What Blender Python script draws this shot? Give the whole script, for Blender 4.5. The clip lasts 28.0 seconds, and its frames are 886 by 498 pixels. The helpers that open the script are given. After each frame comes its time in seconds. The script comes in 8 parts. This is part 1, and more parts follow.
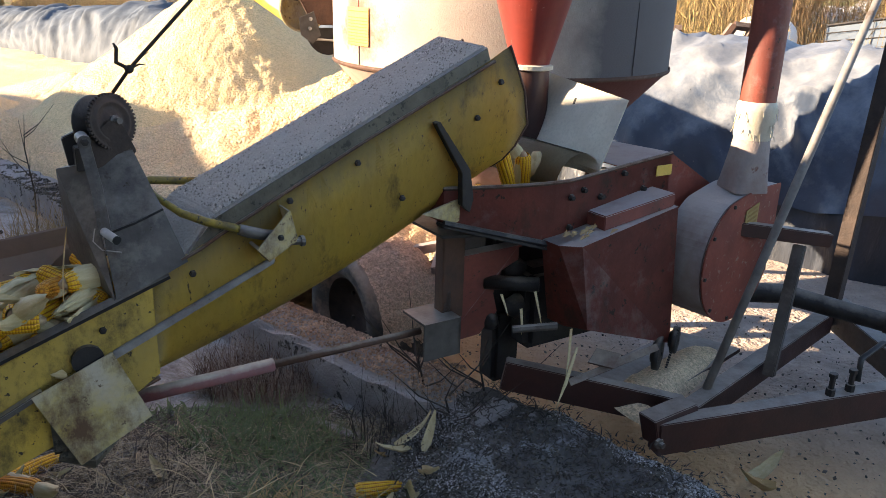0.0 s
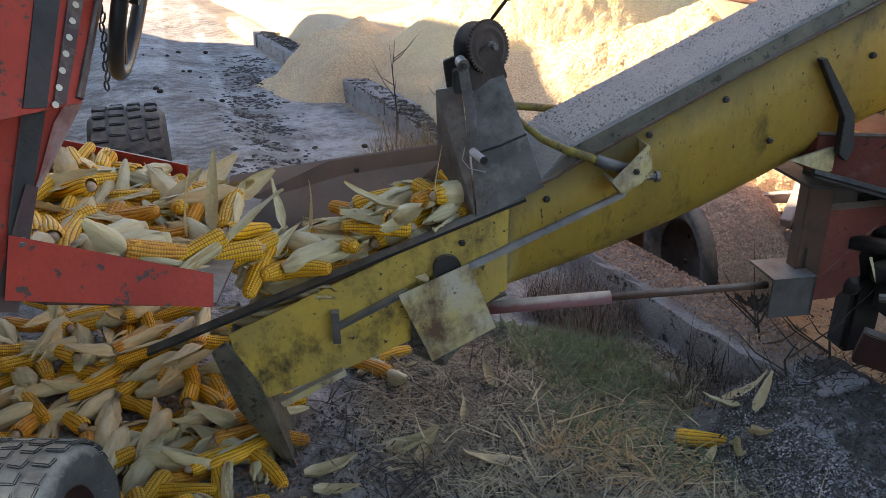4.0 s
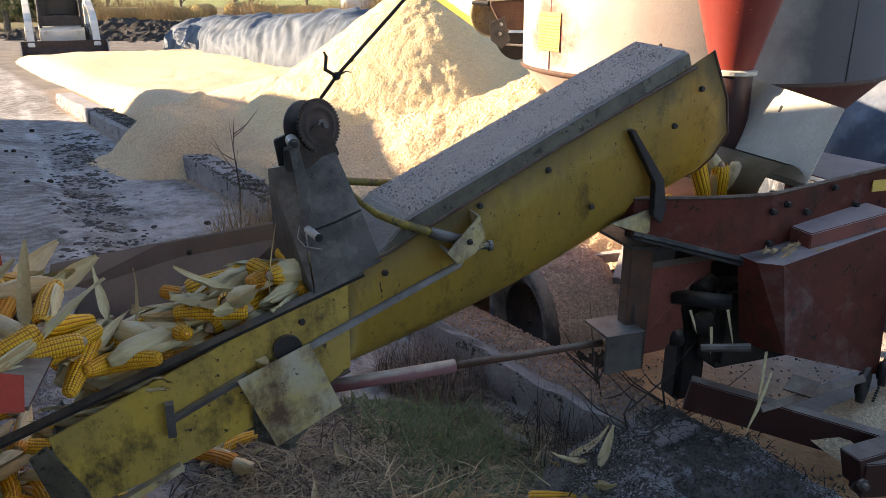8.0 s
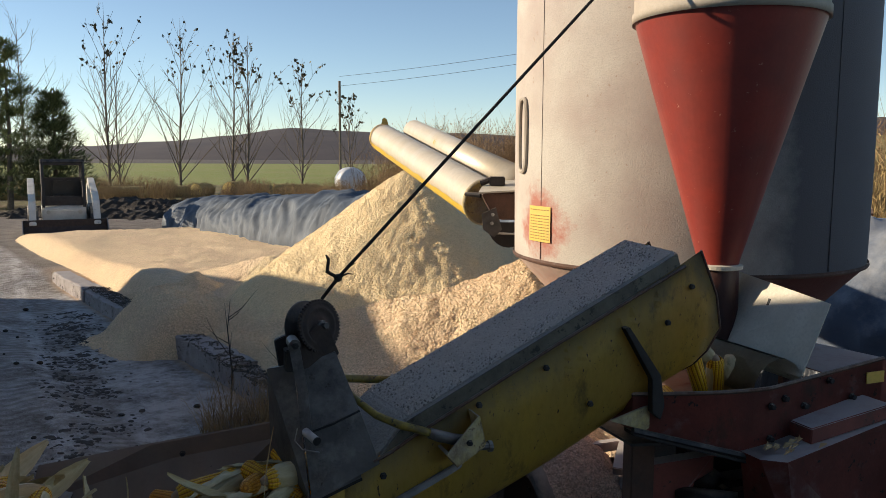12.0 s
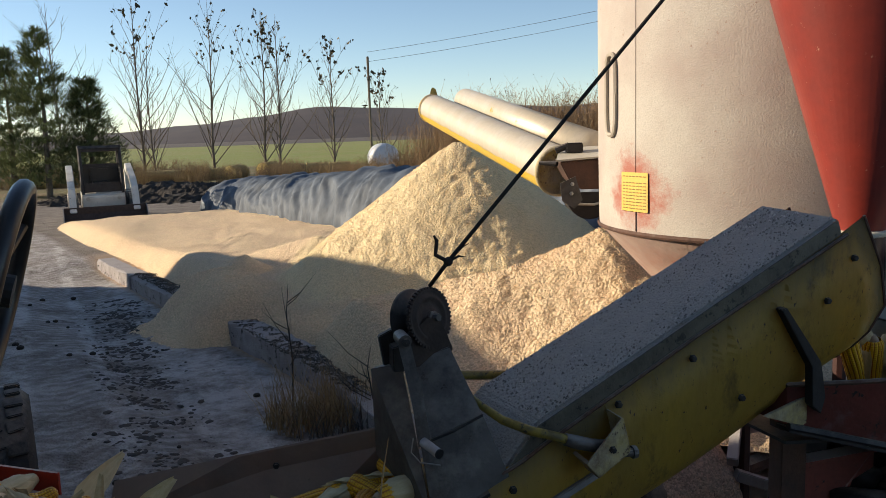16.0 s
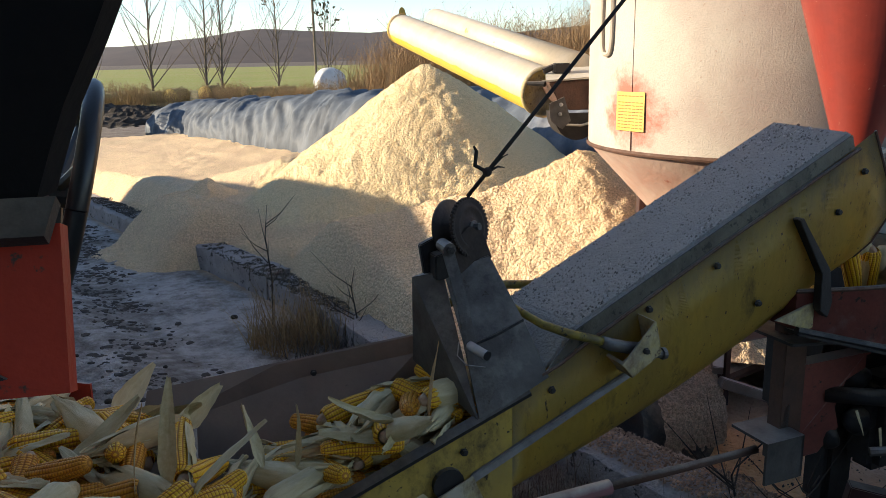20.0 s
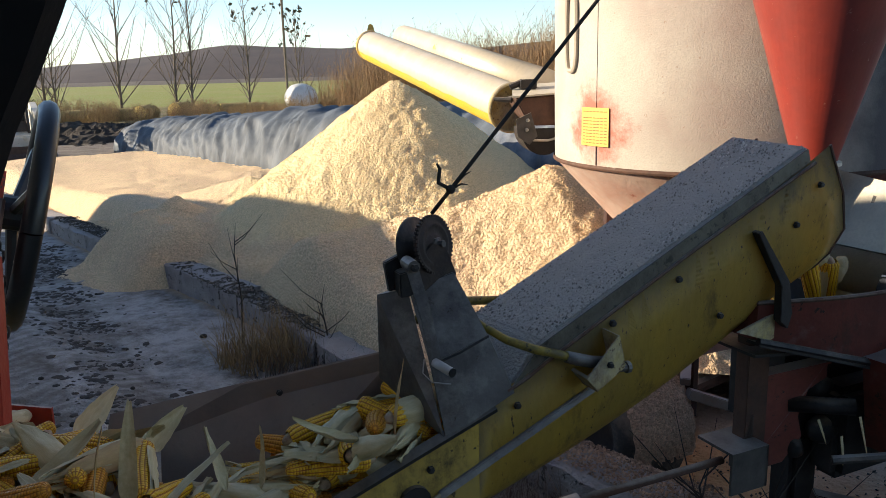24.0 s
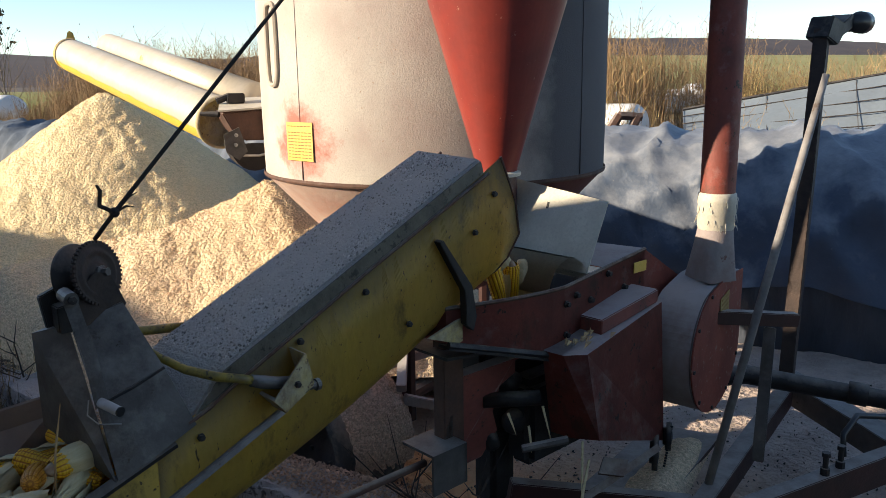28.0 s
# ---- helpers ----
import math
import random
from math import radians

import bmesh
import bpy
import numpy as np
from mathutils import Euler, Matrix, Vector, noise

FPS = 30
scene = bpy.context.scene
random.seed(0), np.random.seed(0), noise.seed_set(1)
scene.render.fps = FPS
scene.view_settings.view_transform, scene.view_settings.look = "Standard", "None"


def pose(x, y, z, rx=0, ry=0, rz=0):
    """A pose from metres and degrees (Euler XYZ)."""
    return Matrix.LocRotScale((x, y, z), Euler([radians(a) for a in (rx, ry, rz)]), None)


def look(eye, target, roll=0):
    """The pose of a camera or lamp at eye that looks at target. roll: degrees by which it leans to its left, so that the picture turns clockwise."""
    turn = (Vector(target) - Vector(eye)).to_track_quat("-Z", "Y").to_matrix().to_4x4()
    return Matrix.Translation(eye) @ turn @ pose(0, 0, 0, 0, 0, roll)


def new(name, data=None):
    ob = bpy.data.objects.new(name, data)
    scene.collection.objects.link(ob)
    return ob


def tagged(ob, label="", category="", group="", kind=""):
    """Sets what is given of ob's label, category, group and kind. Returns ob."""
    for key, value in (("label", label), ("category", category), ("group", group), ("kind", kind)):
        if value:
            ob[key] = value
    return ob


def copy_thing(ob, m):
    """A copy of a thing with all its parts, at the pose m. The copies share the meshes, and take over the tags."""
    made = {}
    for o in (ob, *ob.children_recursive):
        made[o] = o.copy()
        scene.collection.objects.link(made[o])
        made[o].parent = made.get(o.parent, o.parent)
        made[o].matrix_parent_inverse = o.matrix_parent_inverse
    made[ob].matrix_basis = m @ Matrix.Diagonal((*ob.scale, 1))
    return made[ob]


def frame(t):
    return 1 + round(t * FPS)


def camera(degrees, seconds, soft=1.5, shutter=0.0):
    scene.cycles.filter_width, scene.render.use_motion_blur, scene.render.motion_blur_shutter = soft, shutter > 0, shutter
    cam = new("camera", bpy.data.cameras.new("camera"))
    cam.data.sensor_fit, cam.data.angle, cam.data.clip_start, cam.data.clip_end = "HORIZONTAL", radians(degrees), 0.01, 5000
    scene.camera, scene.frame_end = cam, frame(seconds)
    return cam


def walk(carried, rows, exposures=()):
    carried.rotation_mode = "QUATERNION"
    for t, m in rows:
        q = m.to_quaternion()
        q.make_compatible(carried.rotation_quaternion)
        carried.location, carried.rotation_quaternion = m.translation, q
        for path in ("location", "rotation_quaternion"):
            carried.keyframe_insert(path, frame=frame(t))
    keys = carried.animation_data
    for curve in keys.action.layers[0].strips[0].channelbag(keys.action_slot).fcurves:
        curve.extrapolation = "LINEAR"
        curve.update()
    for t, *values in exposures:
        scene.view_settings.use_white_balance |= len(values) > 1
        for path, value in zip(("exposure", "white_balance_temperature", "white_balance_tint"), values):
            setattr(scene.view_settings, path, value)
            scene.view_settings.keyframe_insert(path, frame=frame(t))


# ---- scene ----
cam = camera(58.6, 28.0, 0.6)
PATH = [
    (0, (0.159, -0.2, 1.696), (0.555, 1.651, 1.053), 1.8),
    (0.5, (0.17, -0.206, 1.696), (0.547, 1.652, 1.059), 1.8),
    (1, (0.154, -0.212, 1.693), (0.507, 1.651, 1.057), 2.5),
    (1.5, (0.101, -0.212, 1.696), (0.098, 1.674, 1.032), 0.2),
    (2, (0.069, -0.204, 1.688), (-0.215, 1.623, 0.927), -1.3),
    (2.5, (0.059, -0.2, 1.685), (-0.34, 1.594, 0.895), -1.0),
    (3, (0.052, -0.198, 1.687), (-0.336, 1.596, 0.892), -0.5),
    (3.5, (0.05, -0.201, 1.684), (-0.329, 1.593, 0.886), -0.5),
    (5.5, (0.049, -0.202, 1.685), (-0.334, 1.585, 0.873), -0.5),
    (6, (0.04, -0.2, 1.686), (-0.336, 1.589, 0.875), -0.6),
    (6.5, (0.039, -0.2, 1.688), (-0.332, 1.589, 0.877), -0.6),
    (7, (0.046, -0.195, 1.687), (-0.317, 1.599, 0.88), -0.9),
    (7.5, (0.068, -0.192, 1.701), (-0.265, 1.621, 0.925), -1.5),
    (8, (0.107, -0.181, 1.705), (0.076, 1.712, 1.061), 0.3),
    (8.5, (0.129, -0.191, 1.71), (0.252, 1.707, 1.093), 0.3),
    (9, (0.121, -0.193, 1.714), (0.249, 1.708, 1.106), 0.1),
    (9.5, (0.113, -0.194, 1.717), (0.244, 1.707, 1.109), 0.2),
    (10, (0.095, -0.183, 1.744), (0.228, 1.748, 1.24), 0.4),
    (10.5, (0.074, -0.165, 1.809), (0.211, 1.816, 1.567), 0.0),
    (11, (0.068, -0.179, 1.802), (0.162, 1.808, 1.592), 0.3),
    (11.5, (0.074, -0.185, 1.801), (0.066, 1.802, 1.581), 0.2),
    (12, (0.079, -0.19, 1.802), (0.07, 1.797, 1.576), 0.2),
    (12.5, (0.081, -0.191, 1.797), (0.078, 1.796, 1.567), 0.3),
    (14.5, (0.054, -0.176, 1.791), (0.047, 1.808, 1.543), 0.6),
    (15, (0.002, -0.157, 1.778), (-0.004, 1.826, 1.519), 0.6),
    (15.5, (-0.093, 0.011, 1.764), (-0.144, 1.991, 1.488), -0.6),
    (16, (-0.188, 0.163, 1.774), (-0.277, 2.14, 1.484), -2.0),
    (16.5, (-0.353, 0.156, 1.775), (-0.399, 2.132, 1.464), -2.3),
    (17, (-0.454, 0.128, 1.749), (-0.478, 2.097, 1.398), -2.5),
    (17.5, (-0.47, 0.117, 1.739), (-0.482, 2.069, 1.303), -1.9),
    (18, (-0.468, 0.117, 1.738), (-0.47, 2.066, 1.291), -1.9),
    (18.5, (-0.471, 0.117, 1.736), (-0.456, 2.065, 1.283), -1.5),
    (19, (-0.472, 0.119, 1.733), (-0.444, 2.065, 1.274), -1.3),
    (19.5, (-0.465, 0.118, 1.733), (-0.427, 2.063, 1.267), -1.3),
    (20, (-0.461, 0.113, 1.737), (-0.411, 2.056, 1.266), -1.2),
    (20.5, (-0.455, 0.107, 1.738), (-0.395, 2.05, 1.265), -1.0),
    (21, (-0.451, 0.112, 1.74), (-0.383, 2.054, 1.267), -0.9),
    (21.5, (-0.453, 0.109, 1.744), (-0.379, 2.05, 1.27), -1.0),
    (23.5, (-0.443, 0.108, 1.747), (-0.336, 2.055, 1.304), -1.1),
    (24, (-0.434, 0.106, 1.746), (-0.317, 2.054, 1.309), -1.5),
    (24.5, (-0.385, 0.098, 1.752), (-0.106, 2.03, 1.316), -1.3),
    (25, (-0.302, 0.097, 1.756), (0.301, 1.958, 1.338), -0.6),
    (25.5, (-0.249, 0.114, 1.747), (0.443, 1.944, 1.331), -0.6),
    (26, (-0.24, 0.112, 1.74), (0.447, 1.944, 1.324), -0.9),
    (26.5, (-0.23, 0.107, 1.739), (0.453, 1.94, 1.325), -1.2),
    (27, (-0.228, 0.105, 1.745), (0.491, 1.924, 1.329), -1.1),
    (27.5, (-0.241, 0.106, 1.758), (0.488, 1.92, 1.335), -0.7),
    (28, (-0.234, 0.104, 1.748), (0.492, 1.92, 1.33), -0.8),
]
STOPS = [(0, 2.05, 8600), (2.6, 2.4, 9000), (7, 2.35, 9000), (8, 1.9, 8400), (9.8, 1.6, 8000), (10.6, 0.5, 7600), (15, 0.5, 7600), (16.4, 0.6, 7600), (17.3, 0.98, 7700), (21, 1.1, 7800), (24, 1.05, 7700), (25.5, 0.95, 7700), (28, 1.02, 7500)]
EXPOSURES = [(t, v, k, 15 if t < 10 else 10) for t, v, k in STOPS]
walk(cam, [(t, look(eye, target, roll)) for t, eye, target, roll in PATH], EXPOSURES)

# ---- world and sun ----
SUN_AZ, SUN_EL = (-0.989, 0.147), radians(20.1)
world = bpy.data.worlds.new("sky")
world.use_nodes = True
scene.world = world
wn = world.node_tree
sky = wn.nodes.new("ShaderNodeTexSky")
sky.sky_type, sky.sun_disc = "NISHITA", False
sky.sun_elevation, sky.sun_rotation = SUN_EL, math.atan2(SUN_AZ[0], SUN_AZ[1])
sky.air_density, sky.dust_density, sky.ozone_density = 0.78, 0.0, 3.0
wn.links.new(sky.outputs[0], wn.nodes["Background"].inputs[0])
wn.nodes["Background"].inputs[1].default_value = 0.115
sun = new("sun", bpy.data.lights.new("sun", "SUN"))
sun.data.energy, sun.data.angle, sun.data.color = 4.7, radians(0.55), (1.0, 0.9, 0.77)
sun.matrix_world = look((SUN_AZ[0] * 40, SUN_AZ[1] * 40, 40 * math.tan(SUN_EL)), (0, 0, 0))

# ---- materials ----
def mat(name, c1, c2=None, rough=0.7, scale=8.0, metal=0.0, bump=0.15, fine=90.0, dust=0.0, dust_col=(0.62, 0.56, 0.47), spots=0.0, spot_col=(0.05, 0.035, 0.025), spot_scale=14.0, island=0.0, stretch=(1, 1, 1), bump_dist=0.01, grain=0.45, coat=0.0, spec=0.5, bare=None, stain=0.0, stain_col=(0.06, 0.04, 0.028), blotch=None):
    """Two colours mixed by coarse and fine noise, with chips, settled dust and relief."""
    m = bpy.data.materials.new(name)
    m.use_nodes = True
    nt, N = m.node_tree, m.node_tree.nodes
    b = N["Principled BSDF"]
    tc = N.new("ShaderNodeTexCoord")
    mp = N.new("ShaderNodeMapping")
    mp.inputs["Scale"].default_value = stretch
    nt.links.new(tc.outputs["Object"], mp.inputs[0])

    def nz(s, detail=6.0, r=0.6):
        n = N.new("ShaderNodeTexNoise")
        n.inputs["Scale"].default_value, n.inputs["Detail"].default_value, n.inputs["Roughness"].default_value = s, detail, r
        nt.links.new(mp.outputs[0], n.inputs["Vector"])
        return n

    def ramp(src, lo, hi):
        r = N.new("ShaderNodeMapRange")
        r.inputs[1].default_value, r.inputs[2].default_value = lo, hi
        nt.links.new(src, r.inputs[0])
        return r.outputs[0]

    def mix(fac, a, bcol):
        x = N.new("ShaderNodeMix")
        x.data_type = "RGBA"
        for k, s in ((0, fac), (6, a), (7, bcol)):
            if isinstance(s, (tuple, float, int)):
                x.inputs[k].default_value = (*s, 1) if isinstance(s, tuple) else s
            else:
                nt.links.new(s, x.inputs[k])
        return x.outputs[2]

    big, small = nz(scale), nz(fine, 4.0)
    c2 = c2 or tuple(v * 0.7 for v in c1)
    col = mix(ramp(big.outputs[0], 0.35, 0.68), c1, c2)
    dark = tuple(v * 0.72 for v in c1)
    gr = N.new("ShaderNodeMath")
    gr.operation = "MULTIPLY"
    gr.inputs[1].default_value = grain
    nt.links.new(ramp(small.outputs[0], 0.45, 0.75), gr.inputs[0])
    col = mix(gr.outputs[0], col, dark)
    if island:
        rnd = N.new("ShaderNodeNewGeometry").outputs["Random Per Island"]
        hsv = N.new("ShaderNodeHueSaturation")
        nt.links.new(ramp(rnd, 0, 1), hsv.inputs["Value"])
        hsv.inputs["Value"].default_value = 1
        mr = hsv.inputs["Value"].links[0].from_node
        mr.inputs[3].default_value, mr.inputs[4].default_value = 1 - island, 1 + island
        nt.links.new(col, hsv.inputs["Color"])
        col = hsv.outputs[0]
    if spots:
        sp = nz(spot_scale, 5.0, 0.7)
        col = mix(ramp(sp.outputs[0], 0.72 - spots * 0.25, 0.76 - spots * 0.25), col, spot_col)
    if stain:  # runs of oil and rust, drawn out downwards
        sm = N.new("ShaderNodeMapping")
        sm.inputs["Scale"].default_value = (1, 1, 0.5)
        nt.links.new(tc.outputs["Object"], sm.inputs[0])
        run, cloud = nz(9.0, 8.0, 0.75), nz(3.6, 9.0, 0.75)
        nt.links.new(sm.outputs[0], run.inputs["Vector"])
        tot = N.new("ShaderNodeMath")
        tot.operation = "MULTIPLY_ADD"
        nt.links.new(cloud.outputs[0], tot.inputs[0])
        tot.inputs[1].default_value = 1.1
        nt.links.new(run.outputs[0], tot.inputs[2])
        col = mix(ramp(tot.outputs[0], 1.24 - stain * 0.4, 1.5 - stain * 0.4), col, stain_col)
    if dust:
        nrm = N.new("ShaderNodeSeparateXYZ")
        nt.links.new(N.new("ShaderNodeNewGeometry").outputs["Normal"], nrm.inputs[0])
        up = ramp(nrm.outputs[2], 0.05, 0.85)
        dn = nz(scale * 0.8 + 3, 6.0, 0.7)
        add = N.new("ShaderNodeMath")
        add.operation = "MULTIPLY_ADD"
        nt.links.new(up, add.inputs[0])
        add.inputs[1].default_value = 0.75
        half = N.new("ShaderNodeMath")
        half.operation = "MULTIPLY"
        half.inputs[1].default_value = 0.45
        nt.links.new(ramp(dn.outputs[0], 0.3, 0.7), half.inputs[0])
        nt.links.new(half.outputs[0], add.inputs[2])
        col = mix(ramp(add.outputs[0], 0.75 - 0.75 * dust, 1.25 - 0.45 * dust), col, dust_col)
    if blotch:  # dust rubbed off round one spot, down to the paint
        vm = N.new("ShaderNodeVectorMath")
        vm.operation = "DISTANCE"
        nt.links.new(tc.outputs["Object"], vm.inputs[0])
        vm.inputs[1].default_value = blotch[0]
        bn = nz(6.0, 9.0, 0.75)
        ba = N.new("ShaderNodeMath")
        ba.operation = "MULTIPLY_ADD"
        nt.links.new(bn.outputs[0], ba.inputs[0])
        ba.inputs[1].default_value = -0.5
        nt.links.new(vm.outputs["Value"], ba.inputs[2])
        col = mix(ramp(ba.outputs[0], blotch[1] - 0.25, blotch[1] - 0.37), col, blotch[2])
    # Darkens the +x side: bare paint there, with its shade put into the colour.
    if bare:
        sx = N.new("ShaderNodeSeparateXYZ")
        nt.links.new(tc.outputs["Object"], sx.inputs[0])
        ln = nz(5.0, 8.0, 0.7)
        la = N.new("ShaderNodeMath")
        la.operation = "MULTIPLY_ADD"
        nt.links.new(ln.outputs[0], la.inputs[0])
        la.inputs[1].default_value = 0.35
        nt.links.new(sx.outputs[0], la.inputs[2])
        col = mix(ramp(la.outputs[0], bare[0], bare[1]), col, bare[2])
    nt.links.new(col, b.inputs["Base Color"])
    b.inputs["Metallic"].default_value = metal
    b.inputs["Specular IOR Level"].default_value = spec
    if coat:
        b.inputs["Coat Weight"].default_value, b.inputs["Coat Roughness"].default_value = coat, 0.2
    rr = N.new("ShaderNodeMapRange")
    rr.inputs[3].default_value, rr.inputs[4].default_value = max(0.05, rough - 0.15), min(1.0, rough + 0.15)
    nt.links.new(big.outputs[0], rr.inputs[0])
    nt.links.new(rr.outputs[0], b.inputs["Roughness"])
    if bump:
        bp = N.new("ShaderNodeBump")
        bp.inputs["Strength"].default_value, bp.inputs["Distance"].default_value = bump, bump_dist
        ad = N.new("ShaderNodeMath")
        nt.links.new(small.outputs[0], ad.inputs[0])
        nt.links.new(big.outputs[0], ad.inputs[1])
        nt.links.new(ad.outputs[0], bp.inputs["Height"])
        nt.links.new(bp.outputs[0], b.inputs["Normal"])
    return m


YELLOW = mat("yellow_paint", (0.62, 0.4, 0.065), (0.45, 0.295, 0.075), 0.5, 3.2, fine=60, bump=0.12, stain=0.34, spots=0.36, spot_col=(0.07, 0.045, 0.022), spot_scale=80, dust=0.4, dust_col=(0.26, 0.2, 0.11), grain=0.6, stretch=(1, 1, 0.45))
YELLOW_OILY = mat("oil_stained_yellow", (0.58, 0.375, 0.065), (0.36, 0.245, 0.07), 0.45, 4, fine=60, bump=0.15, stain=0.5, stain_col=(0.035, 0.024, 0.017), spots=0.4, spot_col=(0.04, 0.028, 0.018), spot_scale=40)
# Yellow paint made brighter to carry the bounce light off the meal pile.
YELLOW_BOUNCE = mat("yellow_paint_bounce", (0.78, 0.5, 0.03), (0.7, 0.5, 0.12), 0.5, 6, fine=60, spots=0.3, spot_col=(0.5, 0.44, 0.32), spot_scale=9)
YELLOW_WORN = mat("worn_yellow_paint", (0.47, 0.42, 0.33), (0.5, 0.37, 0.1), 0.6, 7, fine=80, stain=0.5, stain_col=(0.12, 0.06, 0.03), spots=0.4, spot_col=(0.13, 0.085, 0.05), spot_scale=22, dust=0.35, dust_col=(0.34, 0.3, 0.25))
DUSTY_COVER = mat("dusty_sheet_steel", (0.46, 0.43, 0.4), (0.33, 0.31, 0.285), 0.9, 9, fine=110, bump=1.0, bump_dist=0.015, dust=0.2, dust_col=(0.5, 0.46, 0.41), spots=0.4, spot_col=(0.3, 0.28, 0.26), spot_scale=45, grain=0.9)
OILY_STEEL = mat("oily_sheet_edge", (0.13, 0.115, 0.085), (0.05, 0.043, 0.035), 0.5, 11, fine=70, bump=0.3, spots=0.6, spot_col=(0.02, 0.017, 0.014), spot_scale=30)
DUSTY_BAR = mat("dust_greyed_bar", (0.27, 0.26, 0.255), (0.16, 0.145, 0.14), 0.7, 14, fine=90, spots=0.3, spot_col=(0.12, 0.09, 0.075))
DUST_CRUMB = mat("grey_dust_crumbs", (0.5, 0.46, 0.42), (0.3, 0.27, 0.24), 0.95, 10, bump=0, island=0.6)
DARK_RUST = mat("dark_rust", (0.06, 0.038, 0.03), (0.035, 0.025, 0.022), 0.75, 16, fine=80, bump=0.3)
GREY_STEEL = mat("grey_steel", (0.13, 0.118, 0.112), (0.06, 0.055, 0.052), 0.5, 9, metal=0.3, fine=80, stain=0.3, spots=0.3, dust=0.3, dust_col=(0.36, 0.33, 0.3))
BARE_STEEL = mat("bare_steel", (0.45, 0.44, 0.42), (0.3, 0.29, 0.28), 0.4, 20, metal=0.8, fine=120)
DARK_STEEL = mat("dark_steel", (0.03, 0.026, 0.026), (0.016, 0.013, 0.013), 0.6, 12, metal=0.2, fine=80, dust=0.2, dust_col=(0.2, 0.17, 0.14))
RUST = mat("rusty_steel", (0.12, 0.055, 0.035), (0.07, 0.04, 0.03), 0.8, 14, fine=70, bump=0.3, dust=0.3, dust_col=(0.3, 0.26, 0.22))
PAN_STEEL = mat("worn_pan_steel", (0.27, 0.2, 0.175), (0.18, 0.13, 0.12), 0.5, 4, metal=0.15, fine=60, spots=0.1, dust=0.3, dust_col=(0.25, 0.2, 0.17))
RED = mat("dusty_red_paint", (0.26, 0.06, 0.042), (0.16, 0.042, 0.033), 0.6, 6, fine=70, spots=0.42, stain=0.3, dust=0.6, dust_col=(0.44, 0.38, 0.36), grain=0.8, spot_col=(0.045, 0.025, 0.02), spot_scale=18)
RED_CLEAN = mat("red_paint", (0.44, 0.038, 0.018), (0.32, 0.028, 0.014), 0.55, 5, fine=60, spots=0.5, stain=0.2, spec=0.3, dust=0.05, spot_col=(0.06, 0.04, 0.035), spot_scale=24, grain=0.6)
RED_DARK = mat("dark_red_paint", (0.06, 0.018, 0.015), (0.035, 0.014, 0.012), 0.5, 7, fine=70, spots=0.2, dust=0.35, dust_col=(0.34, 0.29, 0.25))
RED_DUSTED = mat("red_under_grey_dust", (0.34, 0.3, 0.29), (0.23, 0.15, 0.135), 0.85, 5, fine=90, bump=0.2, spots=0.35, spot_col=(0.17, 0.07, 0.055), spot_scale=7, dust=0.5, dust_col=(0.46, 0.43, 0.41))
RED_FACE = mat("worn_red_face", (0.29, 0.06, 0.036), (0.19, 0.045, 0.03), 0.6, 6, fine=70, spots=0.5, spot_col=(0.3, 0.17, 0.13), spot_scale=30, grain=0.8, bump=0.1)
SIGN_OLD = mat("faded_decal", (0.42, 0.29, 0.1), (0.3, 0.19, 0.08), 0.7, 18, fine=60, spots=0.4, spot_col=(0.2, 0.09, 0.05))
CYCLONE_RED = mat("cyclone_red_paint", (0.27, 0.033, 0.022), (0.18, 0.024, 0.018), 0.45, 4, fine=50, spots=0.22, spot_col=(0.4, 0.2, 0.14), spot_scale=30, grain=0.5, bump=0.05)
TANK = mat("dust_caked_tank", (0.47, 0.42, 0.345), (0.37, 0.31, 0.25), 0.85, 2.6, fine=90, bump=0.12, spots=0.3, grain=0.6, spot_col=(0.4, 0.12, 0.08), spot_scale=1.6)
# The dark grey +x side is bare slate with the tank's shade mixed in.
TANK_SHELL = mat("dust_caked_shell_shade_side", (0.52, 0.48, 0.42), (0.42, 0.34, 0.3), 0.85, 2.6, fine=130, bump=0.3, bump_dist=0.008, spots=0.3, spot_col=(0.36, 0.27, 0.22), spot_scale=30, grain=0.8, blotch=((0.58, 4.03, 1.46), 0.24, (0.4, 0.15, 0.11)), bare=(1.62, 1.9, (0.115, 0.105, 0.11)))
CREAM = mat("cream_plate", (0.58, 0.54, 0.45), (0.46, 0.42, 0.34), 0.6, 7, fine=90, grain=0.8, spots=0.1)
SIGN = mat("yellow_decal", (0.75, 0.5, 0.1), (0.7, 0.48, 0.12), 0.5, 10, fine=60, bump=0.02)
INK = mat("decal_ink", (0.35, 0.2, 0.05), None, 0.6, 20, bump=0)
RUBBER = mat("tyre_rubber", (0.026, 0.026, 0.027), (0.017, 0.017, 0.017), 0.8, 10, fine=60, bump=0.3, dust=0.12, dust_col=(0.2, 0.18, 0.16))
RUBBER_DUSTY = mat("dusty_tyre_rubber", (0.08, 0.07, 0.065), (0.05, 0.045, 0.042), 0.9, 10, fine=120, bump=0.4, dust=0.75, dust_col=(0.45, 0.33, 0.26))
RUBBER_WORN = mat("worn_grey_rubber", (0.1, 0.095, 0.09), (0.055, 0.054, 0.053), 0.85, 10, fine=60, bump=0.5, dust=0.3, spots=0.35, spot_col=(0.2, 0.18, 0.16), spot_scale=40)
BLACK_PLASTIC = mat("black_plastic", (0.012, 0.012, 0.013), (0.02, 0.02, 0.02), 0.35, 20, bump=0.05)
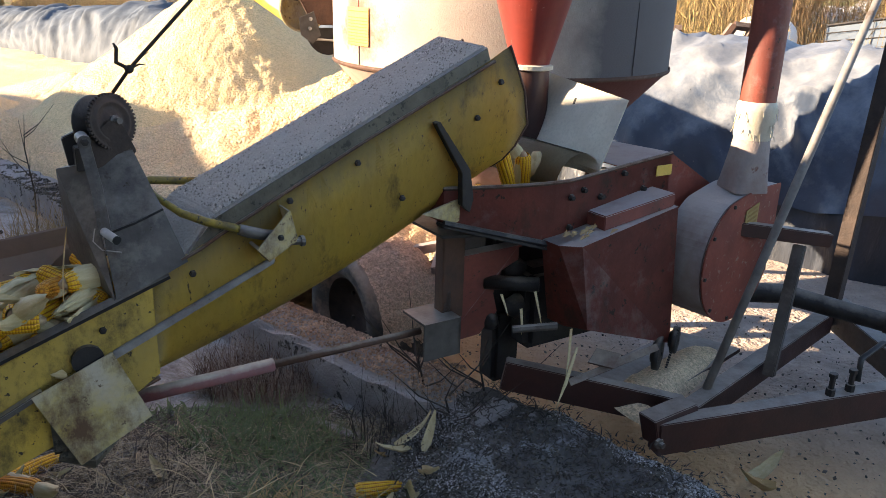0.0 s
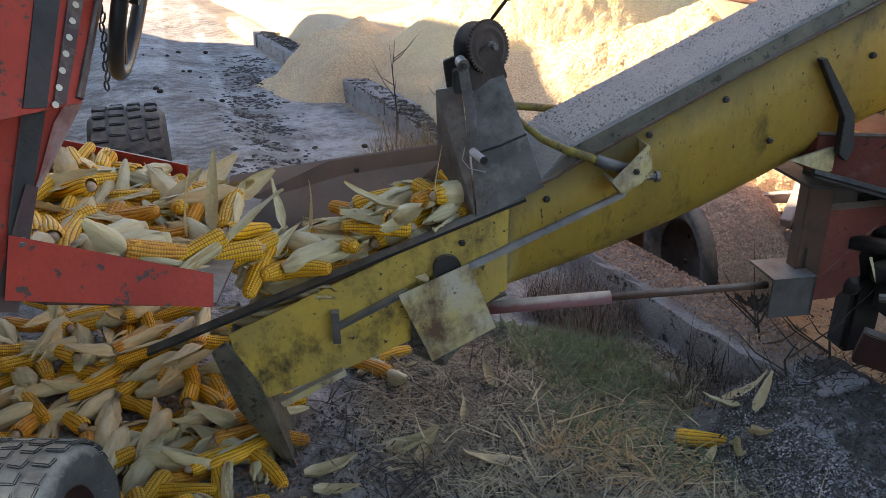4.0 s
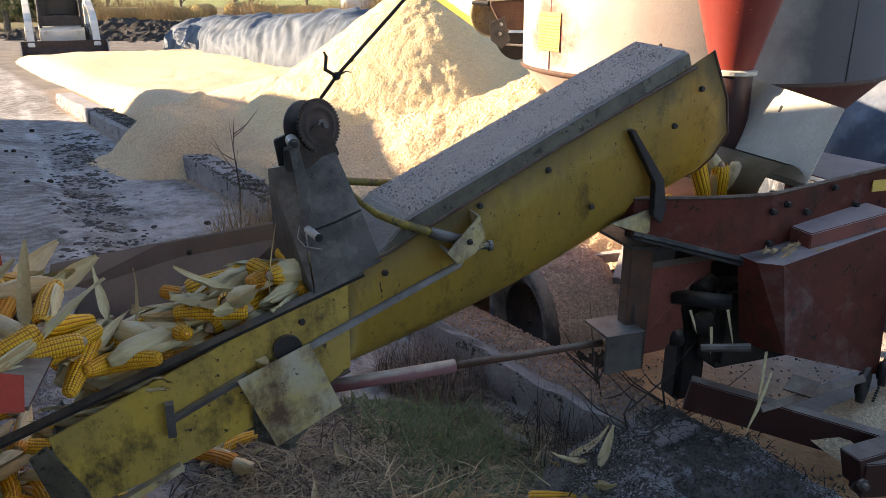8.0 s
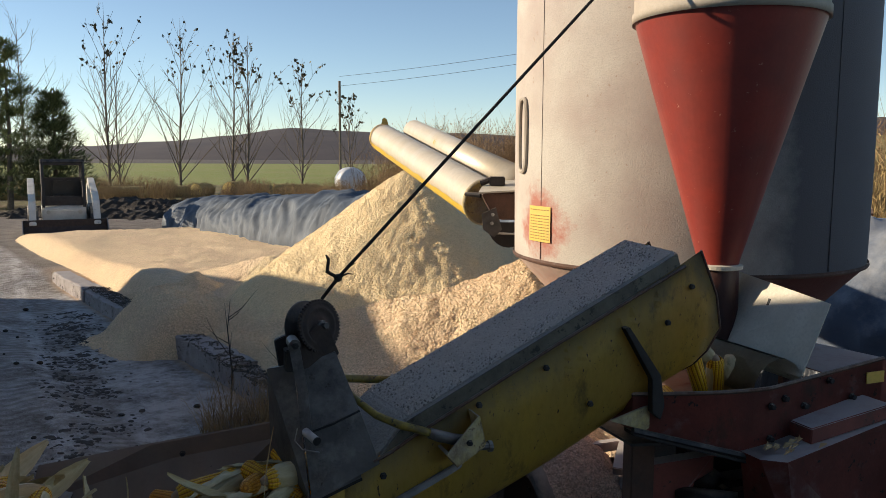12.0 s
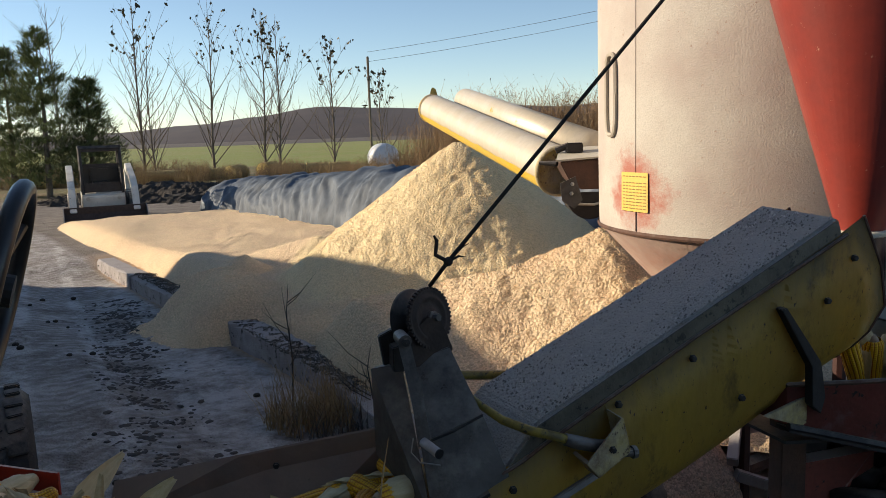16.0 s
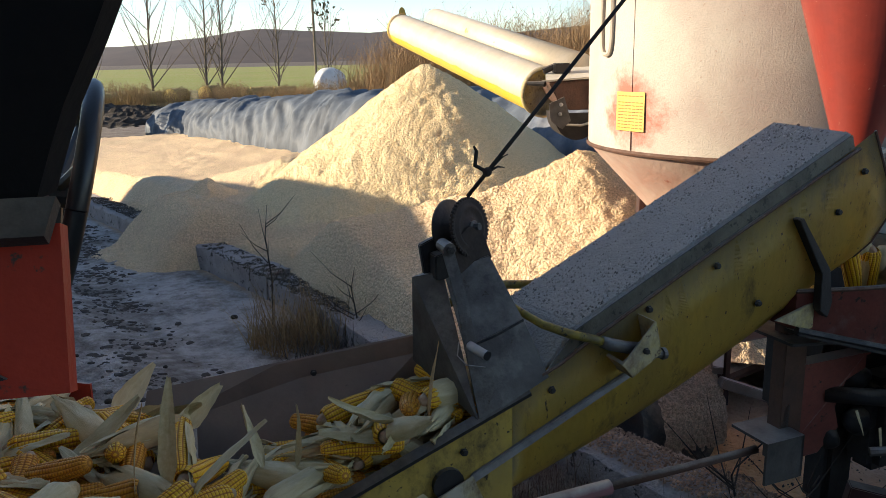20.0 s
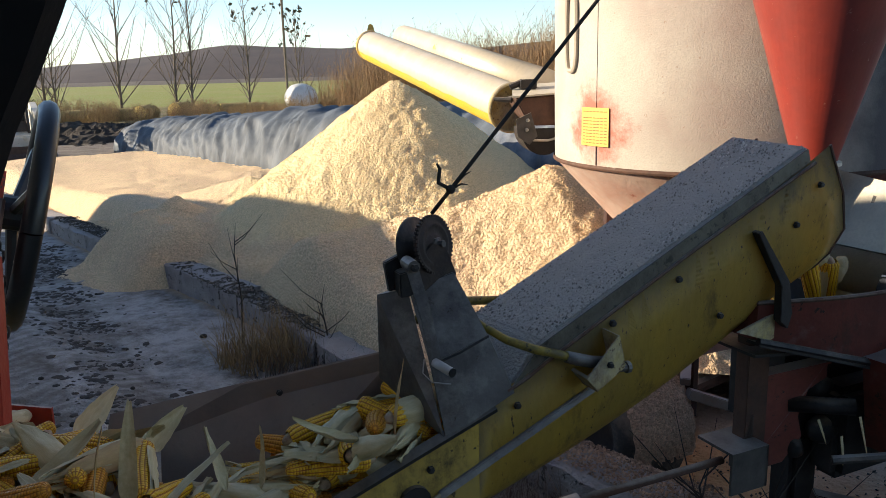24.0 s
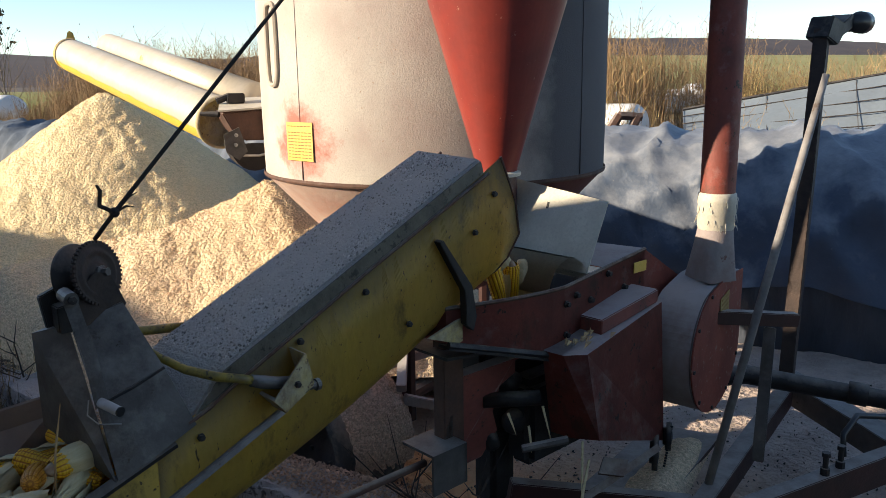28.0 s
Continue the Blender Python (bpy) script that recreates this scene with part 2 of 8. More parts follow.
HOSE = mat("yellow_hose", (0.3, 0.22, 0.03), (0.1, 0.075, 0.03), 0.5, 30, fine=90, spots=0.6, spot_col=(0.03, 0.025, 0.02), spot_scale=40)
ROPE = mat("dark_rope", (0.03, 0.024, 0.02), None, 0.9, 60, bump=0.4)
GATE_BLACK = mat("matt_black_sheet", (0.008, 0.008, 0.009), (0.012, 0.01, 0.01), 0.9, 10, bump=0.1, spec=0.1)
# The cone's +x side turns dark red: clean paint deepened by painted shade.
CONE_DUST = mat("dust_caked_cone_shade_side", (0.55, 0.43, 0.37), (0.42, 0.22, 0.17), 0.85, 3, fine=45, bump=0.35, spots=0.3, spot_col=(0.3, 0.09, 0.06), spot_scale=3, bare=(1.5, 1.8, (0.12, 0.035, 0.028)))
AUGER = mat("dusty_auger_tube", (0.62, 0.55, 0.44), (0.55, 0.47, 0.34), 0.45, 3, metal=0.2, fine=30, bump=0.1, spots=0.3, spot_col=(0.5, 0.33, 0.04), spot_scale=3)
WHITE_GRIP = mat("white_grip", (0.5, 0.47, 0.46), (0.4, 0.37, 0.36), 0.5, 30, bump=0.05)
ROD_RED = mat("faded_red_sleeve", (0.3, 0.1, 0.1), (0.22, 0.12, 0.12), 0.7, 12, fine=70, dust=0.35)
CONCRETE = mat("dirty_concrete", (0.42, 0.38, 0.375), (0.25, 0.225, 0.225), 0.9, 5, fine=60, bump=1.0, bump_dist=0.02, spots=0.55, spot_col=(0.06, 0.05, 0.045), dust=0.25, dust_col=(0.36, 0.34, 0.34))
def meal_material(name, c1, c2, clump=42.0, grain=130.0, depth=0.012, blotch=None):
    """Ground corn: soft colour drifts, crumbs of differing tone, and relief of clumps and grains."""
    m = mat(name, c1, c2, 0.95, 2.2, fine=40, bump=0.0, spec=0.08, grain=0.35, blotch=blotch)
    nt, N = m.node_tree, m.node_tree.nodes
    b = N["Principled BSDF"]
    base = b.inputs["Base Color"].links[0].from_socket
    tc = N.new("ShaderNodeTexCoord")
    cells = []
    for sc in (clump, grain):
        v = N.new("ShaderNodeTexVoronoi")
        v.inputs["Scale"].default_value = sc
        nt.links.new(tc.outputs["Object"], v.inputs["Vector"])
        cells.append(v)
    tone = N.new("ShaderNodeSeparateColor")
    nt.links.new(cells[1].outputs["Color"], tone.inputs[0])
    val = N.new("ShaderNodeMapRange")
    val.inputs[3].default_value, val.inputs[4].default_value = 0.66, 1.14
    nt.links.new(tone.outputs[0], val.inputs[0])
    hsv = N.new("ShaderNodeHueSaturation")
    nt.links.new(val.outputs[0], hsv.inputs["Value"])
    nt.links.new(base, hsv.inputs["Color"])
    nt.links.new(hsv.outputs[0], b.inputs["Base Color"])
    h = N.new("ShaderNodeMath")
    h.operation = "MULTIPLY_ADD"
    nt.links.new(cells[1].outputs["Distance"], h.inputs[0])
    h.inputs[1].default_value = 0.45
    nt.links.new(cells[0].outputs["Distance"], h.inputs[2])
    bp = N.new("ShaderNodeBump")
    bp.invert = True
    bp.inputs["Strength"].default_value, bp.inputs["Distance"].default_value = 1.0, depth
    nt.links.new(h.outputs[0], bp.inputs["Height"])
    nt.links.new(bp.outputs[0], b.inputs["Normal"])
    return m


FRESH = ((-0.38, 8.95, 0.6), 2.1, (0.88, 0.7, 0.435))  # fresh yellow meal under the auger spout
MEAL = meal_material("corn_meal", (0.86, 0.665, 0.435), (0.79, 0.58, 0.395), blotch=FRESH)
MEAL_PINK = meal_material("pinkish_meal", (0.8, 0.58, 0.44), (0.6, 0.41, 0.31), 40, 130, 0.015)
KERNEL = mat("yellow_kernels", (0.9, 0.5, 0.02), (0.82, 0.4, 0.015), 0.35, 30, fine=140, bump=0.1, spec=0.5)
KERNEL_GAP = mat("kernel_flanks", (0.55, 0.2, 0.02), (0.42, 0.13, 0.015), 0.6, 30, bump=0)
KERNEL_ORANGE = mat("orange_kernels", (0.8, 0.36, 0.03), (0.68, 0.24, 0.02), 0.38, 30, fine=140, bump=0.1)
HUSK = mat("dry_husk", (0.64, 0.53, 0.32), (0.5, 0.385, 0.2), 0.6, 12, fine=90, bump=0.25, stretch=(1, 6, 6), island=0.12)
HUSK_BROWN = mat("brown_husk", (0.5, 0.33, 0.15), (0.4, 0.25, 0.12), 0.7, 12, fine=90, bump=0.25, stretch=(1, 6, 6), island=0.2)
COB = mat("cob_end", (0.5, 0.38, 0.26), (0.4, 0.22, 0.14), 0.9, 40, bump=0.4)
BAG = mat("silage_film", (0.12, 0.145, 0.175), (0.06, 0.075, 0.095), 0.68, 1.6, fine=6, bump=0.3, bump_dist=0.04, grain=0.4, spec=0.25, stretch=(1.6, 1.6, 0.4))
BAG_BLACK = mat("black_film", (0.028, 0.034, 0.046), (0.06, 0.072, 0.095), 0.4, 2.0, fine=6, bump=0.5, bump_dist=0.05, spec=0.5, stretch=(1.6, 1.6, 0.4), dust=0.25, dust_col=(0.2, 0.21, 0.22))
SHEET_PALE = mat("slate_blue_sheet", (0.075, 0.105, 0.155), (0.04, 0.055, 0.085), 0.5, 1.1, fine=5, bump=0.3, bump_dist=0.04, spec=0.4, spots=0.2, spot_col=(0.2, 0.2, 0.2), spot_scale=40, dust=0.3, dust_col=(0.26, 0.275, 0.295))
STRAW = mat("straw_bale", (0.4, 0.3, 0.12), (0.28, 0.22, 0.09), 0.95, 8, fine=60, bump=0.8, bump_dist=0.04)
STRAW_END = mat("straw_bale_end", (0.65, 0.48, 0.16), (0.5, 0.36, 0.12), 0.95, 8, fine=60, bump=0.8)
DRY_STEM = mat("dry_stem", (0.34, 0.24, 0.12), (0.22, 0.14, 0.07), 0.9, 3, bump=0, island=0.3)
THICKET = mat("thicket_stem", (0.33, 0.21, 0.105), (0.22, 0.135, 0.07), 0.9, 3, bump=0, island=0.35)
REED = mat("golden_reed", (0.5, 0.35, 0.15), (0.36, 0.24, 0.1), 0.9, 3, bump=0, island=0.35)
DARK_STEM = mat("dark_weed_stem", (0.06, 0.045, 0.04), (0.035, 0.03, 0.025), 0.9, 5, bump=0, island=0.3)
GRASS = mat("grass_blades", (0.085, 0.14, 0.05), (0.13, 0.17, 0.075), 0.7, 4, bump=0, island=0.4)
HAY = mat("loose_hay", (0.44, 0.365, 0.25), (0.25, 0.2, 0.14), 0.9, 4, bump=0, island=0.6)
BARK = mat("bark", (0.2, 0.16, 0.12), (0.12, 0.09, 0.07), 0.9, 12, fine=80, bump=0.5)
LEAF = mat("dark_leaves", (0.05, 0.05, 0.025), (0.09, 0.06, 0.025), 0.7, 3, bump=0, island=0.4)
NEEDLE = mat("evergreen_needles", (0.2, 0.23, 0.1), (0.12, 0.15, 0.06), 0.7, 2, bump=0, island=0.4)
WHITE_PAINT = mat("white_machine_paint", (0.7, 0.68, 0.62), (0.55, 0.52, 0.46), 0.5, 4, fine=40, spots=0.2)
FILM_WHITE = mat("white_film", (0.75, 0.75, 0.74), (0.6, 0.6, 0.6), 0.4, 3, fine=20, bump=0.3, bump_dist=0.04)
HILL = mat("hill_wood", (0.075, 0.06, 0.06), (0.05, 0.045, 0.052), 1.0, 0.012, fine=0.2, bump=0)
PLASTER = mat("barn_plaster", (0.8, 0.77, 0.7), (0.7, 0.67, 0.6), 0.9, 2, fine=40)
ROOF_SHEET = mat("roof_sheet", (0.5, 0.48, 0.45), (0.4, 0.38, 0.35), 0.7, 2, fine=40)
SOIL_DARK = mat("dark_soil", (0.042, 0.031, 0.022), (0.025, 0.019, 0.014), 0.95, 3, fine=30, bump=0.8, bump_dist=0.05)
ASH = mat("ashy_debris", (0.12, 0.11, 0.105), (0.22, 0.205, 0.2), 0.95, 6, fine=70, bump=1.0, bump_dist=0.03, spots=0.62, spot_col=(0.4, 0.39, 0.4), spot_scale=3.2)

# ---- mesh helpers ----
V = Vector


def part(name, bm, material, parent=None, label="", smooth=False):
    me = bpy.data.meshes.new(name)
    if smooth:
        for f in bm.faces:
            f.smooth = True
    bm.to_mesh(me)
    bm.free()
    me.materials.append(material)
    ob = new(name, me)
    if parent is not None:
        ob.parent = parent
    if label:
        ob["label"] = label
    return ob


def thing(name, m, label, category, group="", kind=""):
    ob = new(name)
    ob.empty_display_size = 0.1
    ob.matrix_world = m
    return tagged(ob, label, category, group, kind)


def box(bm, x0, x1, y0, y1, z0, z1, bevel=0.0, m=None):
    vs = [bm.verts.new(p) for p in ((x0, y0, z0), (x1, y0, z0), (x1, y1, z0), (x0, y1, z0), (x0, y0, z1), (x1, y0, z1), (x1, y1, z1), (x0, y1, z1))]
    fs = [bm.faces.new([vs[i] for i in q]) for q in ((3, 2, 1, 0), (4, 5, 6, 7), (0, 1, 5, 4), (1, 2, 6, 5), (2, 3, 7, 6), (3, 0, 4, 7))]
    if m is not None:
        bmesh.ops.transform(bm, matrix=m, verts=vs)
    if bevel:
        bmesh.ops.bevel(bm, geom=list({e for f in fs for e in f.edges}), offset=bevel, segments=2, affect="EDGES")
    return bm


def prism(bm, poly, w0, w1, bevel=0.0):
    """A polygon given in (s, z), extruded from w0 to w1."""
    a = [bm.verts.new((s, w0, z)) for s, z in poly]
    b = [bm.verts.new((s, w1, z)) for s, z in poly]
    n = len(poly)
    fs = [bm.faces.new(a), bm.faces.new(b[::-1])]
    fs += [bm.faces.new((a[i], b[i], b[(i + 1) % n], a[(i + 1) % n])) for i in range(n)]
    bmesh.ops.recalc_face_normals(bm, faces=fs)
    if bevel:
        bmesh.ops.bevel(bm, geom=list({e for f in fs for e in f.edges}), offset=bevel, segments=2, affect="EDGES")
    return bm


def slab(bm, quad, th):
    """A sheet through a polygon of points in space, thickened along its normal."""
    pts = [V(p) for p in quad]
    nrm = (pts[1] - pts[0]).cross(pts[2] - pts[0]).normalized() * (th / 2)
    a = [bm.verts.new(p + nrm) for p in pts]
    b = [bm.verts.new(p - nrm) for p in pts]
    n = len(pts)
    fs = [bm.faces.new(a), bm.faces.new(b[::-1])] + [bm.faces.new((a[i], b[i], b[(i + 1) % n], a[(i + 1) % n])) for i in range(n)]
    bmesh.ops.recalc_face_normals(bm, faces=fs)
    return bm


def tube(bm, pts, radii, seg=10, cap=True):
    """A round bar along points, with a radius at each."""
    pts = [V(p) for p in pts]
    if isinstance(radii, (int, float)):
        radii = [radii] * len(pts)
    rings, side = [], None
    for i, p in enumerate(pts):
        d = (pts[min(i + 1, len(pts) - 1)] - pts[max(i - 1, 0)]).normalized()
        if side is None:
            side = d.cross(V((0, 0, 1)) if abs(d.z) < 0.9 else V((1, 0, 0))).normalized()
        side = (side - d * side.dot(d)).normalized()
        up = d.cross(side)
        rings.append([bm.verts.new(p + (side * math.cos(k * math.tau / seg) + up * math.sin(k * math.tau / seg)) * radii[i]) for k in range(seg)])
    for r0, r1 in zip(rings, rings[1:]):
        for k in range(seg):
            bm.faces.new((r0[k], r0[(k + 1) % seg], r1[(k + 1) % seg], r1[k]))
    if cap:
        bm.faces.new(rings[0][::-1])
        bm.faces.new(rings[-1])
    return bm


def turned(bm, profile, seg=24, m=None, cap=False):
    """A profile of (radius, height) turned about z."""
    rings = [[bm.verts.new((r * math.cos(k * math.tau / seg), r * math.sin(k * math.tau / seg), h)) for k in range(seg)] for r, h in profile]
    for r0, r1 in zip(rings, rings[1:]):
        for k in range(seg):
            bm.faces.new((r0[k], r0[(k + 1) % seg], r1[(k + 1) % seg], r1[k]))
    if cap:
        bm.faces.new(rings[0][::-1])
        bm.faces.new(rings[-1])
    if m is not None:
        bmesh.ops.transform(bm, matrix=m, verts=[v for r in rings for v in r])
    return bm


def B():
    return bmesh.new()


def grid_object(name, xs, ys, height, material, smooth=True):
    nx, ny = len(xs), len(ys)
    verts = [(x, y, height(x, y)) for y in ys for x in xs]
    faces = [(j * nx + i, j * nx + i + 1, (j + 1) * nx + i + 1, (j + 1) * nx + i) for j in range(ny - 1) for i in range(nx - 1)]
    me = bpy.data.meshes.new(name)
    me.from_pydata(verts, [], faces)
    me.polygons.foreach_set("use_smooth", [smooth] * len(faces))
    me.materials.append(material)
    return new(name, me)


def fbm(x, y, s, seed=0.0, octaves=4):
    return noise.fractal((x * s + seed, y * s - seed, seed), 1.0, 2.0, octaves)


def steps(*runs):
    """Coordinates from runs of (start, end, step)."""
    out = []
    for a, b, d in runs:
        out += list(np.arange(a, b - 1e-6, d))
    return out + [runs[-1][1]]


def sstep(a, b, x):
    t = min(1.0, max(0.0, (x - a) / (b - a)))
    return t * t * (3 - 2 * t)


# ---- ground ----
WALL_OFF = 2.58  # the kerb wall runs along (.61, -.79) at this distance from the origin
KDIR, KNRM = V((0.61, -0.792, 0)).normalized(), V((0.792, 0.61, 0)).normalized()


def off(x, y):
    return x * KNRM.x + y * KNRM.y


def along(x, y):
    return x * KDIR.x + y * KDIR.y


def kerb_off(k):
    """Where the kerb's face lies: its near part stands a little forward."""
    return WALL_OFF - 0.36 * sstep(-6.2, -3.4, k)


def gz(x, y):
    o, k = off(x, y), along(x, y)
    d = math.hypot(x, y - 6)
    z = -0.1 + 0.02 * fbm(x, y, 0.8, 3) * min(1, 14 / (d + 1))
    ko = kerb_off(k)
    z -= 0.16 * sstep(ko + 0.15, ko + 0.4, o) * sstep(-5.5, -3.5, k)
    z -= 0.1 * sstep(ko - 1.0, ko - 0.2, o) * sstep(ko + 0.5, ko + 0.2, o) * sstep(-4.5, -3.2, k) * sstep(-0.6, -1.6, k)
    z -= 0.13 * sstep(0.9, 2.0, o) * sstep(ko + 0.3, ko + 0.1, o) * sstep(-14.5, -13, k) * sstep(-3.2, -4.6, k)
    if d < 16 and o < WALL_OFF:  # wheel ruts and kneaded mud along the lane
        for c, wd, dep in ((0.05, 0.35, 0.05), (1.55, 0.22, 0.04)):
            q = (o - c) / wd
            z -= dep * math.exp(-q * q) * sstep(-1.0, -5.0, k)
        z += 0.035 * abs(fbm(x, y, 3.0, 7)) * math.exp(-((o - 0.75) / 0.45) ** 2)
        z += 0.012 * fbm(x, y, 9.0, 5)
    return z


def ground_material():
    m = mat("ground_earth", (0.22, 0.19, 0.165), (0.12, 0.1, 0.088), 0.95, 2.5, fine=28, bump=1.0, bump_dist=0.06)
    nt, N = m.node_tree, m.node_tree.nodes
    b = N["Principled BSDF"]
    base = b.inputs["Base Color"].links[0].from_socket
    geo = N.new("ShaderNodeNewGeometry")
    sep = N.new("ShaderNodeSeparateXYZ")
    nt.links.new(geo.outputs["Position"], sep.inputs[0])

    def math_(op, a, c=None, d=None):
        n = N.new("ShaderNodeMath")
        n.operation = op
        for i, s in enumerate((a, c, d)):
            if s is None:
                continue
            if isinstance(s, (int, float)):
                n.inputs[i].default_value = s
            else:
                nt.links.new(s, n.inputs[i])
        return n.outputs[0]

    def rng(s, lo, hi):
        r = N.new("ShaderNodeMapRange")
        r.inputs[1].default_value, r.inputs[2].default_value = lo, hi
        nt.links.new(s, r.inputs[0])
        return r.outputs[0]

    def noise_(s, d=6, r=0.6):
        n = N.new("ShaderNodeTexNoise")
        n.inputs["Scale"].default_value, n.inputs["Detail"].default_value, n.inputs["Roughness"].default_value = s, d, r
        nt.links.new(geo.outputs["Position"], n.inputs["Vector"])
        return n.outputs[0]

    def mix(f, a, c):
        x = N.new("ShaderNodeMix")
        x.data_type = "RGBA"
        nt.links.new(f, x.inputs[0])
        for k, s in ((6, a), (7, c)):
            if isinstance(s, tuple):
                x.inputs[k].default_value = (*s, 1)
            else:
                nt.links.new(s, x.inputs[k])
        return x.outputs[2]

    offs = math_("ADD", math_("MULTIPLY", sep.outputs[0], KNRM.x), math_("MULTIPLY", sep.outputs[1], KNRM.y))
    alng = math_("ADD", math_("MULTIPLY", sep.outputs[0], KDIR.x), math_("MULTIPLY", sep.outputs[1], KDIR.y))
    # flour dust trodden into the lane, thin over the ruts
    lane = math_("MULTIPLY", rng(alng, 0.3, -3.0), math_("SUBTRACT", 1.0, rng(offs, WALL_OFF - 0.1, WALL_OFF + 0.1)))
    dustn = rng(math_("ADD", math_("MULTIPLY", noise_(1.1, 8, 0.7), 0.65), math_("MULTIPLY", noise_(7, 8, 0.75), 0.65)), 0.53, 0.73)
    tracks = None
    for c, wd in ((0.78, 0.26), (-0.35, 0.26), (1.36, 0.24)):
        d = math_("ABSOLUTE", math_("SUBTRACT", math_("ADD", offs, math_("MULTIPLY_ADD", noise_(0.8, 2), 0.16, math_("MULTIPLY_ADD", alng, 0.13, 0.75))), c + 0.08))
        band = math_("SUBTRACT", 1.0, rng(d, wd * 0.75, wd))
        bars = rng(math_("SINE", math_("ADD", math_("MULTIPLY", alng, 48.0), math_("MULTIPLY", d, 26.0))), -0.5, 0.6)
        t = math_("MULTIPLY", band, math_("MULTIPLY_ADD", bars, 0.5, 0.45))
        tracks = t if tracks is None else math_("MAXIMUM", tracks, t)
    tracks = math_("MULTIPLY", tracks, rng(noise_(2.3, 5), 0.3, 0.5))
    col = mix(math_("MULTIPLY", math_("MULTIPLY", lane, dustn), math_("SUBTRACT", 1.0, math_("MULTIPLY", tracks, 0.7))), base, (0.53, 0.51, 0.505))
    # meal-strewn yard round the mill
    yard = math_("MULTIPLY", rng(offs, WALL_OFF - 0.1, WALL_OFF + 0.15), math_("SUBTRACT", 1.0, rng(offs, 7.5, 9.5)))
    col = mix(math_("MULTIPLY", yard, rng(alng, -15.0, -12.0)), col, mix(rng(offs, 3.1, 4.0), mix(rng(noise_(3.0, 6), 0.35, 0.65), (0.86, 0.53, 0.28), (0.7, 0.42, 0.23)), mix(rng(noise_(4.0, 8, 0.7), 0.4, 0.62), (0.66, 0.53, 0.45), (0.48, 0.37, 0.31))))
    # grass and the field beyond the yard
    far = rng(sep.outputs[1], 26.0, 30.0)
    col = mix(far, col, mix(rng(noise_(0.35, 6), 0.4, 0.62), (0.13, 0.12, 0.04), (0.2, 0.14, 0.07)))
    fld = math_("MULTIPLY", rng(math_("ADD", sep.outputs[1], math_("MULTIPLY", sep.outputs[0], 0.25)), 50, 54), 1.0)
    col = mix(fld, col, mix(rng(noise_(0.05, 6), 0.35, 0.65), (0.2, 0.24, 0.05), (0.25, 0.24, 0.08)))
    col = mix(math_("MULTIPLY", rng(sep.outputs[1], 290, 300), 1.0), col, (0.09, 0.07, 0.06))
    nt.links.new(col, b.inputs["Base Color"])
    return m


gx = [-2500, -900, -300, -120, -60, -30, -18] + steps((-12, -5, 0.22), (-5, 4, 0.065), (4, 9, 0.25)) + [12, 18, 30, 60, 120, 300, 900, 2500]
gy = [-300, -60, -20, -8] + steps((-4, 0.6, 0.3), (0.6, 8, 0.065), (8, 16, 0.15), (16, 30, 0.6)) + [36, 45, 60, 90, 140, 220, 320, 600, 1200, 2500]
ground = grid_object("ground", gx, gy, gz, ground_material())
tagged(ground, "muddy farmyard ground dusted with flour and frost, fields beyond", "ground", kind="structure")

hills = B()
prof = [(-2400, 8), (-1500, 14), (-1000, 16), (-700, 24), (-520, 34), (-420, 44), (-290, 60), (-200, 54), (-100, 50), (60, 50), (160, 44), (400, 62), (800, 84), (1300, 88), (2400, 70)]
pa, pb, pc = [], [], []
for i in range(140):
    x = -2400 + 4800 * i / 139
    for (xa, za), (xb, zb) in zip(prof, prof[1:]):
        if xa <= x <= xb:
            z = za + (zb - za) * sstep(xa, xb, x)
    z += 2.5 * fbm(x, 0, 0.03, 2)
    pa.append(hills.verts.new((x, 1150, -3)))
    pb.append(hills.verts.new((x, 1300, z * 0.55)))
    pc.append(hills.verts.new((x, 1500, z)))
for i in range(139):
    hills.faces.new((pa[i], pa[i + 1], pb[i + 1], pb[i]))
    hills.faces.new((pb[i], pb[i + 1], pc[i + 1], pc[i]))
tagged(part("backdrop_hills", hills, HILL, smooth=True), "distant bare wooded hills on the horizon", "hills", kind="structure")

# the field climbs gently to the east
def slope(x, y):
    return -0.6 + 15.5 * sstep(120, 430, y) * sstep(40, 200, x) + 0.3 * fbm(x, y, 0.02, 4)


FIELD = mat("stubble_field", (0.3, 0.27, 0.1), (0.22, 0.23, 0.07), 1.0, 0.03, fine=0.5, bump=0, grain=0.6)
tagged(grid_object("backdrop_field", steps((30, 300, 15), (300, 1100, 50)), steps((120, 440, 12)), slope, FIELD), "pale stubble field rising to a hedge", "field", kind="structure")

